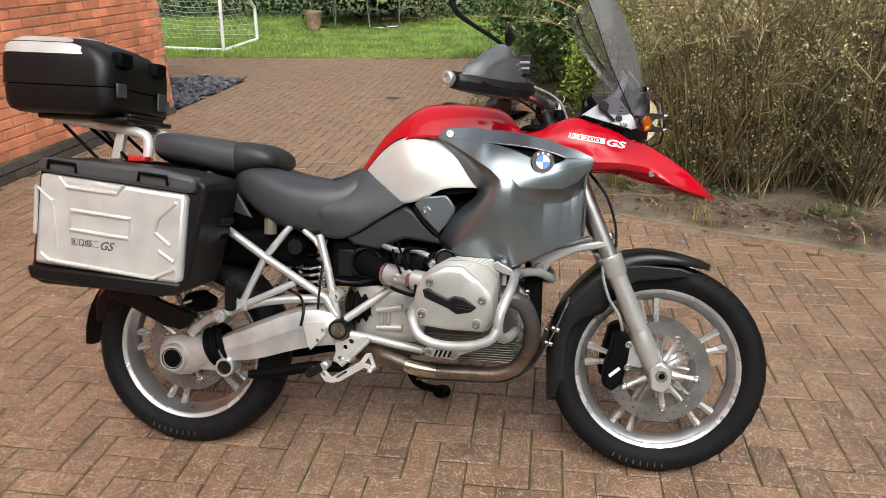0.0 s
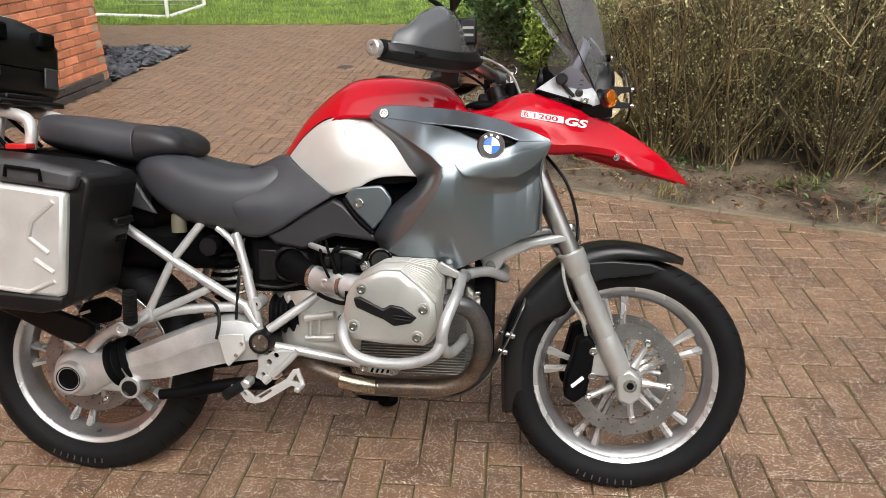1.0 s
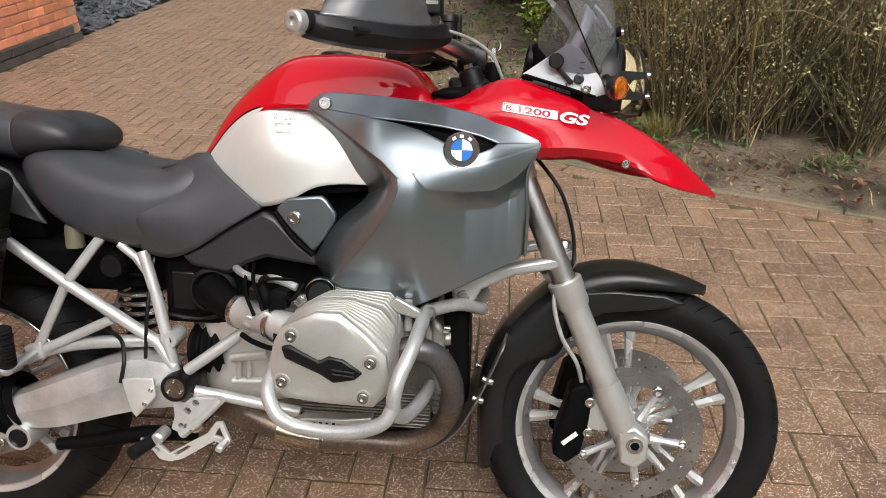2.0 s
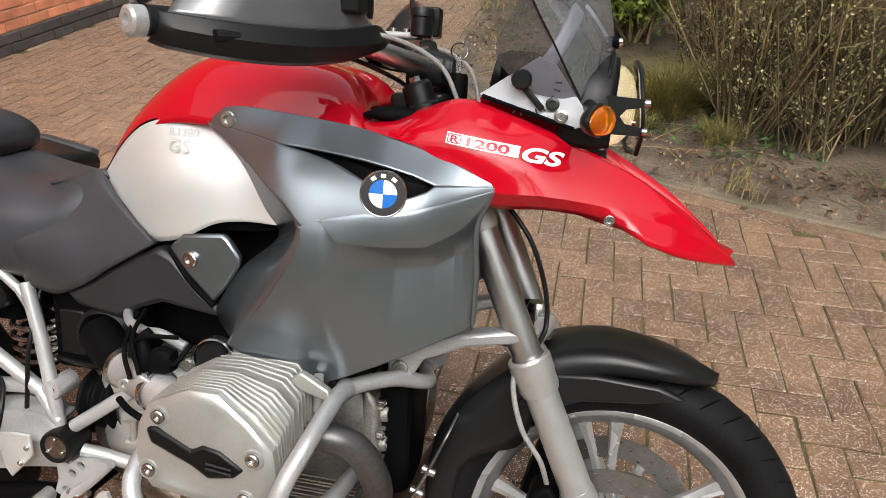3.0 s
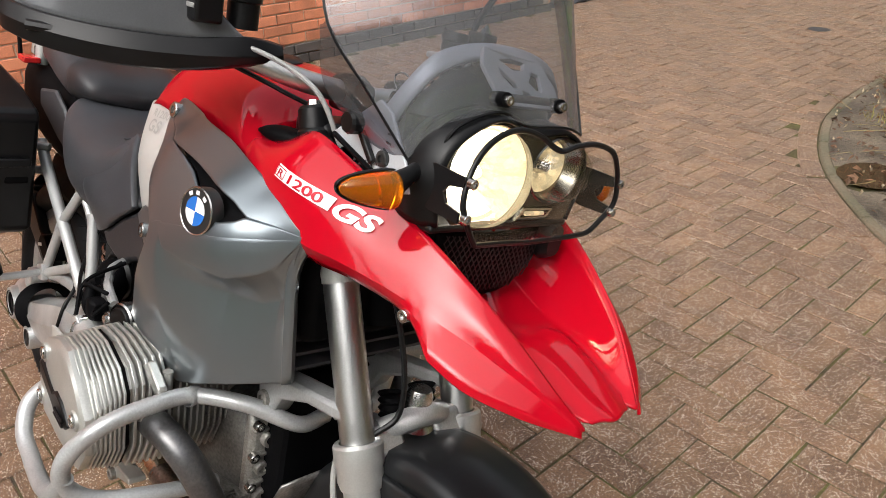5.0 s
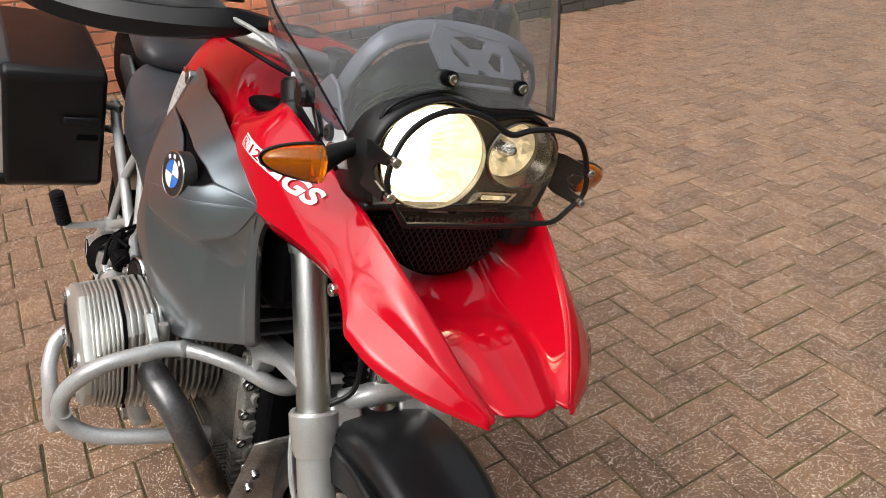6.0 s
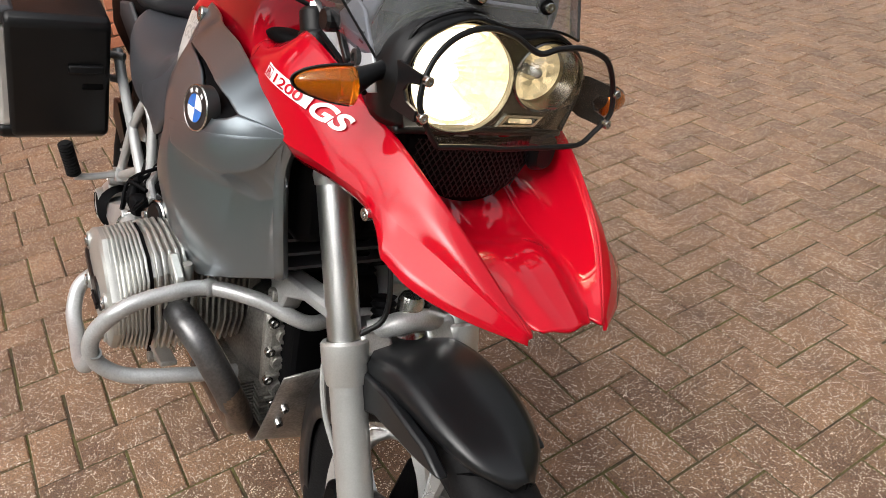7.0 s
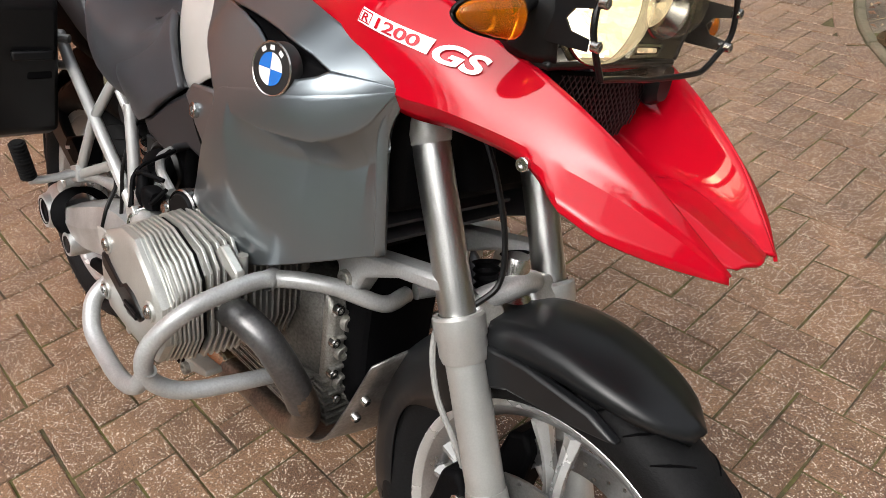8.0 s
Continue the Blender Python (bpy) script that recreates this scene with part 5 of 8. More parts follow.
# frame
frame_ob = part("rear_subframe", tube([(0.10, -0.168, 0.775), (0.16, -0.172, 0.732), (0.298, -0.175, 0.640), (0.499, -0.185, 0.522), (0.535, -0.19, 0.47)], 0.013, seg=14, smooth=False), WHITE_TUBE, bike, "silver painted tubular rear frame")
for s in SIDES:
    T = [([(0.10, 0.168, 0.775), (0.16, 0.172, 0.732), (0.298, 0.175, 0.640), (0.499, 0.185, 0.522), (0.535, 0.19, 0.47)], 0.013)] if s < 0 else []
    T += [([(0.405, -s * 0.145, 0.775), (0.363, -s * 0.160, 0.722), (0.298, -s * 0.175, 0.638), (0.232, -s * 0.190, 0.500)], 0.011),
          ([(0.222, -s * 0.192, 0.482), (0.399, -s * 0.180, 0.566)], 0.011),
          ([(0.470, -s * 0.165, 0.715), (0.500, -s * 0.175, 0.615), (0.520, -s * 0.185, 0.54), (0.535, -s * 0.19, 0.46)], 0.0125),
          ([(0.42, -s * 0.165, 0.728), (0.455, -s * 0.165, 0.70), (0.487, -s * 0.17, 0.66)], 0.009),
          ([(0.560, -s * 0.185, 0.46), (0.70, -s * 0.150, 0.560)], 0.0125),
          ([(0.575, -s * 0.185, 0.415), (0.62, -s * 0.175, 0.405), (0.80, -s * 0.165, 0.372)], 0.0125)]
    for pts, r in T:
        if s < 0 and pts[0][1] < 0:
            pts = flip(pts)
        part("frame_tube", tube(pts, r, seg=14, smooth=False), WHITE_TUBE, frame_ob)
    part("pivot_cover", lathe([(0, 0.004), (0.022, 0.004), (0.0235, 0.009), (0.029, 0.009), (0.031, 0.004), (0.031, -0.05)], (0.546, s * -0.212, 0.433), (0, -s, 0), 32), BLACK, frame_ob, "black swing arm pivot ring")
    part("pivot_face", lathe([(0, 0.0055), (0.0225, 0.0055)], (0.546, s * -0.212, 0.433), (0, -s, 0), 32), EXH, frame_ob)
    for k in range(3):
        a = radians(90 + 120 * k)
        bolt("pivot_bolt", (0.546 + 0.016 * math.cos(a), s * -0.219, 0.433 + 0.016 * math.sin(a)), (0, -s, 0), 0.004, 0.003, STEEL, frame_ob)
    part("mount_eye", lathe([(0.008, 0.012), (0.017, 0.012), (0.019, 0.008), (0.019, -0.04)], (0.528, s * -0.185, 0.530), (0, -s, 0), 22), ALU, frame_ob)
    # black disc closing the eye, coloured as the dark of a hole
    part("mount_hole_disc", lathe([(0, 0.009), (0.0085, 0.009)], (0.528, s * -0.185, 0.530), (0, -s, 0), 16), MATTE, frame_ob)
    # pillion pegs
    p0, p1 = Vector((0.240, s * -0.300, 0.497)), Vector((0.252, s * -0.320, 0.586))
    pg = part("pillion_peg", tube([p0, p0.lerp(p1, 0.5), p1], [0.013, 0.015, 0.013], seg=14), RUBBER, bike, "black ribbed rubber pillion peg, folded up")
    bm = bmesh.new()
    for k in range(11):
        lathe([(0.014, -0.0025), (0.0175, -0.0015), (0.0175, 0.0015), (0.014, 0.0025)], p0.lerp(p1, 0.06 + 0.088 * k), p1 - p0, 14, bm)
    part("peg_rib", bm, RUBBER, pg)
    part("peg_arm", tube([(0.228, s * -0.19, 0.490), (0.235, s * -0.27, 0.488), (0.240, s * -0.300, 0.492)], 0.009, seg=10), WHITE_TUBE, pg)
    part("peg_bracket", prism([(0.205, 0.50), (0.245, 0.515), (0.25, 0.475), (0.215, 0.465)], s * -0.205, s * -0.185), WHITE_TUBE, pg, bevel=0.003)

# rider pegs, brake pedal and its bracket
for s in SIDES:
    side = Matrix(((1, 0, 0, 0), (0, 0, -1, s * -0.200), (0, 1, 0, 0), (0, 0, 0, 1)))
    fp = part("footrest_bracket", pierced([(0.533, 0.405), (0.560, 0.395), (0.574, 0.407), (0.635, 0.412), (0.642, 0.402), (0.571, 0.336), (0.549, 0.322), (0.526, 0.333), (0.535, 0.362)], [circle(0.584, 0.396, 0.0075, 14), circle(0.565, 0.377, 0.0075, 14), circle(0.548, 0.342, 0.006, 12)], side), WHITE_TUBE, bike, "silver footrest bracket", smooth=False, thick=0.012, bevel=0.002)
    part("bracket_arm", tube([(0.640, s * -0.200, 0.408), (0.600, s * -0.208, 0.366), (0.552, s * -0.210, 0.326)], [0.010, 0.009, 0.012], seg=10), WHITE_TUBE, fp)
    part("pedal", pierced([(0.467, 0.318), (0.495, 0.317), (0.513, 0.306), (0.531, 0.2885), (0.618, 0.341), (0.637, 0.368), (0.653, 0.371), (0.669, 0.327), (0.662, 0.316), (0.632, 0.325), (0.559, 0.278), (0.531, 0.270), (0.5095, 0.274), (0.4895, 0.301)],
                          [[(0.634, 0.338), (0.6455, 0.358), (0.6565, 0.332)], [(0.541, 0.289), (0.576, 0.3125), (0.580, 0.307), (0.548, 0.284)], [(0.497, 0.304), (0.507, 0.301), (0.513, 0.293), (0.506, 0.2905)]], Matrix.Translation((0, s * -0.028, 0)) @ side), CASE, fp, "bright pierced pedal", smooth=False, thick=0.009, bevel=0.0015)
    part("pedal_toe", prism([(0.648, 0.322), (0.652, 0.334), (0.667, 0.330), (0.662, 0.318)], s * -0.268, s * -0.226), ALU, fp, bevel=0.003)
    part("pedal_pivot", lathe([(0, 0.01), (0.008, 0.01), (0.013, 0.006), (0.014, -0.03)], (0.508, s * -0.228, 0.322), (0, -s, 0), 18), ALU, fp)
    part("pedal_spring", tube([(0.56, s * -0.212, 0.345), (0.585, s * -0.215, 0.338), (0.605, s * -0.216, 0.352)], 0.006, seg=8), STEEL, fp)
    part("foot_peg", tube([(0.50, s * -0.205, 0.315), (0.475, s * -0.28, 0.31)], 0.014, seg=12, smooth=False), RUBBER, fp, "black rubber foot peg")
    hg = part("heel_guard", prism([(0.440, 0.453), (0.475, 0.459), (0.510, 0.460), (0.513, 0.420), (0.490, 0.395), (0.466, 0.370), (0.455, 0.385), (0.450, 0.410)], s * -0.236, s * -0.230), CASE, fp, "bright heel guard plate", bevel=0.002)
    for x, z in ((0.504, 0.435), (0.488, 0.403)):
        bolt("guard_screw", (x, s * -0.237, z), (0, -s, 0), 0.005, 0.003, STEEL, hg)

# swing arm and shaft drive
sw = part("swing_arm", rails([
    [(0.54, -0.15, 0.475), (0.47, -0.155, 0.492), (0.40, -0.16, 0.482), (0.27, -0.165, 0.430), (0.16, -0.168, 0.382)],
    [(0.54, -0.195, 0.472), (0.47, -0.205, 0.485), (0.40, -0.21, 0.472), (0.27, -0.21, 0.420), (0.16, -0.205, 0.375)],
    [(0.54, -0.205, 0.435), (0.47, -0.215, 0.435), (0.40, -0.22, 0.425), (0.27, -0.22, 0.375), (0.16, -0.215, 0.345)],
    [(0.54, -0.195, 0.385), (0.47, -0.205, 0.378), (0.40, -0.21, 0.362), (0.27, -0.21, 0.325), (0.16, -0.205, 0.312)],
    [(0.54, -0.13, 0.375), (0.47, -0.13, 0.368), (0.40, -0.13, 0.352), (0.27, -0.13, 0.320), (0.16, -0.13, 0.305)]], 24, 4, smooth=False), ALU, bike, "cast aluminium single-sided swing arm", thick=0.008, angle=20)
part("shaft_boot", lathe([(0.058 + 0.008 * math.sin(k * 1.3), -0.035 + k * 0.005) for k in range(14)], (0.150, -0.168, 0.352), (0.93, 0.02, 0.36), 24), MATTE, sw, "black rubber shaft boot")
part("final_drive", hull([(-0.058, -0.15, 0.03, 0.340, 0.278), (-0.042, -0.155, 0.042, 0.366, 0.255), (0.0, -0.158, 0.045, 0.378, 0.243), (0.05, -0.16, 0.045, 0.376, 0.250), (0.10, -0.17, 0.042, 0.375, 0.280), (0.135, -0.172, 0.04, 0.385, 0.305)], 2.6, 32, 24), ALU, bike, "cast aluminium final drive housing", angle=180)
part("drive_cap", lathe([(0, 0.0), (0.026, 0.0), (0.03, 0.010), (0.042, 0.010), (0.046, 0.0), (0.05, -0.04)], (0.003, -0.205, 0.308), (0, -1, 0), 32), ALU, bike)
part("drive_hub", lathe([(0, 0.004), (0.024, 0.004), (0.034, 0.012), (0.036, 0.0)], (0.003, -0.205, 0.308), (0, -1, 0), 32), MATTE, bike, "black hub cap")
part("drive_joint", lathe([(0.022, 0.006), (0.029, 0.006), (0.031, 0.0), (0.031, -0.06)], (0.180, -0.215, 0.292), (0, -1, 0), 28), ALU, bike)
part("joint_plug", lathe([(0, 0.003), (0.018, 0.003), (0.022, 0.007), (0.022, 0)], (0.180, -0.215, 0.292), (0, -1, 0), 24), BLACK, bike)
part("joint_lug", prism([(0.07, 0.335), (0.17, 0.322), (0.20, 0.30), (0.17, 0.268), (0.06, 0.27)], -0.195, -0.165), ALU, bike, bevel=0.008)
part("torque_arm", tube([(0.05, -0.175, 0.385), (0.10, -0.185, 0.425), (0.155, -0.19, 0.452)], [0.017, 0.015, 0.019], seg=14), ALU, bike)
part("torque_arm_eye", lathe([(0, 0.012), (0.009, 0.012), (0.012, 0.016), (0.02, 0.014), (0.022, -0.02)], (0.160, -0.195, 0.452), (0, -1, 0), 24), ALU, bike)
part("torque_arm_link", tube([(0.16, -0.185, 0.452), (0.30, -0.175, 0.50), (0.52, -0.165, 0.52)], 0.014, seg=12), ALU, bike)
part("rear_caliper", prism([(0.0, 0.475), (0.02, 0.505), (0.06, 0.515), (0.105, 0.49), (0.10, 0.455), (0.05, 0.445)], -0.15, -0.09), MATTE, bike, "black rear brake caliper", bevel=0.006)
part("caliper_mark", prism([(0.012, 0.470), (0.042, 0.480), (0.040, 0.488), (0.010, 0.478)], -0.1515, -0.1505), DECAL, bike, smooth=False)
part("hugger_arm", prism([(0.02, 0.405), (-0.02, 0.375), (-0.075, 0.385), (-0.20, 0.445), (-0.275, 0.475), (-0.262, 0.545), (-0.19, 0.55), (-0.10, 0.475), (0.015, 0.435)], -0.118, -0.085), BLACK, bike, "black rear mudguard arm", bevel=0.006)
rows = []
for k in range(14):
    a = radians(118 + k * 5)
    rows.append([(0.0 + 0.375 * math.cos(a) + 0.06 * (k / 13 - 1) * 0, y, 0.321 + (0.375 - 0.05 * abs(y / 0.09) ** 2) * math.sin(a)) for y in (-0.09, -0.07, -0.03, 0.03, 0.07, 0.09)])
part("mud_guard", grid(rows), BLACK, bike, "black rear mudguard", thick=0.004)
part("mud_flap", prism([(-0.24, 0.56), (-0.22, 0.56), (-0.30, 0.38), (-0.335, 0.385), (-0.33, 0.46)], -0.10, 0.10), BLACK, bike, bevel=0.004)
part("rear_reflector", prism([(-0.300, 0.545), (-0.285, 0.55), (-0.318, 0.455), (-0.330, 0.462)], -0.085, 0.085), REDLENS, bike, "red rear reflector")
part("tail_box", hull([(-0.34, 0, 0.05, 0.90, 0.80), (-0.28, 0, 0.11, 0.93, 0.74), (-0.10, 0, 0.13, 0.93, 0.72), (0.10, 0, 0.13, 0.90, 0.70), (0.22, 0, 0.12, 0.86, 0.70)], 3.5, 24, 16), MATTE, bike)
# plain matt black box filling the space under the seat
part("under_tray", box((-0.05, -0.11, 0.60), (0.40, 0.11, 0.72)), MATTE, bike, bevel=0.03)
part("rear_shock", lathe([(0.028 + 0.009 * math.cos(k * 1.15), k * 0.0045) for k in range(50)], (0.40, -0.06, 0.47), (0.05, -0.02, 1), 20), MATTE, bike, "black rear shock with coil spring")
for k in range(4):
    part("spring_coil", tube([(0.425 + 0.05 * math.cos(a), -0.10 + 0.02 * math.sin(a), 0.545 + 0.022 * k + 0.01 * math.sin(a + 0.5)) for a in (math.pi * (1 + j / 8) for j in range(9))], 0.0055, seg=8), STEEL, bike)
part("shock_knob", lathe([(0, 0.012), (0.024, 0.012), (0.026, 0.006), (0.026, -0.03)], (0.385, -0.135, 0.672), (0, -1, 0), 16), BLACK, bike, angle=20)
part("fluid_bottle", lathe([(0, 0.03), (0.018, 0.03), (0.02, 0.024), (0.02, -0.02), (0, -0.022)], (0.30, -0.13, 0.728), (0, 0, 1), 20), mat("milky_plastic", (0.13, 0.12, 0.08), 0.4, var=0.08), bike)
part("tail_wire", tube([(0.49, -0.155, 0.70), (0.485, -0.19, 0.60), (0.478, -0.195, 0.52), (0.475, -0.20, 0.46)], 0.004, seg=8), BLACK, bike)
part("abs_wire", tube([(0.33, -0.16, 0.55), (0.41, -0.18, 0.525), (0.435, -0.21, 0.49), (0.43, -0.222, 0.44)], 0.0045, seg=8), BLACK, bike)

# engine
block = part("engine_block", hull([(0.55, 0, 0.12, 0.60, 0.36), (0.64, 0, 0.135, 0.615, 0.33), (0.80, 0, 0.14, 0.60, 0.335), (1.0, 0, 0.135, 0.60, 0.34), (1.07, 0, 0.12, 0.585, 0.345), (1.085, 0, 0.115, 0.575, 0.355)], 5, 32, 24), ENGINE, bike, "boxer engine block of dirty cast aluminium", angle=50)
fc = part("front_cover", prism([(1.075, 0.36), (1.105, 0.37), (1.105, 0.56), (1.075, 0.59)], -0.118, 0.118), DIRTYALU, block, "cast front engine cover", bevel=0.01)
for y, z, r in ((-0.085, 0.53, 0.016), (-0.095, 0.475, 0.014), (-0.090, 0.415, 0.017), (-0.07, 0.385, 0.012)):
    part("cast_boss", lathe([(0, 0.002), (r * 0.5, 0.002), (r * 0.55, 0.010), (r * 0.9, 0.010), (r, 0.004), (r, -0.01)], (1.106, y, z), (1, 0, 0), 18), DIRTYALU, fc)
for z in (0.395, 0.445, 0.50, 0.548):
    part("cast_rib", box((1.10, -0.116, z), (1.113, -0.088, z + 0.007)), DIRTYALU, fc, bevel=0.002)
for y, z in ((-0.108, 0.56), (-0.112, 0.50), (-0.112, 0.44), (-0.10, 0.385), (-0.05, 0.575)):
    bolt("cover_bolt", (1.110, y, z), (1, 0, 0), 0.009, 0.006, STEEL, block)
for k in range(7):
    part("sump_fin", box((1.09 - 0.003 * k, -0.125, 0.345 + k * 0.012), (1.122 - 0.003 * k, -0.07, 0.350 + k * 0.012)), DIRTYALU, block, smooth=False)
part("alternator_cover", hull([(1.10, 0, 0.088, 0.67, 0.36), (1.145, 0, 0.088, 0.67, 0.36), (1.155, 0, 0.078, 0.655, 0.38)], 5, 24, 6), MATTE, block, bevel=0)
bm = bmesh.new()
for k in range(11):
    box((0.80, -0.150 - 0.002 * (k % 2), 0.345 + k * 0.0075), (1.08, 0.150, 0.348 + k * 0.0075), bm)
part("sump_rib", bm, DIRTYALU, block, smooth=False)
part("gearbox", hull([(0.56, 0, 0.10, 0.58, 0.38), (0.60, 0, 0.15, 0.60, 0.36), (0.72, 0, 0.165, 0.595, 0.365), (0.80, 0, 0.15, 0.585, 0.37)], 4, 28, 14), HEAD, bike, "cast aluminium gearbox", angle=60)
part("gearbox_rib", rod((0.655, -0.17, 0.49), (0.735, -0.172, 0.505), 0.010), HEAD, bike)
part("gearbox_rib", rod((0.655, -0.168, 0.435), (0.735, -0.17, 0.44), 0.010), HEAD, bike)
part("gearbox_rib", rod((0.668, -0.17, 0.44), (0.672, -0.17, 0.50), 0.006), HEAD, bike)
part("gearbox_rib", rod((0.69, -0.17, 0.44), (0.694, -0.17, 0.50), 0.006), HEAD, bike)
bolt("drain_plug", (0.755, -0.165, 0.492), (0, -1, 0), 0.013, 0.008, STEEL, bike)
part("drive_boot", lathe([(0.050 + 0.006 * math.sin(k * 0.7), -0.03 + k * 0.003) for k in range(28)], (0.585, -0.12, 0.49), (1, 0, 0.05), 24), MATTE, bike, "black rubber drive boot")

# cylinders: finned barrels with heads, covers and guards
FACE = [(0.802, 0.560), (0.810, 0.600), (0.828, 0.634), (0.893, 0.664), (0.938, 0.664), (0.985, 0.626), (1.022, 0.588), (1.030, 0.530), (0.998, 0.484), (0.90, 0.486), (0.826, 0.494), (0.806, 0.522)]
FIN = [(0.812, 0.560), (0.816, 0.605), (0.835, 0.645), (0.885, 0.676), (0.945, 0.680), (1.012, 0.676), (1.034, 0.650), (1.036, 0.530), (1.010, 0.472), (0.90, 0.470), (0.828, 0.478), (0.812, 0.515)]
cmid = (0.920, 0.572)


def shrink(f, o=FIN):
    return [(cmid[0] + (x - cmid[0]) * f, cmid[1] + (z - cmid[1]) * f) for x, z in o]


def between(t, f=1.0):
    return [(cmid[0] + (a[0] + (b[0] - a[0]) * t - cmid[0]) * f, cmid[1] + (a[1] + (b[1] - a[1]) * t - cmid[1]) * f) for a, b in zip(FIN, FACE)]


for s in SIDES:
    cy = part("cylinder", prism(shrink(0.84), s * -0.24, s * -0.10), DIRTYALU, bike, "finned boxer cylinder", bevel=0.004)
    for k in range(9):
        y = 0.125 + k * 0.0108
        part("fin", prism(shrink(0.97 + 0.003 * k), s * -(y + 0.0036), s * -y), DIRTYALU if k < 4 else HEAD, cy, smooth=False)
    part("head", grid([[(x, s * -y, z) for x, z in between(t, f)] for t, f, y in ((0, 0.86, 0.222), (0.30, 0.88, 0.285), (0.42, 0.91, 0.298), (0.95, 0.955, 0.340))], close=True, caps=True), HEAD, cy, angle=30)
    for k in range(6):
        y = 0.226 + k * 0.0105
        part("head_fin", prism(between(k / 18, 1.0), s * -(y + 0.0050), s * -y), HEAD, cy, bevel=0.001)
    part("gasket_gap", prism(between(0.42, 0.96), s * -0.296, s * -0.288), MATTE, cy, smooth=False)
    for k in range(8):
        y = 0.295 + k * 0.0066
        part("cover_rib", prism(between(0.40 + 0.085 * k, 1.0), s * -(y + 0.0040), s * -y), HEAD, cy, bevel=0.001)
    bm = grid([[(x, s * -y, z) for x, z in between(t, f)] for t, f, y in ((0.95, 0.975, 0.334), (0.97, 0.99, 0.342), (1.0, 1.0, 0.347), (1.0, 0.985, 0.352), (1.0, 0.93, 0.356), (1.0, 0.80, 0.358), (1.0, 0.55, 0.360))], close=True, caps=True)
    cv = part("cylinder_cover", bm, HEAD, cy, "pale grey cylinder head cover", angle=30)
    part("plug_cover", prism([(0.828, 0.598), (0.835, 0.575), (0.90, 0.548), (0.925, 0.532), (0.965, 0.540), (0.982, 0.555), (0.945, 0.580), (0.918, 0.585), (0.90, 0.575), (0.845, 0.602)], s * -0.364, s * -0.345), BLACK, cv, "black plastic plug cover", bevel=0.005)
    for d in (0, 0.008):
        part("plug_rib", rod((0.925, s * -0.367, 0.560 - d), (0.965, s * -0.367, 0.556 - d), 0.0025, 6), BLACK, cv)
    for x, z in ((0.848, 0.618), (0.994, 0.574), (0.828, 0.528), (0.980, 0.506)):
        part("bolt_boss", lathe([(0.0115, 0.007), (0.0155, 0.007), (0.017, 0.004), (0.018, -0.01)], (x, s * -0.354, z), (0, -s, 0), 20), HEAD, cv)
        bolt("cover_bolt", (x, s * -0.359, z), (0, -s, 0), 0.0105, 0.006, STEEL, cv)
    # throttle body and intake
    th = part("throttle_body", tube([(0.840, s * -0.285, 0.604), (0.792, s * -0.270, 0.607), (0.735, s * -0.243, 0.611), (0.698, s * -0.224, 0.6136)], [0.029, 0.030, 0.031, 0.032], seg=24), ALU, bike, "cast throttle body")
    for at_x, at_y, at_z in ((0.700, -0.225, 0.6135), (0.787, -0.268, 0.607)):
        part("hose_clip", lathe([(0.0325, -0.006), (0.0345, -0.005), (0.0345, 0.005), (0.0325, 0.006)], (at_x, s * at_y, at_z), (-0.88, s * 0.46, 0.03), 28), STEEL, th)
    bolt("throttle_plug", (0.737, s * -0.275, 0.612), (0, -s, 0), 0.012, 0.005, HEAD, th)
    part("throttle_lug", prism([(0.752, 0.625), (0.775, 0.640), (0.790, 0.632), (0.770, 0.612)], s * -0.292, s * -0.280), ALU, th, bevel=0.002)
    part("intake_hose", tube([(0.702, s * -0.226, 0.6135), (0.66, s * -0.200, 0.623), (0.615, s * -0.165, 0.638)], [0.028, 0.032, 0.037], seg=24), MATTE, th, "black rubber intake hose")
    part("intake_ring", lathe([(0.036, 0.002), (0.042, 0.010), (0.050, 0.004), (0.053, -0.03)], (0.618, s * -0.160, 0.636), (0.15, -s, 0), 32), BLACK, th)
    part("injector", tube([(0.765, s * -0.262, 0.632), (0.770, s * -0.268, 0.660), (0.762, s * -0.262, 0.688), (0.772, s * -0.255, 0.700)], [0.010, 0.013, 0.009, 0.007], seg=12), MATTE, th)
    part("injector_plug", hull([(0.782, s * -0.265, 0.013, 0.675, 0.640), (0.800, s * -0.265, 0.015, 0.680, 0.638), (0.815, s * -0.262, 0.012, 0.674, 0.642)], 4, 16, 6), MATTE, th)
    part("connector", box((0.735, min(s * -0.268, s * -0.240), 0.652), (0.752, max(s * -0.268, s * -0.240), 0.678)), BLACK, th, bevel=0.004)
    part("sensor", lathe([(0, 0.004), (0.007, 0.004), (0.008, 0.0), (0.013, 0.0), (0.014, -0.02)], (0.837, s * -0.262, 0.656), (0.1, -s, 0.1), 20), STEEL, th)
    part("fuel_line", tube([(0.66, s * -0.15, 0.690), (0.70, s * -0.205, 0.689), (0.740, s * -0.225, 0.684), (0.78, s * -0.24, 0.690), (0.825, s * -0.245, 0.676)], 0.008, seg=10), BARGREY, th, "grey fuel line")
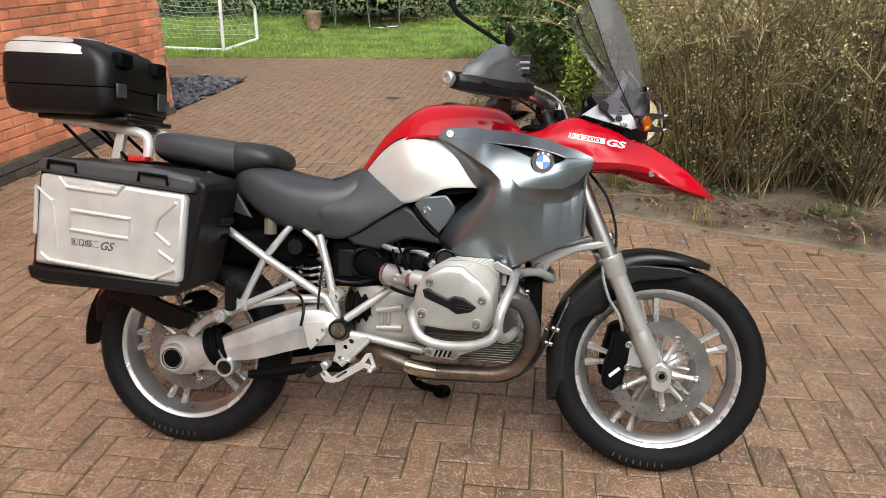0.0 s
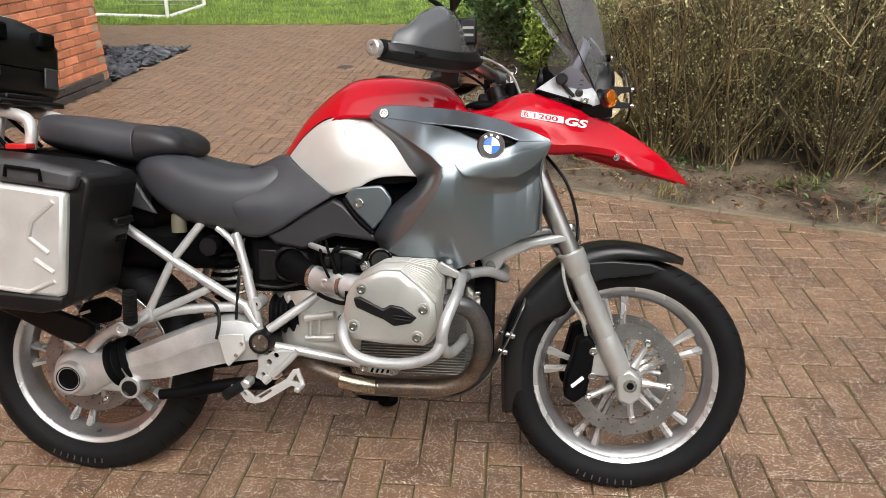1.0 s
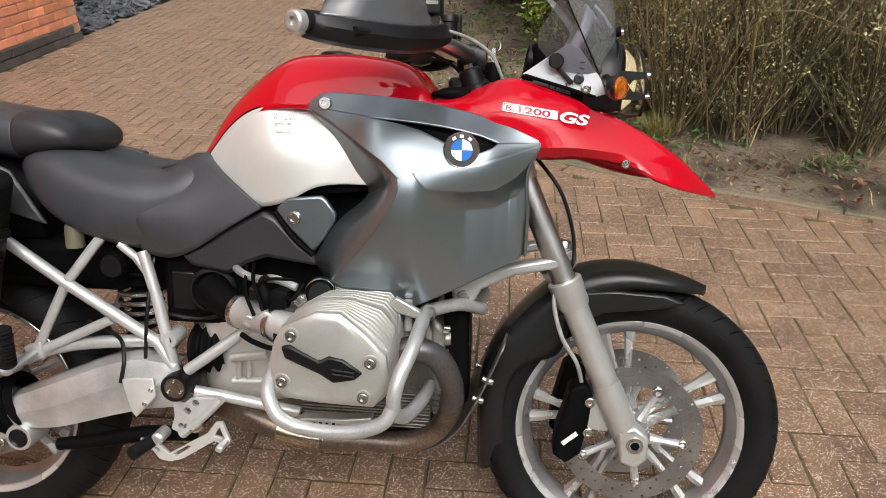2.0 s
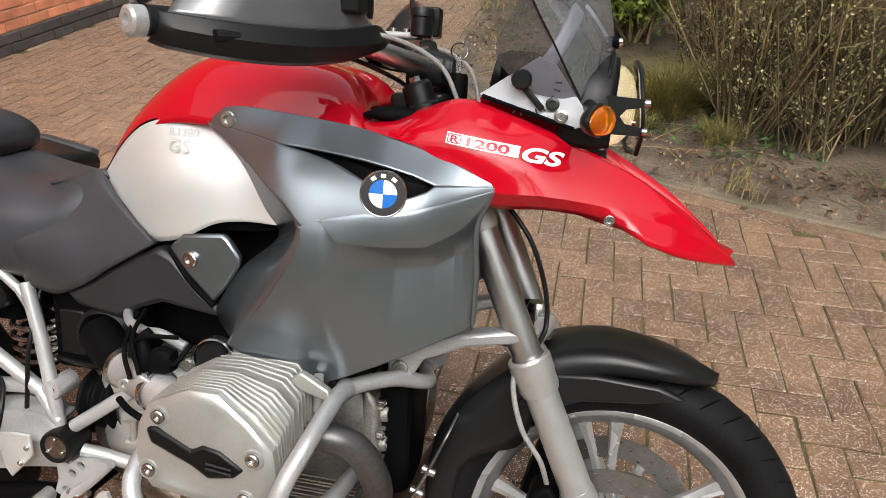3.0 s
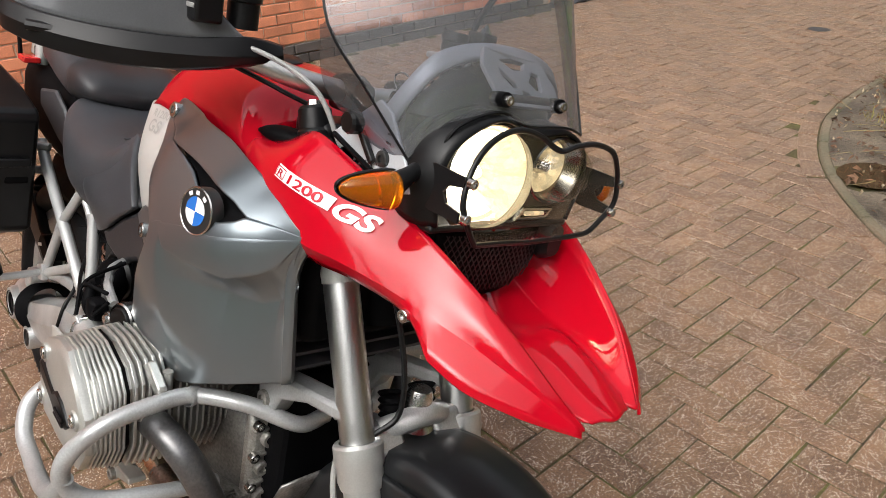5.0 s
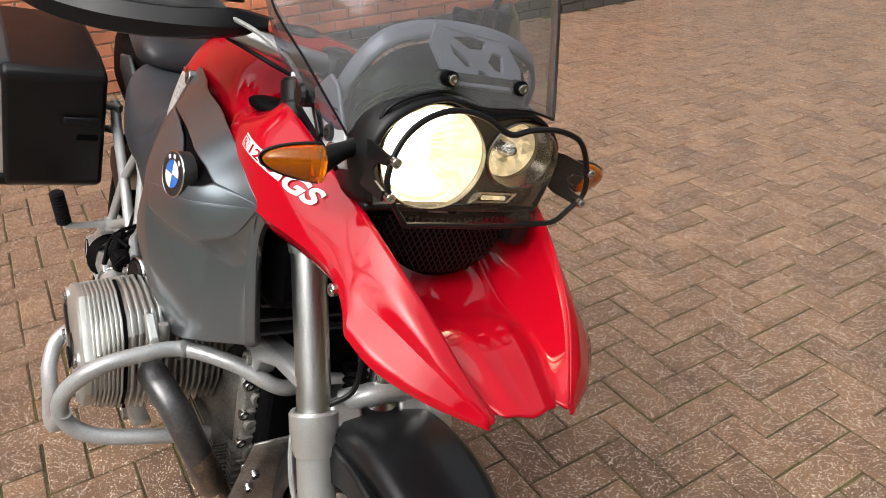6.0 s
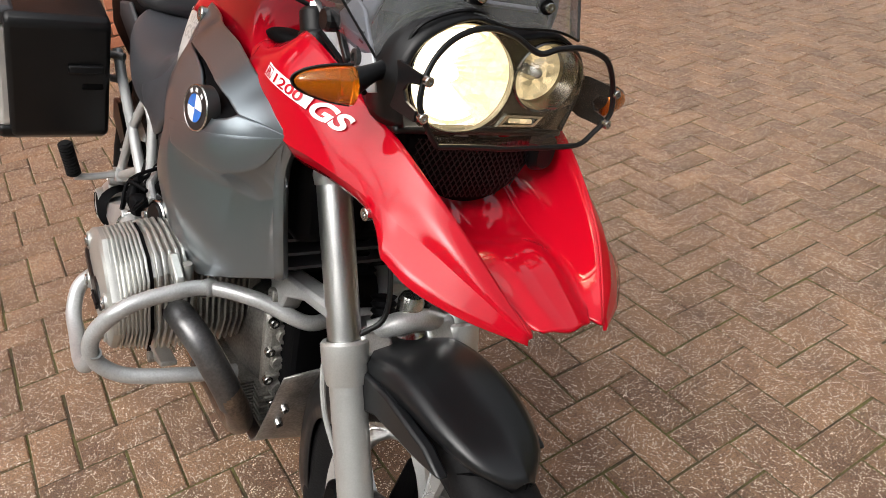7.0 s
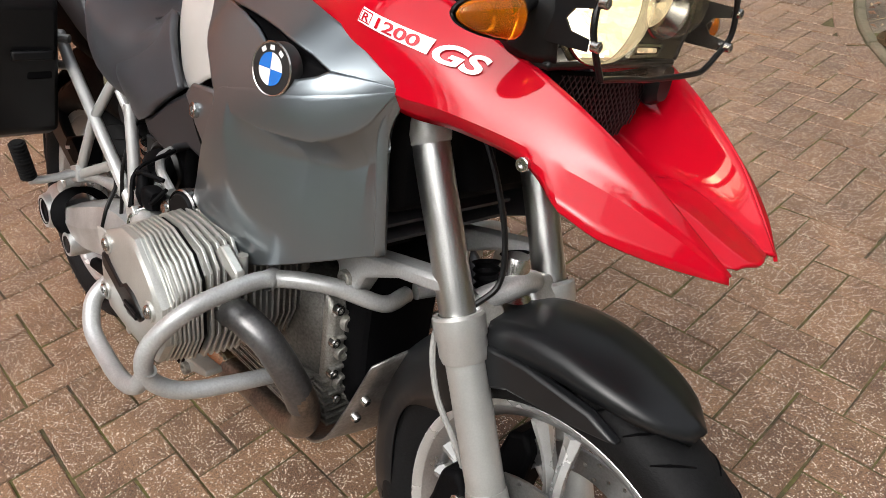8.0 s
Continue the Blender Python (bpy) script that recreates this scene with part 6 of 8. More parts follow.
    for a0, a1, a2 in (((0.705, -0.19, 0.70), (0.728, -0.262, 0.665), (0.752, -0.285, 0.628)), ((0.72, -0.19, 0.705), (0.748, -0.270, 0.688), (0.772, -0.290, 0.640)), ((0.80, -0.262, 0.668), (0.826, -0.280, 0.662), (0.845, -0.262, 0.690)), ((0.742, -0.262, 0.674), (0.775, -0.275, 0.698), (0.820, -0.255, 0.695))):
        part("wire", tube([(q[0], s * q[1], q[2]) for q in (a0, a1, a2)], 0.0038, 10, 6), MATTE, th)
    part("linkage", tube([(0.720, s * -0.272, 0.583), (0.750, s * -0.288, 0.575), (0.795, s * -0.300, 0.570), (0.800, s * -0.300, 0.600)], 0.0055, seg=8), MATTE, th)
    rc = part("round_cover", lathe([(0, 0.004), (0.022, 0.004), (0.025, 0.0), (0.028, -0.03)], (0.874, s * -0.252, 0.668), (0.25, -s, 0.1), 28), BLACK, th)
    part("cover_ring", lathe([(0.0262, -0.004), (0.0282, 0.001), (0.0305, -0.002), (0.0305, -0.02)], (0.874, s * -0.252, 0.668), (0.25, -s, 0.1), 28), STEEL, rc)
    part("head_bracket", prism([(1.005, 0.655), (1.025, 0.672), (1.07, 0.648), (1.075, 0.628), (1.03, 0.64)], s * -0.265, s * -0.25), HEAD, cy, bevel=0.003)
    part("head_bracket", rod((1.045, s * -0.24, 0.60), (1.045, s * -0.24, 0.66), 0.008), HEAD, cy)
    # header pipe
    hp = part("header_pipe", tube([(1.015, s * -0.25, 0.555), (1.06, s * -0.25, 0.565), (1.105, s * -0.232, 0.540), (1.13, s * -0.20, 0.47), (1.125, s * -0.17, 0.40), (1.085, s * -0.15, 0.335), (1.02, s * -0.145, 0.306), (0.92, s * -0.145, 0.304), (0.84, s * -0.15, 0.304)], 0.0235, 60, 18), EXH, bike, "heat-stained exhaust header pipe")
    part("pipe_elbow", tube([(1.015, s * -0.25, 0.555), (1.06, s * -0.25, 0.565), (1.105, s * -0.232, 0.540), (1.13, s * -0.20, 0.47), (1.127, s * -0.18, 0.42)], 0.0243, 34, 18), BLUED, hp, "dull grey upper bend of the pipe")
    part("pipe_joint", tube([(0.85, s * -0.15, 0.304), (0.79, s * -0.148, 0.308), (0.745, s * -0.142, 0.315)], [0.023, 0.024, 0.024], seg=18), EXHB, hp, "polished pipe joint")
    part("collector", tube([(0.75, s * -0.14, 0.314), (0.66, s * -0.11, 0.335), (0.58, s * -0.06, 0.35)], [0.024, 0.036, 0.045], seg=18), EXH, hp)
    # crash bar
    cb = part("crash_bar", tube([(1.165, s * -0.01, 0.595), (1.18, s * -0.08, 0.600), (1.135, s * -0.15, 0.628), (1.080, s * -0.215, 0.630), (1.076, s * -0.28, 0.626), (1.070, s * -0.345, 0.605), (1.048, s * -0.386, 0.550), (1.042, s * -0.386, 0.500), (1.055, s * -0.345, 0.468), (1.075, s * -0.255, 0.460), (1.08, s * -0.16, 0.450)], 0.0135, 80, 14), BARGREY, bike, "grey tubular engine crash bar")
    part("lower_bar", tube([(1.045, s * -0.386, 0.515), (1.025, s * -0.395, 0.478), (0.97, s * -0.396, 0.456), (0.887, s * -0.390, 0.452), (0.83, s * -0.386, 0.470), (0.803, s * -0.365, 0.510), (0.80, s * -0.30, 0.540), (0.81, s * -0.20, 0.53)], 0.0135, 60, 14), BARGREY, cb)
    part("bar_joint", lathe([(0.0142, -0.012), (0.0155, -0.01), (0.0155, 0.01), (0.0142, 0.012)], (1.080, s * -0.215, 0.630), (0.3, s * -0.9, 0.0), 18), BARGREY, cb)
    part("lower_cover", prism([(0.812, 0.396), (0.834, 0.409), (0.920, 0.412), (0.975, 0.420), (0.978, 0.410), (0.928, 0.392), (0.907, 0.375), (0.834, 0.382)], s * -0.265, s * -0.235), HEAD, bike, bevel=0.003)
    for k in range(4):
        x = 0.849 + 0.0135 * k
        # black strips laid on the cover; the slots' dark depth is colour only
        part("vent_slot_mark", prism([(x, 0.384), (x + 0.006, 0.383), (x + 0.014, 0.403), (x + 0.008, 0.404)], s * -0.268, s * -0.266), MATTE, bike, smooth=False)
    bolt("cover_bolt", (0.833, s * -0.268, 0.3945), (0, -s, 0), 0.011, 0.006, STEEL, bike)
    bolt("cover_bolt", (0.911, s * -0.268, 0.391), (0, -s, 0), 0.011, 0.006, DIRTYALU, bike)
    # air box side below the tank
    part("air_box", prism([(0.555, 0.715), (0.60, 0.735), (0.66, 0.775), (0.735, 0.812), (0.765, 0.80), (0.815, 0.745), (0.84, 0.728), (0.86, 0.70), (0.74, 0.715), (0.70, 0.70), (0.66, 0.675), (0.58, 0.69)], s * -0.178, s * -0.10), SEAT2, bike, "dark grey air box cover", bevel=0.010)
    part("air_box_edge", tube([(0.765, s * -0.178, 0.812), (0.80, s * -0.182, 0.765), (0.842, s * -0.184, 0.728)], 0.007, seg=8), MATTE, bike)
part("skid_plate", rails([[(1.232, -0.135, 0.535), (1.178, -0.140, 0.41), (1.122, -0.135, 0.318), (1.04, -0.12, 0.272), (0.77, -0.11, 0.262)], [(1.24, 0, 0.55), (1.188, 0, 0.41), (1.13, 0, 0.31), (1.04, 0, 0.266), (0.77, 0, 0.258)], [(1.232, 0.135, 0.535), (1.178, 0.140, 0.41), (1.122, 0.135, 0.318), (1.04, 0.12, 0.272), (0.77, 0.11, 0.262)]], 30, 4),
     mat("skid_steel", (0.27, 0.26, 0.25), 0.36, metal=0.8, var=0.25, fine=200), bike, "dull metal skid plate", thick=0.004)
for y in (-0.09, 0.09):
    for z in (0.385, 0.43):
        bolt("skid_bolt", (1.180 + (z - 0.385) * 0.43, y * 1.3, z + 0.02), (1, 0, -0.3), 0.008, 0.012, STEEL, bike)
# plain matt black box filling the space between engine and tank
part("core_filler", box((0.45, -0.10, 0.60), (1.06, 0.10, 0.86)), MATTE, bike, bevel=0.03)
bt = part("battery_box", box((0.505, -0.152, 0.555), (0.690, -0.06, 0.705)), MATTE, bike, "black battery box", bevel=0.012)
part("battery_cover", box((0.527, -0.160, 0.588), (0.578, -0.150, 0.672)), BLACK, bt, bevel=0.004)
part("battery_edge", tube([(0.515, -0.156, 0.575), (0.58, -0.157, 0.570), (0.62, -0.160, 0.578), (0.665, -0.158, 0.592)], 0.005, seg=8), BLACK, bt)

# stands
cs = part("centre_stand", tube([(0.56, -0.16, 0.30), (0.45, -0.17, 0.298), (0.32, -0.175, 0.272), (0.245, -0.18, 0.262)], [0.016, 0.018, 0.017, 0.014], seg=12), MATTE, bike, "black folded centre stand")
part("stand_leg", tube([(0.56, 0.16, 0.30), (0.45, 0.17, 0.298), (0.32, 0.175, 0.272), (0.245, 0.18, 0.262)], 0.015, seg=12), MATTE, cs)
part("stand_bridge", rod((0.54, -0.16, 0.30), (0.54, 0.16, 0.30), 0.014), MATTE, cs)
foot = LEAN.inverted() @ Vector((0.80, 0.335, 0.012))
ss = part("side_stand", tube([(0.69, 0.16, 0.30), (0.73, 0.22, 0.18), foot], 0.014, seg=12), MATTE, bike, "black side stand")
bm = lathe([(0, 0.008), (0.03, 0.008), (0.034, 0.0), (0.034, -0.010), (0, -0.012)], (0, 0, 0), (0, 0, 1), 20)
bm.transform(Matrix.Translation(foot) @ LEAN.inverted().to_3x3().to_4x4())
part("stand_foot", bm, MATTE, ss)

# luggage rack
rk = part("luggage_rack", tube([(-0.46, -0.085, 1.055), (-0.33, -0.095, 1.045), (-0.20, -0.10, 1.025), (-0.13, -0.105, 1.005), (-0.118, -0.108, 0.975), (-0.125, -0.108, 0.925)], [0.012, 0.015, 0.018, 0.017, 0.016, 0.016], seg=12), CASE, bike, "silver cast luggage rack")
part("rack_arm", tube([(-0.46, 0.085, 1.055), (-0.33, 0.095, 1.045), (-0.20, 0.10, 1.025), (-0.13, 0.105, 1.005), (-0.118, 0.108, 0.975), (-0.125, 0.108, 0.925)], [0.012, 0.015, 0.018, 0.017, 0.016, 0.016], seg=12), CASE, rk)
part("rack_foot", prism([(-0.235, 1.02), (-0.205, 1.02), (-0.225, 0.93), (-0.26, 0.93)], -0.10, -0.07), CASE, rk, bevel=0.004)
part("rack_plate", box((-0.50, -0.12, 1.058), (-0.17, 0.12, 1.076)), BLACK, rk, bevel=0.006)
part("rack_bar", box((-0.28, -0.16, 1.045), (-0.16, 0.16, 1.062)), BLACK, rk, bevel=0.006)
for s in SIDES:
    part("rack_strut", rod((-0.425, s * -0.09, 1.04), (-0.28, s * -0.12, 0.92), 0.006), MATTE, rk)
    part("tail_strut", rod((-0.30, s * -0.07, 1.03), (-0.20, s * -0.10, 0.93), 0.006), MATTE, rk)
part("rack_tag", box((-0.165, -0.155, 0.925), (-0.105, -0.115, 0.940)), REDLENS, rk, "red plastic latch", bevel=0.003)

# pannier cases
def pannier(s, label):
    pc = thing("pannier_case", label, "motorcycle luggage", LEAN @ Matrix.Translation((-0.07, s * -0.33, 0.56)), "panniers")
    off = Vector((-0.07, s * -0.33, 0.56))

    def put(name, bm, m, lab="", **k):
        for v in bm.verts:
            v.co = settle(v.co)
        bm.transform(Matrix.Translation(-off))
        return part(name, bm, m, pc, lab, **k)
    O = [(-0.305, 0.580), (-0.31, 0.62), (-0.268, 0.915), (-0.250, 0.935), (0.10, 0.905), (0.225, 0.880), (0.235, 0.86), (0.165, 0.575), (0.12, 0.553), (-0.28, 0.570)]
    body = put("body", prism(O, s * -0.205, s * -0.425), BLACK, "black textured case body", bevel=0.022)
    F = [(-0.285, 0.635), (-0.252, 0.893), (0.185, 0.843), (0.160, 0.600), (0.148, 0.592)]
    pan = put("outer_panel", prism(F, s * -0.405, s * -0.447), CASE, "silver aluminium outer panel", bevel=0.012)
    put("lid_edge", prism([(-0.262, 0.897), (-0.25, 0.937), (0.09, 0.912), (0.215, 0.888), (0.205, 0.845)], s * -0.40, s * -0.452), DKGREY, "dark grey plastic lid edge", bevel=0.012)
    put("bottom_edge", prism([(-0.31, 0.628), (-0.298, 0.588), (0.10, 0.555), (0.155, 0.566), (0.165, 0.598)], s * -0.40, s * -0.450), BLACK, bevel=0.010)
    for x0 in (-0.22, 0.05):
        put("latch", tube([(x0, s * -0.456, 0.882 - 0.1 * x0), (x0 + 0.005, s * -0.458, 0.905 - 0.1 * x0), (x0 + 0.085, s * -0.458, 0.896 - 0.1 * x0), (x0 + 0.085, s * -0.456, 0.872 - 0.1 * x0)], 0.0045, seg=8, smooth=False), MATTE)
    # pressed ribs of the panel
    ribs = [[(-0.275, 0.72), (-0.262, 0.855), (-0.215, 0.815), (-0.205, 0.67)], [(-0.19, 0.882), (-0.17, 0.855), (-0.02, 0.838), (0.0, 0.862)], [(0.155, 0.82), (0.10, 0.775), (0.09, 0.735), (0.135, 0.70)],
            [(-0.16, 0.79), (0.02, 0.770), (0.012, 0.715), (-0.165, 0.735), (-0.16, 0.79)], [(0.145, 0.655), (0.10, 0.685)], [(-0.26, 0.665), (-0.235, 0.645), (0.08, 0.607), (0.145, 0.635)]]
    for r in ribs:
        put("pressed_rib", tube([(x, s * -0.4475, z) for x, z in r], 0.006, seg=8, smooth=False), CASE)
    x0, dx = (-0.164, 1) if s == 1 else (-0.014, -1)
    fm = Matrix.Translation(-off) @ side_frame(settle((x0, s * -0.4495, 0.693 if s == 1 else 0.68)), (dx, 0, -0.085 * dx), (0, 0, 1))
    pl = bmesh.new()
    for a, b, c, d in ((0, 0, 0.084, 0.0015), (0, 0.0165, 0.084, 0.018), (0, 0, 0.0015, 0.018), (0.018, 0, 0.0195, 0.018)):
        pl.faces.new([pl.verts.new(fm @ Vector(v)) for v in ((a, b, 0), (c, b, 0), (c, d, 0), (a, d, 0))])
    part("decal_frame", pl, DECALD, pc, smooth=False)
    lettering("decal_letter", "R", 0.017, fm @ Matrix.Translation((0.004, 0.003, 0)), DECALD, pc)
    lettering("decal_number", "1200", 0.019, fm @ Matrix.Translation((0.022, 0.0025, 0)), DECALD, pc, width=1.1)
    lettering("decal_letters", "GS", 0.033, fm @ Matrix.Translation((0.086, -0.004, 0)), DECALD, pc, shear=0.35)
    put("hinge", box((0.16, min(s * -0.27, s * -0.22), 0.70), (0.20, max(s * -0.27, s * -0.22), 0.72)), MATTE, bevel=0.004)
    put("front_latch", box((0.165, min(s * -0.30, s * -0.22), 0.745), (0.222, max(s * -0.30, s * -0.22), 0.765)), BLACK, bevel=0.004)
    for z in (0.66, 0.72):
        put("carrier_pin", rod((0.10, s * -0.21, z + 0.05), (0.14, s * -0.16, z + 0.05), 0.010), ALU)


pannier(1, "silver and black hard pannier hung beside the rear wheel")
pannier(-1, "silver and black hard pannier on the far flank")

# top box
tb_off = Vector((-0.36, 0, 1.08))
tb = thing("top_case", "black top box with a silver lid panel on the rear rack", "motorcycle luggage", LEAN @ Matrix.Translation(tb_off))


def tput(name, bm, m, lab="", **k):
    for v in bm.verts:
        v.co = settle(v.co)
    bm.transform(Matrix.Translation(-tb_off))
    return part(name, bm, m, tb, lab, **k)


def tray(levels, n=6):
    """A moulded box: rings of rounded rectangles (z, x0, x1, half width, corner radius)."""
    rows = []
    for z, x0, x1, h, r in levels:
        ring = []
        for cx, cyy, a0 in ((x1 - r, h - r, 0), (x0 + r, h - r, 90), (x0 + r, -h + r, 180), (x1 - r, -h + r, 270)):
            ring += [(cx + r * math.cos(radians(a0 + 90 * k / n)), cyy + r * math.sin(radians(a0 + 90 * k / n)), z - 0.035 * (cx + 0.38)) for k in range(n + 1)]
        rows.append(ring)
    return grid(rows, close=True, caps=True)


tput("lower_shell", tray([(1.072, -0.54, -0.205, 0.175, 0.04), (1.082, -0.56, -0.188, 0.195, 0.045), (1.10, -0.567, -0.181, 0.203, 0.05), (1.148, -0.57, -0.186, 0.206, 0.05), (1.1545, -0.57, -0.187, 0.2065, 0.05)]), BLACK, "black lower shell", angle=50)
tput("seal", tray([(1.15, -0.565, -0.192, 0.202, 0.05), (1.162, -0.565, -0.192, 0.202, 0.05)]), MATTE, "black rubber seal")
tput("lid", tray([(1.1585, -0.572, -0.186, 0.2085, 0.05), (1.166, -0.572, -0.185, 0.2085, 0.05), (1.23, -0.57, -0.186, 0.2085, 0.05), (1.262, -0.566, -0.205, 0.206, 0.05), (1.288, -0.556, -0.245, 0.196, 0.055), (1.302, -0.54, -0.275, 0.178, 0.06), (1.306, -0.51, -0.31, 0.14, 0.06)]), BLACK, "black lid", angle=50)
tput("lid_panel", tray([(1.252, -0.5655, -0.236, 0.2092, 0.05), (1.274, -0.562, -0.246, 0.205, 0.05), (1.293, -0.55, -0.275, 0.192, 0.055), (1.306, -0.535, -0.285, 0.172, 0.06), (1.309, -0.51, -0.31, 0.14, 0.06)]), CASE, "silver lid panel", angle=50)
for y in (-0.13, 0.10):
    tput("lid_latch", box((-0.205, y - 0.035, 1.215), (-0.168, y + 0.035, 1.262)), MATTE, bevel=0.008)
tput("front_badge", box((-0.182, -0.18, 1.12), (-0.174, -0.13, 1.165)), DKGREY, bevel=0.003)
tput("front_badge", box((-0.182, 0.09, 1.10), (-0.174, 0.15, 1.16)), DKGREY, bevel=0.003)


# ---- the place: ground, drive, bed, lawn, house wall ----
SOIL = mat("wet_soil", (0.185, 0.150, 0.110), 0.45, var=0.3, scale=3.0, fine=60, bump=0.8, depth=0.02, col2=(0.05, 0.037, 0.026))
LAWN = mat("lawn_base", (0.13, 0.20, 0.04), 0.9, var=0.2, scale=2.0, fine=80, bump=0.6, depth=0.02, col2=(0.04, 0.07, 0.015))
GRASS = mat("grass_blades", (0.22, 0.32, 0.05), 0.6, var=0.15, scale=2.0, bump=0, rand=0.35, island=True, col2=(0.13, 0.20, 0.03))
PAVER = mat("paver", (0.170, 0.101, 0.058), 0.42, var=0.33, scale=7.0, fine=300, bump=0.8, depth=0.003, rand=0.20, col2=(0.130, 0.074, 0.045), spots=((0.88, 0.77, 0.65), 260.0, 0.742), placed=True, grit=(0.3, 1.75))
PAVER_J = mat("paver_joined", (0.170, 0.101, 0.058), 0.42, var=0.33, scale=7.0, fine=300, bump=0.8, depth=0.003, rand=0.20, island=True, col2=(0.130, 0.074, 0.045), spots=((0.88, 0.77, 0.65), 260.0, 0.742), placed=True, grit=(0.3, 1.75))
JOINT = mat("mossy_joint_sand", (0.050, 0.038, 0.024), 0.9, var=0.3, scale=9.0, fine=90, bump=0.7, depth=0.004, col2=(0.115, 0.110, 0.028))
KERB = mat("kerb_concrete", (0.185, 0.145, 0.10), 0.8, var=0.2, scale=3.0, fine=120, bump=0.5, depth=0.003, col2=(0.10, 0.10, 0.06))
BRICK = mat("red_brick", (0.68, 0.255, 0.135), 0.8, var=0.14, scale=5.0, fine=140, bump=0.5, depth=0.003, placed=True, rand=0.22)
BRICK_J = mat("red_brick_joined", (0.68, 0.255, 0.135), 0.8, var=0.14, scale=5.0, fine=140, bump=0.5, depth=0.003, placed=True, rand=0.22, island=True)
PLINTH = mat("dark_plinth_brick", (0.085, 0.072, 0.066), 0.75, var=0.15, scale=5.0, fine=140, bump=0.5, depth=0.003, rand=0.2)
MORTAR = mat("mortar", (0.55, 0.42, 0.31), 0.9, var=0.15, scale=4.0, fine=160, bump=0.4, depth=0.002)
SLATE = mat("slate_chips", (0.10, 0.105, 0.12), 0.5, var=0.25, fine=80, bump=0.3, rand=0.55, island=True)
WATER = mat("muddy_water", (0.09, 0.055, 0.03), 0.05, var=0.1, scale=2, bump=0.0)
STEM = mat("twig_bark", (0.25, 0.205, 0.105), 0.75, var=0.25, scale=3, fine=60, bump=0.3, rand=0.75, island=True, col2=(0.075, 0.056, 0.032))
BUD = mat("buds_and_young_leaves", (0.46, 0.47, 0.22), 0.6, var=0.2, bump=0, rand=0.4, island=True)
LEAF = mat("dark_glossy_leaf", (0.085, 0.16, 0.042), 0.35, var=0.2, bump=0, rand=0.5, island=True)
LEAF2 = mat("bright_leaf", (0.30, 0.42, 0.08), 0.45, var=0.2, bump=0, rand=0.35, island=True)
STRAW = mat("dry_grass", (0.27, 0.24, 0.075), 0.7, var=0.2, bump=0, rand=0.4, island=True)
DEAD = mat("dead_leaves", (0.14, 0.075, 0.04), 0.7, var=0.25, bump=0, rand=0.5, island=True)
HEDGE = mat("hedge_leaf", (0.026, 0.052, 0.020), 0.5, var=0.2, bump=0, rand=0.5, island=True)
ORANGE = mat("orange_pad", (0.75, 0.20, 0.05), 0.5, var=0.08)
POT = mat("weathered_pot", (0.25, 0.17, 0.11), 0.8, var=0.2)


def mesh(name, verts, faces, material, parent=None, label="", kind="", category="", smooth=False):
    me = bpy.data.meshes.new(name)
    me.from_pydata(verts, [], faces)
    me.materials.append(material)
    if smooth:
        me.shade_smooth()
    ob = new(name, me)
    if parent:
        ob.parent = parent
    return tagged(ob, label, category, "", kind)


# ground sheet to the horizon
n = 40
xs = [math.copysign(abs(u) ** 3, u) * 400 for u in np.linspace(-1, 1, n + 1)]
mesh("ground", [(x, y, -0.06) for y in xs for x in xs], [(j * (n + 1) + i, j * (n + 1) + i + 1, (j + 1) * (n + 1) + i + 1, (j + 1) * (n + 1) + i) for j in range(n) for i in range(n)], LAWN, None, "grassy ground reaching to the horizon", "structure", "ground")

# edge of the planting bed, from far to near
EDGE = [(0.10, 9.6), (0.16, 8.4), (0.22, 7.15), (0.25, 6.0), (0.28, 4.8), (0.34, 4.2), (0.46, 3.75), (0.72, 3.22), (1.12, 2.74), (1.46, 2.47), (1.92, 2.25), (2.5, 2.03), (3.0, 1.84), (4.2, 1.45), (6.0, 0.9), (9.0, 0.2)]
edge = [(p.x, p.y) for p in crv([(x, y, 0) for x, y in EDGE], 400)]


def in_bed(x, y):
    """Whether a place lies beyond the bed's edge."""
    ys = [q for q in edge]
    if y > 9.6:
        return False
    for (x0, y0), (x1, y1) in zip(ys, ys[1:]):
        if y1 <= y <= y0:
            f = (y0 - y) / (y0 - y1 + 1e-9)
            return x > x0 + (x1 - x0) * f
    return False


# bed of soil, gently heaped, with a hollow where water stands
PUDDLE = (0.92, 3.27)
rng = random.Random(11)
verts, faces = [], []
cols = 34
for (x, y) in edge[::3]:
    for j in range(cols):
        f = (j / (cols - 1)) ** 1.6
        dx, dy = 7.5 * f, 6.0 * f
        px, py = x + dx, y + dy * 0.9
        z = 0.0 + 0.05 * min(1, f * 9) + 0.03 * noise.noise((px * 1.7, py * 1.7, 0)) * min(1, f * 20) + 0.018 * noise.noise((px * 7, py * 7, 3)) * min(1, f * 30)
        z = max(z, 0.002 + 0.012 * min(1, f * 40))
        z -= 0.045 * math.exp(-(((px - PUDDLE[0]) / 0.14) ** 2 + ((py - PUDDLE[1]) / 0.16) ** 2))
        verts.append((px, py, z))
for i in range(len(edge[::3]) - 1):
    for j in range(cols - 1):
        a = i * cols + j
        faces.append((a, a + 1, a + cols + 1, a + cols))
mesh("planting_bed", verts, faces, SOIL, None, "damp bare soil of the planting bed", "structure", "soil", True)

# joint sand under the pavers
mesh("paving_bed", [(-9, -9, -0.0050), (12, -9, -0.0050), (12, 9.55, -0.0050), (-9, 9.55, -0.0050)], [(0, 1, 2, 3)], JOINT, None, "mossy sand under the block paving", "structure", "paving")

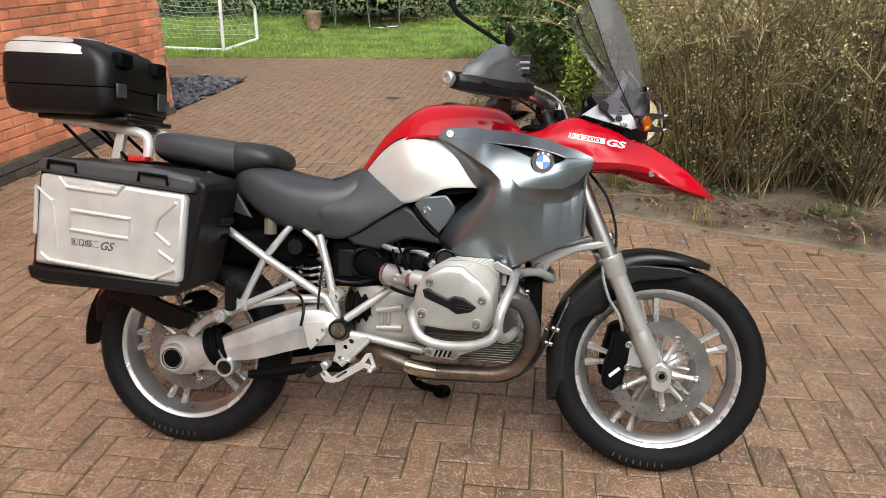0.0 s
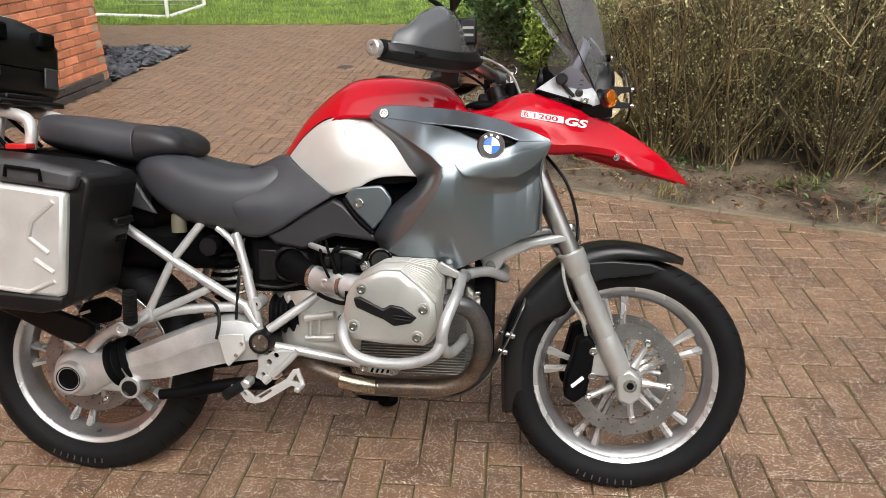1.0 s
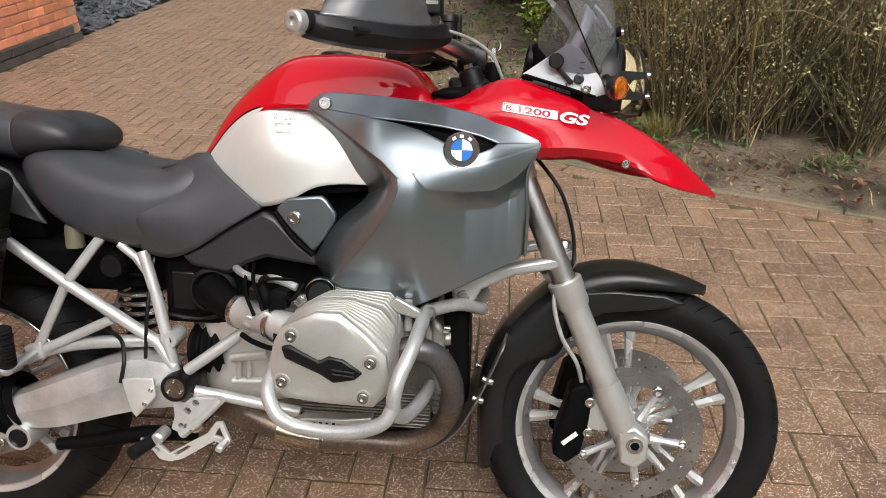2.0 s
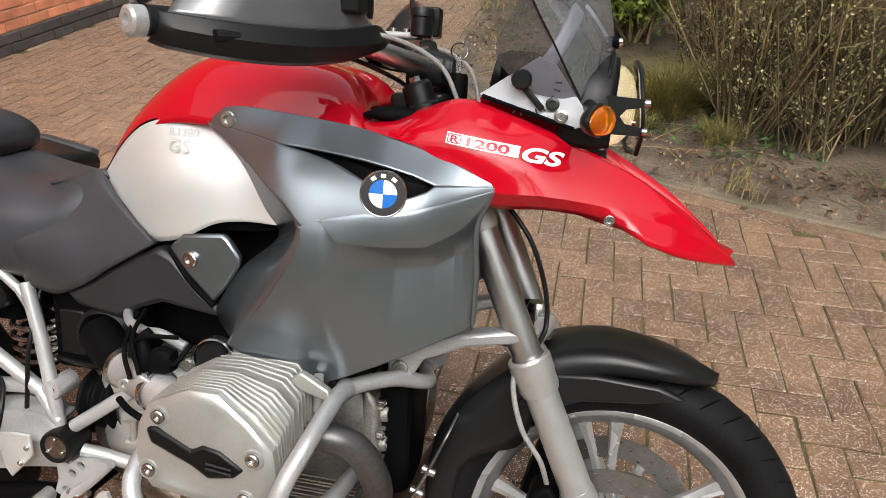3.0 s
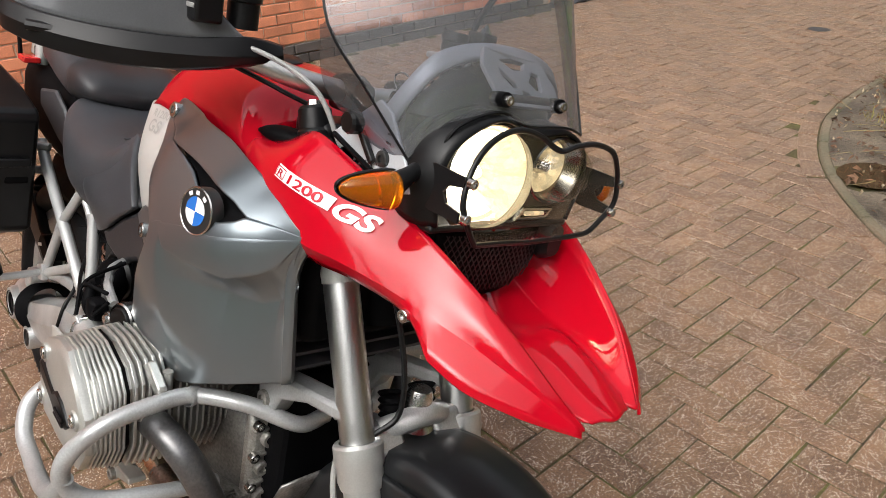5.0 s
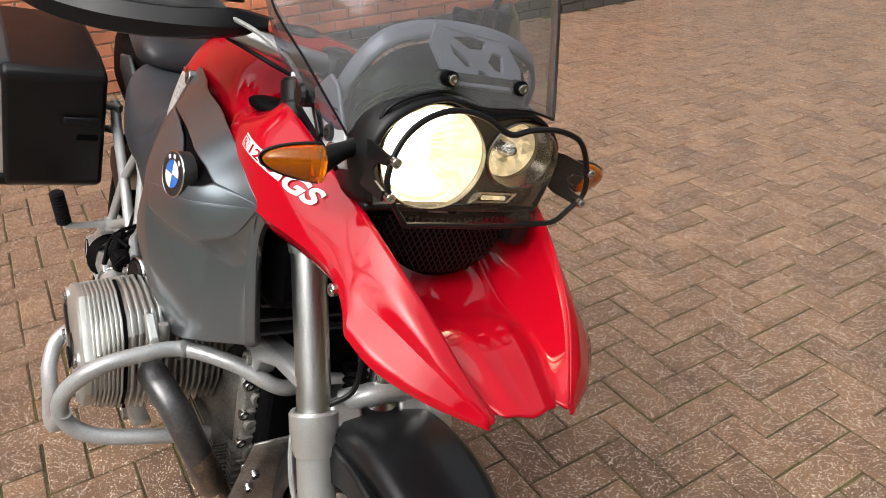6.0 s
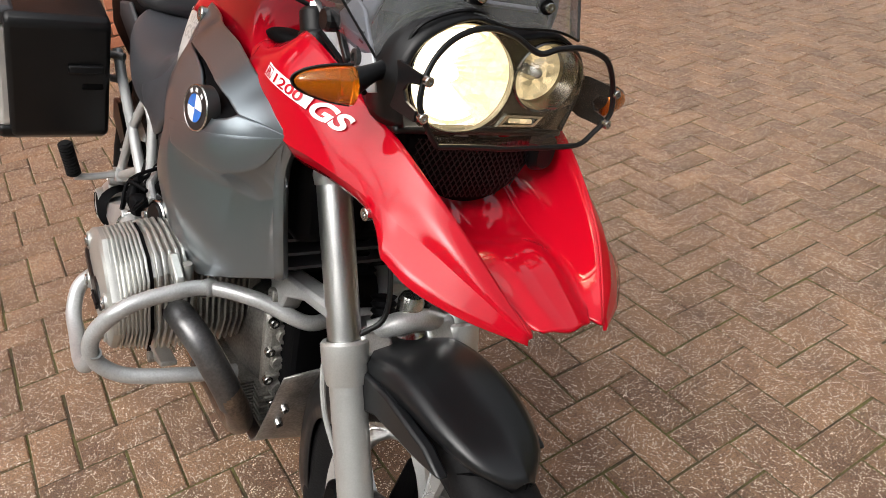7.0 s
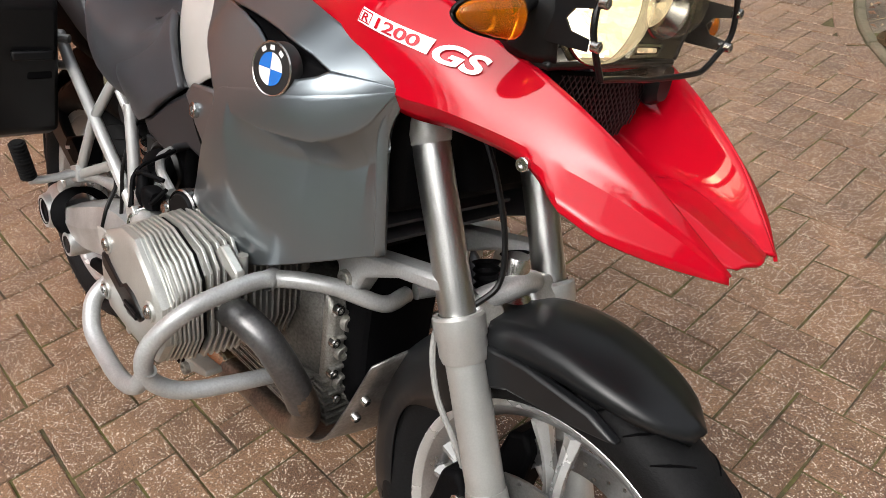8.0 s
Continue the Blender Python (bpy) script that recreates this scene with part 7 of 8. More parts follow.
# lawn
mesh("lawn", [(-14, 9.55, -0.005), (6, 9.55, -0.005), (6, 17, 0.15), (-14, 17, 0.15)], [(0, 1, 2, 3)], LAWN, None, "short green lawn beyond the drive", "structure", "lawn")


def blades(name, spots, material, label, category, h, w, lean, seed, kind="stuff", parent=None):
    """Many grass blades: bent tapering strips."""
    r = random.Random(seed)
    v, f = [], []
    for x, y, z, k in spots:
        a = r.uniform(0, 6.28)
        hh, l = h * k * r.uniform(0.6, 1.2), lean * k * r.uniform(0.3, 1.2)
        dx, dy = math.cos(a), math.sin(a)
        sx, sy = -dy * w / 2, dx * w / 2
        b = len(v)
        v += [(x - sx, y - sy, z), (x + sx, y + sy, z), (x + dx * l * 0.4 + sx * 0.8, y + dy * l * 0.4 + sy * 0.8, z + hh * 0.65), (x + dx * l * 0.4 - sx * 0.8, y + dy * l * 0.4 - sy * 0.8, z + hh * 0.65), (x + dx * l, y + dy * l, z + hh)]
        f += [(b, b + 1, b + 2, b + 3), (b + 3, b + 2, b + 4)]
    return mesh(name, v, f, material, parent, label, kind, category)


spots = []
for _ in range(30000):
    y = 9.5 + 6.5 * rng.random() ** 1.5
    x = rng.uniform(-8.5, 1.0)
    spots.append((x, y, 0.02 * (y - 9.55), rng.uniform(0.6, 1.3)))
blades("grass", spots, GRASS, "short lawn grass", "grass", 0.045, 0.012, 0.03, 5)

# house wall at the side of the drive
WX, WY = -2.80, 5.20
wall = mesh("wall_house", *(lambda lo, hi: ([(lo[0], lo[1], lo[2]), (hi[0], lo[1], lo[2]), (hi[0], hi[1], lo[2]), (lo[0], hi[1], lo[2]), (lo[0], lo[1], hi[2]), (hi[0], lo[1], hi[2]), (hi[0], hi[1], hi[2]), (lo[0], hi[1], hi[2])],
            [(0, 1, 2, 3), (4, 7, 6, 5), (0, 4, 5, 1), (1, 5, 6, 2), (2, 6, 7, 3), (3, 7, 4, 0)]))((-8.0, -6.0, -0.05), (WX - 0.010, WY - 0.010, 5.2)), MORTAR, None, "red brick house wall with a dark plinth", "structure", "wall")

# slate chips by the wall's end
v, f = [], []
for _ in range(2600):
    y = rng.uniform(WY - 0.1, 7.35)
    x = rng.uniform(-6.0, -2.86)
    if x > -2.86 - 0.02 * (y - 5.2):
        continue
    s, a = rng.uniform(0.03, 0.075), rng.uniform(0, 6.28)
    m = Matrix.Translation((x, y, rng.uniform(0.0, 0.035))) @ Euler((rng.uniform(-0.6, 0.6), rng.uniform(-0.6, 0.6), a)).to_matrix().to_4x4()
    b = len(v)
    o = [(-s, -s * 0.5), (s * 0.8, -s * 0.6), (s, s * 0.3), (-s * 0.6, s * 0.55)]
    v += [tuple(m @ Vector((p, q, z))) for z in (-0.006, 0.006) for p, q in o]
    f += [(b + 4, b + 5, b + 6, b + 7), (b, b + 3, b + 2, b + 1)] + [(b + i, b + (i + 1) % 4, b + 4 + (i + 1) % 4, b + 4 + i) for i in range(4)]
mesh("slate_bed", v, f, SLATE, None, "loose grey slate chips beside the house corner", "stuff", "slate")
mesh("slate_base", [(-6.0, WY - 0.2, -0.004), (-2.86, WY - 0.2, -0.004), (-2.90, 7.35, -0.004), (-6.0, 7.35, -0.004)], [(0, 1, 2, 3)], MATTE, None, "near-black sheet under the slate", "structure", "ground")

# kerb stones along the bed
kerb = thing("kerb", "low mossy concrete edging of the planting bed", "kerb")
kerb["kind"] = "structure"
pts = [Vector((x, y, 0)) for x, y in edge]
acc, stones, cur = 0.0, [], [pts[0]]
for a, b in zip(pts, pts[1:]):
    cur.append(b)
    acc += (b - a).length
    if acc > 0.45:
        stones.append(cur)
        cur, acc = [b], 0.0
for st in stones:
    rows = []
    for i, p in enumerate(st):
        d = (st[min(i + 1, len(st) - 1)] - st[max(i - 1, 0)]).normalized()
        nrm = Vector((-d.y, d.x, 0))
        e = 0.006 * ((i == 0) - (i == len(st) - 1))
        q = p + d * e
        rows.append([q + nrm * 0.0 + Vector((0, 0, -0.05)), q + Vector((0, 0, 0.004)), q + nrm * 0.008 + Vector((0, 0, 0.012)), q + nrm * 0.042 + Vector((0, 0, 0.012)), q + nrm * 0.05 + Vector((0, 0, 0.004)), q + nrm * 0.07 + Vector((0, 0, -0.05))])
    part("kerb_stone", grid(rows, close=True, caps=True), KERB, kerb, smooth=False)

# puddle
mesh("puddle", [(PUDDLE[0] + 0.15 * math.cos(a), PUDDLE[1] + 0.17 * math.sin(a), 0.014) for a in (2 * math.pi * k / 40 for k in range(40))], [tuple(range(40))], WATER, None, "brown puddle in the soil", "structure", "puddle")
mesh("drain_cover", [(-0.66 + 0.09 * math.cos(a), 6.16 + 0.09 * math.sin(a), 0.005) for a in (2 * math.pi * k / 24 for k in range(24))], [tuple(range(24))], DKGREY, None, "small round drain cover in the paving", "structure", "drain")


def stems(name, base, count, height, spread, seed, label, category, bent=0.35, sub=4, rad=0.006, leaf=None, leafn=10, leafs=0.012, material=None, arch=0.0):
    """A shrub of thin branching stems, with buds or leaves of its own."""
    r = random.Random(seed)
    sh = thing(name, label, category, Matrix.Translation((base[0], base[1], 0.03)))
    bm = bmesh.new()
    tips = []
    for _ in range(count):
        a, q = r.uniform(0, 6.28), abs(r.gauss(0, 0.5))
        x0, y0 = math.cos(a) * spread * 0.35 * q, math.sin(a) * spread * 0.35 * q
        h = height * r.uniform(0.65, 1.1)
        dx, dy = x0 * 1.6 + r.gauss(0, spread * bent), y0 * 1.6 + r.gauss(0, spread * bent)
        p = [(x0, y0, -0.04), (x0 + dx * 0.3 + r.gauss(0, 0.02), y0 + dy * 0.3 + r.gauss(0, 0.02), h * 0.4), (x0 + dx * 0.7, y0 + dy * 0.7, h * (0.75 + arch * 0.2)), (x0 + dx * (1 + arch), y0 + dy * (1 + arch), h * (1 - arch * 0.25))]
        rr = rad * r.uniform(0.6, 1.3)
        tube(p, [rr, rr * 0.8, rr * 0.5, rr * 0.2], 8, 4, bm, caps=False)
        line = crv(p, 12)
        for _ in range(sub):
            k = r.randrange(1, 11)
            o = line[k]
            a2 = r.uniform(0, 6.28)
            ln = height * r.uniform(0.10, 0.36)
            e = o + Vector((math.cos(a2) * ln * 0.55, math.sin(a2) * ln * 0.55, ln * r.uniform(0.3, 1.0)))
            mdl = o.lerp(e, 0.5) + Vector((r.gauss(0, 0.015), r.gauss(0, 0.015), r.gauss(0, 0.01)))
            tube([o, mdl, e], [rr * 0.45, rr * 0.3, rr * 0.12], 4, 3, bm, caps=False)
            tips += [o.lerp(e, t) for t in (0.35, 0.6, 0.8, 1.0)]
        tips += line[4:]
    part("twig_growth", bm, material or STEM, sh, angle=180)["kind"] = "stuff"
    if leaf:
        v, f = [], []
        for t in tips:
            for _ in range(leafn):
                if r.random() < 0.35:
                    continue
                o = t + Vector((r.gauss(0, 0.012), r.gauss(0, 0.012), r.gauss(0, 0.012)))
                m = Matrix.Translation(o) @ Euler((r.uniform(0, 6.28), r.uniform(0, 6.28), r.uniform(0, 6.28))).to_matrix().to_4x4()
                s = leafs * r.uniform(0.5, 1.3)
                b = len(v)
                v += [tuple(m @ Vector(c)) for c in ((0, -s * 0.2, 0), (s * 0.42, s * 0.5, s * 0.1), (0, s * 1.3, 0), (-s * 0.42, s * 0.5, s * 0.1))]
                f += [(b, b + 1, b + 2, b + 3)]
        mesh("foliage", v, f, leaf, sh, "", "stuff")
    return sh


def bush(name, base, rx, ry, h, count, leaf, size, seed, label, category="bush", branches=26):
    """A leafy bush: limbs that fork, and clumps of small leaves with gaps."""
    r = random.Random(seed)
    sh = thing(name, label, category, Matrix.Translation((base[0], base[1], 0.02)))
    bm = bmesh.new()
    ends = []
    for _ in range(branches):
        a, e = r.uniform(0, 6.28), r.uniform(0.15, 1.0)
        q = Vector((math.cos(a) * rx * e * r.uniform(0.6, 1.0), math.sin(a) * ry * e * r.uniform(0.6, 1.0), h * (0.25 + 0.75 * math.sqrt(max(0, 1 - (e * 0.9) ** 2)) * r.uniform(0.55, 1.0))))
        p0 = Vector((r.gauss(0, 0.05), r.gauss(0, 0.05), -0.04))
        md = p0.lerp(q, 0.5) + Vector((r.gauss(0, 0.06), r.gauss(0, 0.06), 0.06))
        tube([p0, md, q], [0.016, 0.009, 0.003], 6, 5, bm, caps=False)
        for _ in range(4):
            t = crv([p0, md, q], 8)[r.randrange(3, 8)]
            ends.append(t + Vector((r.gauss(0, rx * 0.16), r.gauss(0, ry * 0.16), r.gauss(0, h * 0.08))))
    part("branch_growth", bm, STEM, sh, angle=180)["kind"] = "stuff"
    v, f = [], []
    for _ in range(count):
        c = r.choice(ends)
        o = c + Vector((r.gauss(0, rx * 0.13), r.gauss(0, ry * 0.13), r.gauss(0, h * 0.07)))
        o.z = max(0.02, o.z)
        m = Matrix.Translation(o) @ Euler((r.gauss(0, 0.7), r.gauss(0, 0.7), r.uniform(0, 6.28))).to_matrix().to_4x4()
        s = size * r.uniform(0.6, 1.25)
        b = len(v)
        v += [tuple(m @ Vector(c2)) for c2 in ((0, 0, 0), (s * 0.30, s * 0.45, s * 0.10), (0, s * 1.2, -s * 0.08), (-s * 0.30, s * 0.45, s * 0.10))]
        f += [(b, b + 1, b + 2), (b, b + 2, b + 3)]
    mesh("foliage", v, f, leaf, sh, "", "stuff")
    return sh


# thicket of bare stems along the bed
k = 0
for x, y, h in ((2.15, 3.05, 1.45), (2.45, 2.85, 1.5), (2.75, 2.95, 1.6), (3.05, 2.65, 1.6), (3.4, 2.8, 1.7), (3.75, 2.45, 1.7), (2.3, 3.5, 1.6), (2.75, 3.45, 1.7), (3.2, 3.3, 1.7), (3.7, 3.2, 1.8), (4.2, 2.7, 1.8), (4.6, 2.3, 1.8), (2.05, 4.0, 1.6), (2.6, 4.1, 1.8), (3.3, 4.0, 1.8), (4.1, 3.5, 1.9), (4.9, 3.0, 1.9), (5.5, 2.4, 1.9)):
    stems("shrub", (x, y), 46, h, 0.52, 100 + k, "leafless twiggy shrub with pale yellow-green buds", "shrub", 1.0, 20, 0.0056, BUD, 2, 0.012, arch=0.5)
    k += 1
# leafy bushes further back
bush("laurel_bush", (1.45, 5.7), 0.75, 0.75, 1.75, 11000, LEAF, 0.070, 21, "dark glossy evergreen laurel bush")
bush("golden_bush", (1.60, 4.75), 0.38, 0.36, 1.10, 8500, LEAF2, 0.040, 22, "bright yellow-green leafy bush")
bush("evergreen_bush", (1.15, 7.2), 0.8, 0.9, 1.6, 8000, LEAF, 0.07, 23, "dark evergreen bush behind the drive")
bush("evergreen_bush", (2.9, 6.2), 1.2, 1.0, 2.2, 8000, LEAF, 0.08, 24, "dark evergreen bush behind the twiggy shrubs")
bush("evergreen_bush", (0.75, 9.0), 0.9, 0.9, 1.5, 8000, LEAF, 0.07, 25, "dark evergreen bush at the lawn's edge")
bush("evergreen_bush", (5.2, 5.2), 1.6, 1.2, 2.4, 4200, LEAF, 0.09, 26, "dark evergreen bush behind the twiggy shrubs")
# tufts in the bed
spots = []
for cx, cy, rr, nn, kk in ((1.76, 3.22, 0.13, 1700, 1.55), (1.90, 3.42, 0.12, 1400, 1.5), (1.62, 2.95, 0.06, 180, 0.8), (2.02, 2.85, 0.08, 260, 0.8)):
    for _ in range(nn):
        a, q = rng.uniform(0, 6.28), rr * math.sqrt(rng.random())
        spots.append((cx + q * math.cos(a), cy + q * math.sin(a), 0.03, kk * (1.2 - q / rr * 0.5)))
blades("dry_grass_tuft", spots, STRAW, "tuft of yellow-green sedge in the bed", "grass", 0.17, 0.005, 0.22, 31)
spots = []
for _ in range(34):
    i = rng.randrange(70, 320)
    d = rng.uniform(0.1, 1.3)
    cx, cy = edge[i][0] + d * 0.7, edge[i][1] + d * 0.6
    if math.hypot(cx - PUDDLE[0], cy - PUDDLE[1]) < 0.42:
        continue
    for _ in range(rng.randrange(10, 60)):
        spots.append((cx + rng.gauss(0, 0.07), cy + rng.gauss(0, 0.07), 0.03, rng.uniform(0.4, 1.2)))
blades("bed_grass", spots, STRAW, "sparse green grass growing in the soil", "grass", 0.07, 0.005, 0.06, 32)
# small broad-leaved weeds
v, f = [], []
for _ in range(190):
    i = rng.randrange(90, 330)
    d = rng.uniform(0.45, 1.5)
    cx, cy = edge[i][0] + d * 0.7, edge[i][1] + d * 0.6
    for _ in range(rng.randrange(5, 22)):
        s = rng.uniform(0.010, 0.026)
        m = Matrix.Translation((cx + rng.gauss(0, 0.035), cy + rng.gauss(0, 0.035), rng.uniform(0.03, 0.075))) @ Euler((rng.gauss(0, 0.5), rng.gauss(0, 0.5), rng.uniform(0, 6.28))).to_matrix().to_4x4()
        b = len(v)
        v += [tuple(m @ Vector(c)) for c in ((-s, 0, -s * 0.6), (0, -s * 0.55, 0), (s, 0, s * 0.1), (0, s * 0.55, 0))]
        f += [(b, b + 1, b + 2, b + 3)]
mesh("weeds", v, f, LEAF, None, "small green weeds scattered over the soil", "stuff", "weeds")
# dropped twigs
bm = bmesh.new()
for _ in range(420):
    i = rng.randrange(60, 340)
    d = rng.uniform(0.1, 2.0)
    x, y, a = edge[i][0] + d * 0.72, edge[i][1] + d * 0.62, rng.uniform(0, 6.28)
    ln = rng.uniform(0.05, 0.32)
    z = rng.uniform(0.035, 0.06)
    tube([(x, y, z), (x + math.cos(a) * ln * 0.5 + rng.gauss(0, 0.01), y + math.sin(a) * ln * 0.5, z + 0.02), (x + math.cos(a) * ln, y + math.sin(a) * ln, z + rng.uniform(-0.01, 0.05))], [0.003, 0.0025, 0.0012], 4, 4, bm, caps=False)
part("dropped_twigs", bm, STEM, None, angle=180)
tagged(bpy.data.objects["dropped_twigs"], "dry brown twigs dropped on the soil", "twigs", "", "stuff")
# pale wood chips and stones
v, f = [], []
for _ in range(900):
    i = rng.randrange(60, 350)
    d = rng.uniform(0.05, 1.6)
    x, y = edge[i][0] + d * 0.72, edge[i][1] + d * 0.62
    s = rng.uniform(0.004, 0.014)
    m = Matrix.Translation((x, y, rng.uniform(0.03, 0.05))) @ Euler((rng.uniform(0, 3), rng.uniform(0, 3), rng.uniform(0, 6.28))).to_matrix().to_4x4()
    b = len(v)
    v += [tuple(m @ Vector(c)) for c in ((-s, 0, 0), (0, -s * 0.7, 0), (s, 0, 0), (0, s * 0.7, 0), (0, 0, s * 0.6), (0, 0, -s * 0.6))]
    f += [(b, b + 1, b + 4), (b + 1, b + 2, b + 4), (b + 2, b + 3, b + 4), (b + 3, b, b + 4), (b + 1, b, b + 5), (b + 2, b + 1, b + 5), (b + 3, b + 2, b + 5), (b, b + 3, b + 5)]
mesh("wood_chips", v, f, mat("pale_chips", (0.38, 0.31, 0.21), 0.8, var=0.2, bump=0, rand=0.5, island=True), None, "pale wood chips and pebbles on the soil", "stuff", "chips")
# fallen leaves
v, f = [], []
for _ in range(5200):
    i = rng.randrange(40, 370)
    d = rng.uniform(0.04, 2.2)
    x, y = edge[i][0] + d * 0.75, edge[i][1] + d * 0.65
    s = rng.uniform(0.010, 0.032)
    m = Matrix.Translation((x, y, rng.uniform(0.025, 0.06))) @ Euler((rng.gauss(0, 0.4), rng.gauss(0, 0.4), rng.uniform(0, 6.28))).to_matrix().to_4x4()
    b = len(v)
    v += [tuple(m @ Vector(c)) for c in ((-s, 0, 0), (0, -s * 0.5, s * 0.2), (s, 0, 0), (0, s * 0.5, s * 0.2))]
    f += [(b, b + 1, b + 2, b + 3)]
mesh("leaf_litter", v, f, DEAD, None, "brown fallen leaves on the soil", "stuff", "leaves")

# far hedge closing the garden; unseen side and rear hedges added to darken reflections
def hedge(name, a, b, h, seed, count, label):
    r = random.Random(seed)
    A2, B2 = Vector(a), Vector(b)
    v, f = [], []
    for _ in range(count):
        t = r.random()
        p = A2.lerp(B2, t)
        z = h * r.random() ** 0.8 * (1 + 0.15 * noise.noise((p.x * 0.8, p.y * 0.8, 0)))
        o = Vector((p.x + r.gauss(0, 0.35), p.y + r.gauss(0, 0.6), z))
        m = Matrix.Translation(o) @ Euler((r.gauss(0, 0.8), r.gauss(0, 0.8), r.uniform(0, 6.28))).to_matrix().to_4x4()
        s = r.uniform(0.05, 0.14) * (1 + z / 5)
        k = len(v)
        v += [tuple(m @ Vector(c)) for c in ((0, 0, 0), (s * 0.35, s * 0.5, s * 0.1), (0, s * 1.2, 0), (-s * 0.35, s * 0.5, s * 0.1))]
        f += [(k, k + 1, k + 2, k + 3)]
    return mesh(name, v, f, HEDGE, None, label, "stuff", "hedge")


hedge("far_hedge", (-14, 16.5, 0), (7, 16.0, 0), 6.5, 41, 95000, "tall dark hedge at the garden's end")
hedge("side_hedge", (7.5, 15, 0), (9.0, -8, 0), 5.5, 42, 40000, "added tall dark hedge beside the garden, out of view")
hedge("rear_hedge", (-8, -8.5, 0), (9.0, -8.0, 0), 4.8, 43, 34000, "added hedge behind the camera, unseen, darkening reflections")

# bare winter trees beyond the street side, mirrored in the paint
def bare_tree(base, h, seed):
    r = random.Random(seed)
    tree = thing("tree", "leafless winter tree with a dark trunk beyond the hedge", "tree", Matrix.Translation((base[0], base[1], -0.06)), "bare trees")
    top = Vector((r.gauss(0, 0.3), r.gauss(0, 0.3), h * 0.8))
    line = [Vector((0, 0, 0)), Vector((r.gauss(0, 0.08), r.gauss(0, 0.08), h * 0.3)), top]
    part("trunk", tube(line, [0.20, 0.15, 0.03], 14, 10), BARK, tree)
    way = crv(line, 40)
    bm = bmesh.new()
    for k in range(20):
        o = way[r.randrange(10, 40)]
        a, ln = r.uniform(0, 6.28), h * r.uniform(0.2, 0.38)
        e = o + Vector((math.cos(a) * ln * 0.7, math.sin(a) * ln * 0.7, ln * r.uniform(0.35, 0.9)))
        limb = crv([o, o.lerp(e, 0.5) + Vector((0, 0, -0.06 * ln)), e], 8)
        tube(limb, [0.06, 0.035, 0.012], 8, 6, bm, caps=False)
        for _ in range(9):
            o2 = limb[r.randrange(2, 8)]
            a, l2 = r.uniform(0, 6.28), ln * r.uniform(0.2, 0.45)
            e2 = o2 + Vector((math.cos(a) * l2 * 0.7, math.sin(a) * l2 * 0.7, l2 * r.uniform(0.2, 1.0)))
            tube([o2, e2], [0.018, 0.007], seg=4, bm=bm, caps=False, smooth=False)
            for _ in range(5):
                o3 = o2.lerp(e2, r.uniform(0.3, 1.0))
                a, l3 = r.uniform(0, 6.28), l2 * r.uniform(0.25, 0.6)
                tube([o3, o3 + Vector((math.cos(a) * l3 * 0.7, math.sin(a) * l3 * 0.7, l3 * r.uniform(0.1, 0.9)))], [0.007, 0.003], seg=3, bm=bm, caps=False, smooth=False)
    part("limbs", bm, BARK, tree, angle=180)["kind"] = "stuff"


BARK = mat("dark_bark", (0.05, 0.042, 0.034), 0.85, var=0.25, scale=4, fine=40, bump=0.5, depth=0.01)
for k, (x, y, h) in enumerate(((-4.5, -10.5, 10.5), (-0.5, -11.5, 12.0), (3.5, -10.8, 10.0), (7.5, -11.5, 11.0))):
    bare_tree((x, y), h, 300 + k)

# goal frame with a net
goal = thing("football_goal", "white tubular garden football goal with a net", "goal", Matrix.Translation((-4.5, 10.2, 0.01)))
for pts in ([(-1.9, 0.45, 0.02), (0, 0, 0.02)], [(0, 0, 0.02), (0.05, 1.40, 0.05)], [(0, 0, 0.02), (0.06, 0.02, 1.5)], [(0.05, 1.40, 0.05), (0.06, 1.40, 0.62)], [(0.06, 1.40, 0.62), (0.06, 0.02, 1.5)], [(-1.9, 0.45, 0.02), (-1.84, 0.47, 1.5)], [(-1.84, 0.47, 1.5), (0.06, 0.02, 1.5)]):
    part("goal_post", rod(*pts, 0.03, 12), WHITE, goal)
bm = bmesh.new()
for i in range(15):
    u = i / 14
    a0, a1 = Vector((-1.87, 0.47, 1.45)).lerp(Vector((0.06, 0.05, 1.45)), u), Vector((-1.9, 1.7, 0.05)).lerp(Vector((0.05, 1.38, 0.05)), u)
    tube([a0, a0.lerp(a1, 0.5) + Vector((0, 0.05, -0.10)), a1], 0.004, 6, 3, bm, caps=False)
    b0, b1 = Vector((-1.87, 0.47, 1.45)).lerp(Vector((-1.9, 1.7, 0.05)), u), Vector((0.06, 0.05, 1.45)).lerp(Vector((0.05, 1.38, 0.05)), u)
    sag = Vector((0, 0.05 * math.sin(u * 3.14), -0.10 * math.sin(u * 3.14)))
    tube([b0, b0.lerp(b1, 0.5) + sag, b1], 0.004, 6, 3, bm, caps=False)
part("net", bm, WHITE, goal, "white net")
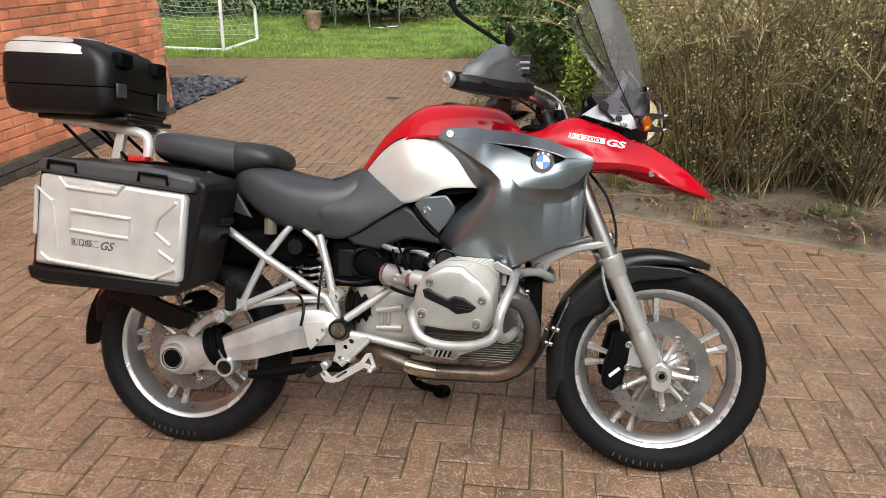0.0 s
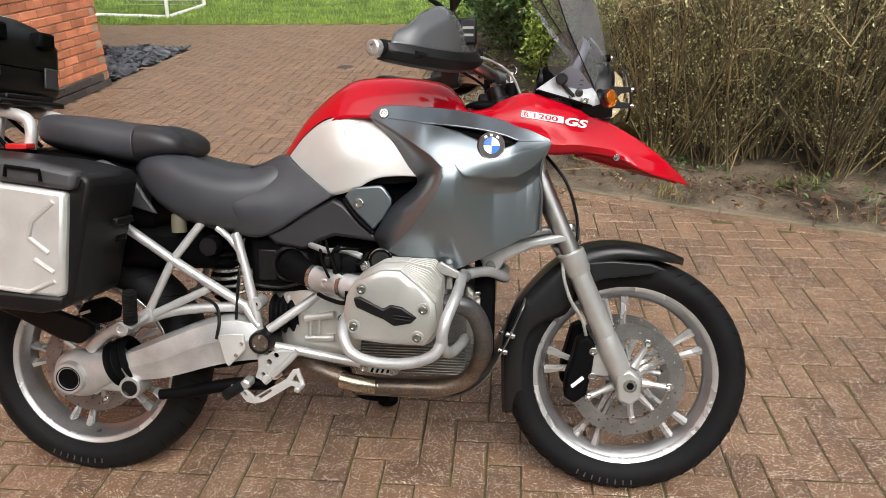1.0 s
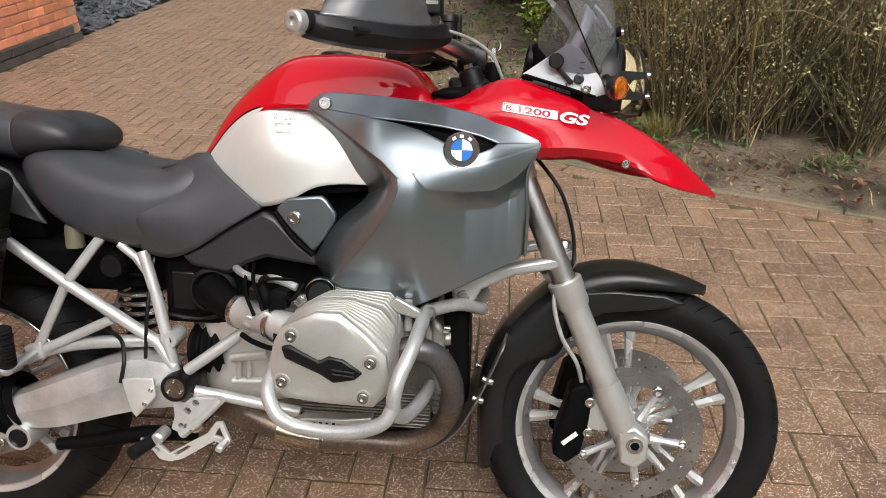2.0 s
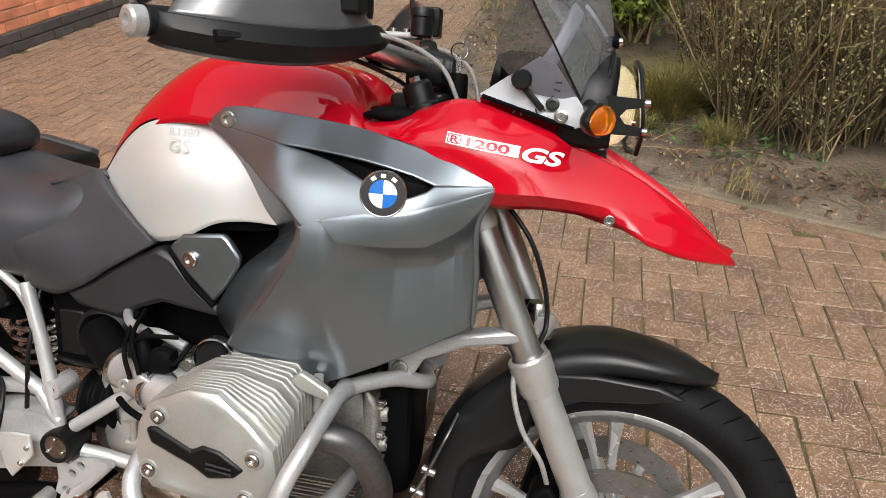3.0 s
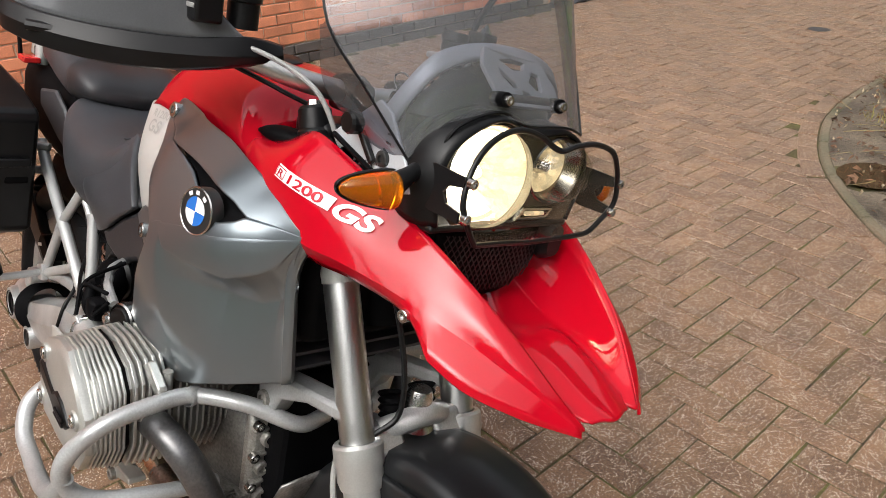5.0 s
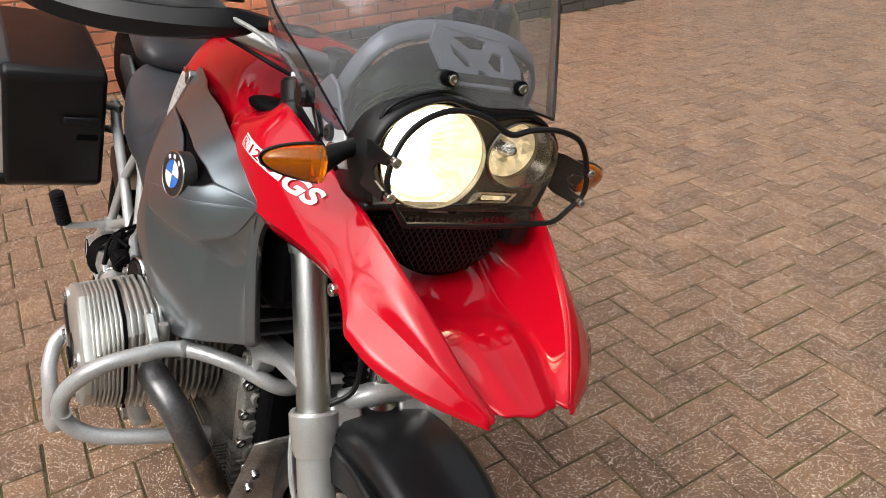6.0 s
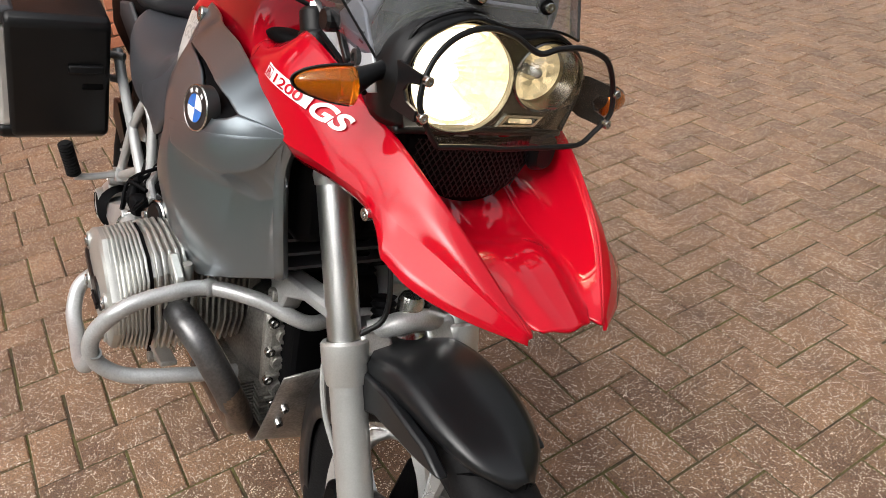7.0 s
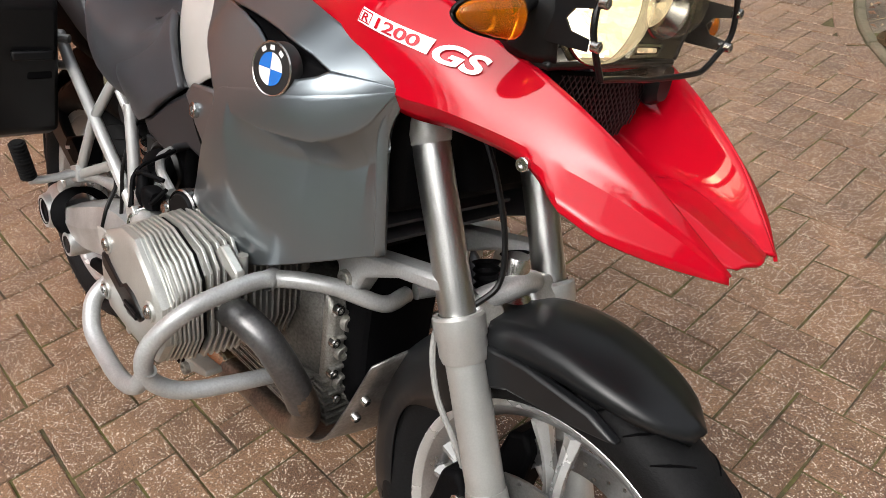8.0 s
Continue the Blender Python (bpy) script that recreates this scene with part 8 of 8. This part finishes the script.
# trampoline
tr = thing("trampoline", "garden trampoline with an orange padded rim", "trampoline", Matrix.Translation((-3.0, 14.6, 0.1)))
part("pad", lathe([(1.25, 0.72), (1.25, 0.76), (1.55, 0.76), (1.60, 0.72), (1.55, 0.68), (1.25, 0.68)], (0, 0, 0), (0, 0, 1), 40, closed=True), ORANGE, tr, "orange padded rim")
part("mat", lathe([(0, 0.70), (1.26, 0.72)], (0, 0, 0), (0, 0, 1), 40), MATTE, tr, "black jumping mat")
for a in (-115, -65, 30, 150):
    c, s2 = math.cos(radians(a)), math.sin(radians(a))
    part("leg", tube([(1.5 * c - 0.35 * s2, 1.5 * s2 + 0.35 * c, 0.70), (1.5 * c - 0.3 * s2, 1.5 * s2 + 0.3 * c, 0.02), (1.5 * c + 0.3 * s2, 1.5 * s2 - 0.3 * c, 0.02), (1.5 * c + 0.35 * s2, 1.5 * s2 - 0.35 * c, 0.70)], 0.025, seg=10, smooth=False), STEEL, tr)
pot = thing("plant_pot", "weathered terracotta coloured plant pot on the lawn", "plant pot", Matrix.Translation((-3.85, 13.2, 0.09)))
part("pot_body", lathe([(0, 0), (0.13, 0), (0.17, 0.30), (0.185, 0.30), (0.185, 0.36), (0.165, 0.36), (0.15, 0.30), (0, 0.28)], (0, 0, 0), (0, 0, 1), 28), POT, pot)


# ---- bricks of the house wall ----
def slab_mesh(name, sx, sy, sz, c, material):
    """A block with chamfered upper edges; z is its outer face."""
    x, y = sx / 2, sy / 2
    v = [(-x, -y, -sz), (x, -y, -sz), (x, y, -sz), (-x, y, -sz), (-x, -y, -c), (x, -y, -c), (x, y, -c), (-x, y, -c), (-x + c, -y + c, 0), (x - c, -y + c, 0), (x - c, y - c, 0), (-x + c, y - c, 0)]
    f = [(8, 9, 10, 11)] + [(4 + i, 4 + (i + 1) % 4, 8 + (i + 1) % 4, 8 + i) for i in range(4)] + [(i, (i + 1) % 4, 4 + (i + 1) % 4, 4 + i) for i in range(4)]
    me = bpy.data.meshes.new(name)
    me.from_pydata(v, [], f)
    me.materials.append(material)
    return me, v, f


bl, bh, gap = 0.215, 0.065, 0.010
bm_e, bv, bf = slab_mesh("brick", bl, bh, 0.03, 0.004, BRICK)
bm_p, _, _ = slab_mesh("plinth_brick", bl, bh, 0.03, 0.004, PLINTH)
TURN_E = Matrix(((0, 0, 1, 0), (1, 0, 0, 0), (0, 1, 0, 0), (0, 0, 0, 1)))
rest_v, rest_f, made = [], [], 0
for course in range(69):
    z = 0.035 + course * (bh + gap)
    y = WY - bl / 2 - 0.002 - (0.1125 if course % 2 else 0)
    while y > -5.9:
        proud = 0.014 if course < 2 else 0.0
        m = Matrix.Translation((WX + rng.gauss(0, 0.0012) + proud, y, z)) @ TURN_E @ Euler((rng.gauss(0, 0.006), rng.gauss(0, 0.006), rng.gauss(0, 0.004))).to_matrix().to_4x4()
        if (course < 2 and y > 1.5) or (y > 2.0 and course < 11 and made < 290):
            ob = new("brick", bm_p if course < 2 else bm_e)
            ob.parent, ob.matrix_world = wall, m
            made += course >= 2
        else:
            b = len(rest_v)
            rest_v += [tuple(m @ Vector(p)) for p in bv]
            rest_f += [tuple(i + b for i in q) for q in bf]
        y -= bl + gap
mesh("brickwork", rest_v, rest_f, BRICK_J, wall, "red brickwork", "stuff")
rest_v, rest_f = [], []
TURN_N = Matrix(((-1, 0, 0, 0), (0, 0, 1, 0), (0, 1, 0, 0), (0, 0, 0, 1)))
for course in range(69):
    z = 0.035 + course * (bh + gap)
    x = WX - bl / 2 - (0.1125 if course % 2 == 0 else 0)
    while x > -7.5:
        m = Matrix.Translation((x, WY, z)) @ TURN_N
        b = len(rest_v)
        rest_v += [tuple(m @ Vector(p)) for p in bv]
        rest_f += [tuple(i + b for i in q) for q in bf]
        x -= bl + gap
mesh("brickwork", rest_v, rest_f, BRICK_J, wall, "red brickwork", "stuff")

# ---- block paving in herringbone ----
drive = thing("paving", "wet brown block paving laid in herringbone with mossy joints", "paving", Matrix.Identity(4))
drive["kind"] = "structure"
P, J = 0.101, 0.0062
pm, pv, pf = slab_mesh("paver", 2 * P - J, P - J, 0.03, 0.003, PAVER)
TURN_P = Matrix.Rotation(radians(0.5), 4, "Z")
near, rest_v, rest_f = [], [], []
for i in range(-130, 131):
    for j in range(-70, 71):
        # each step of the pattern lays one stone along and one across
        bx, by = (i + 2 * j + 3.268) * P, (-i + 2 * j + 0.222) * P
        for q in range(2):
            lx, ly, turn = (bx + P, by + P / 2, 0) if q == 0 else (bx - P / 2, by, 90)
            c = TURN_P @ Vector((lx, ly, 0))
            if not (-7.5 < c.x < 6.5 and -6.0 < c.y < 9.5) or in_bed(c.x + 0.06, c.y + 0.05):
                continue
            if c.x < WX - 0.02 and c.y < WY + 0.05 or (c.x < -2.9 and c.y < 7.4):
                continue
            m = Matrix.Translation((c.x + rng.gauss(0, 0.0008), c.y + rng.gauss(0, 0.0008), max(-0.001, rng.gauss(0, 0.0012)))) @ TURN_P @ Matrix.Rotation(radians(turn), 4, "Z") @ Euler((rng.gauss(0, 0.007), rng.gauss(0, 0.007), rng.gauss(0, 0.009))).to_matrix().to_4x4()
            d = math.hypot(c.x - 1.35, c.y - 0.75)
            near.append((d, m))
walked = 0.0
for (x0, y0), (x1, y1) in zip(edge, edge[1:]):
    walked += math.hypot(x1 - x0, y1 - y0)
    if walked >= 2 * P:
        walked -= 2 * P
        d = Vector((x1 - x0, y1 - y0, 0)).normalized()
        c = Vector((x1, y1, 0)) + Vector((d.y, -d.x, 0)) * 0.056
        near.append((math.hypot(c.x - 1.35, c.y - 0.75), Matrix.Translation((c.x, c.y, 0.005)) @ Matrix.Rotation(math.atan2(d.y, d.x), 4, "Z")))
near.sort(key=lambda t: t[0])
for k, (d, m) in enumerate(near):
    if k < 300:
        ob = new("paver", pm)
        ob.parent, ob.matrix_world = drive, m
    else:
        b = len(rest_v)
        rest_v += [tuple(m @ Vector(p)) for p in pv]
        rest_f += [tuple(i + b for i in q) for q in pf]
mesh("paver_field", rest_v, rest_f, PAVER_J, drive, "brown block pavers", "stuff")
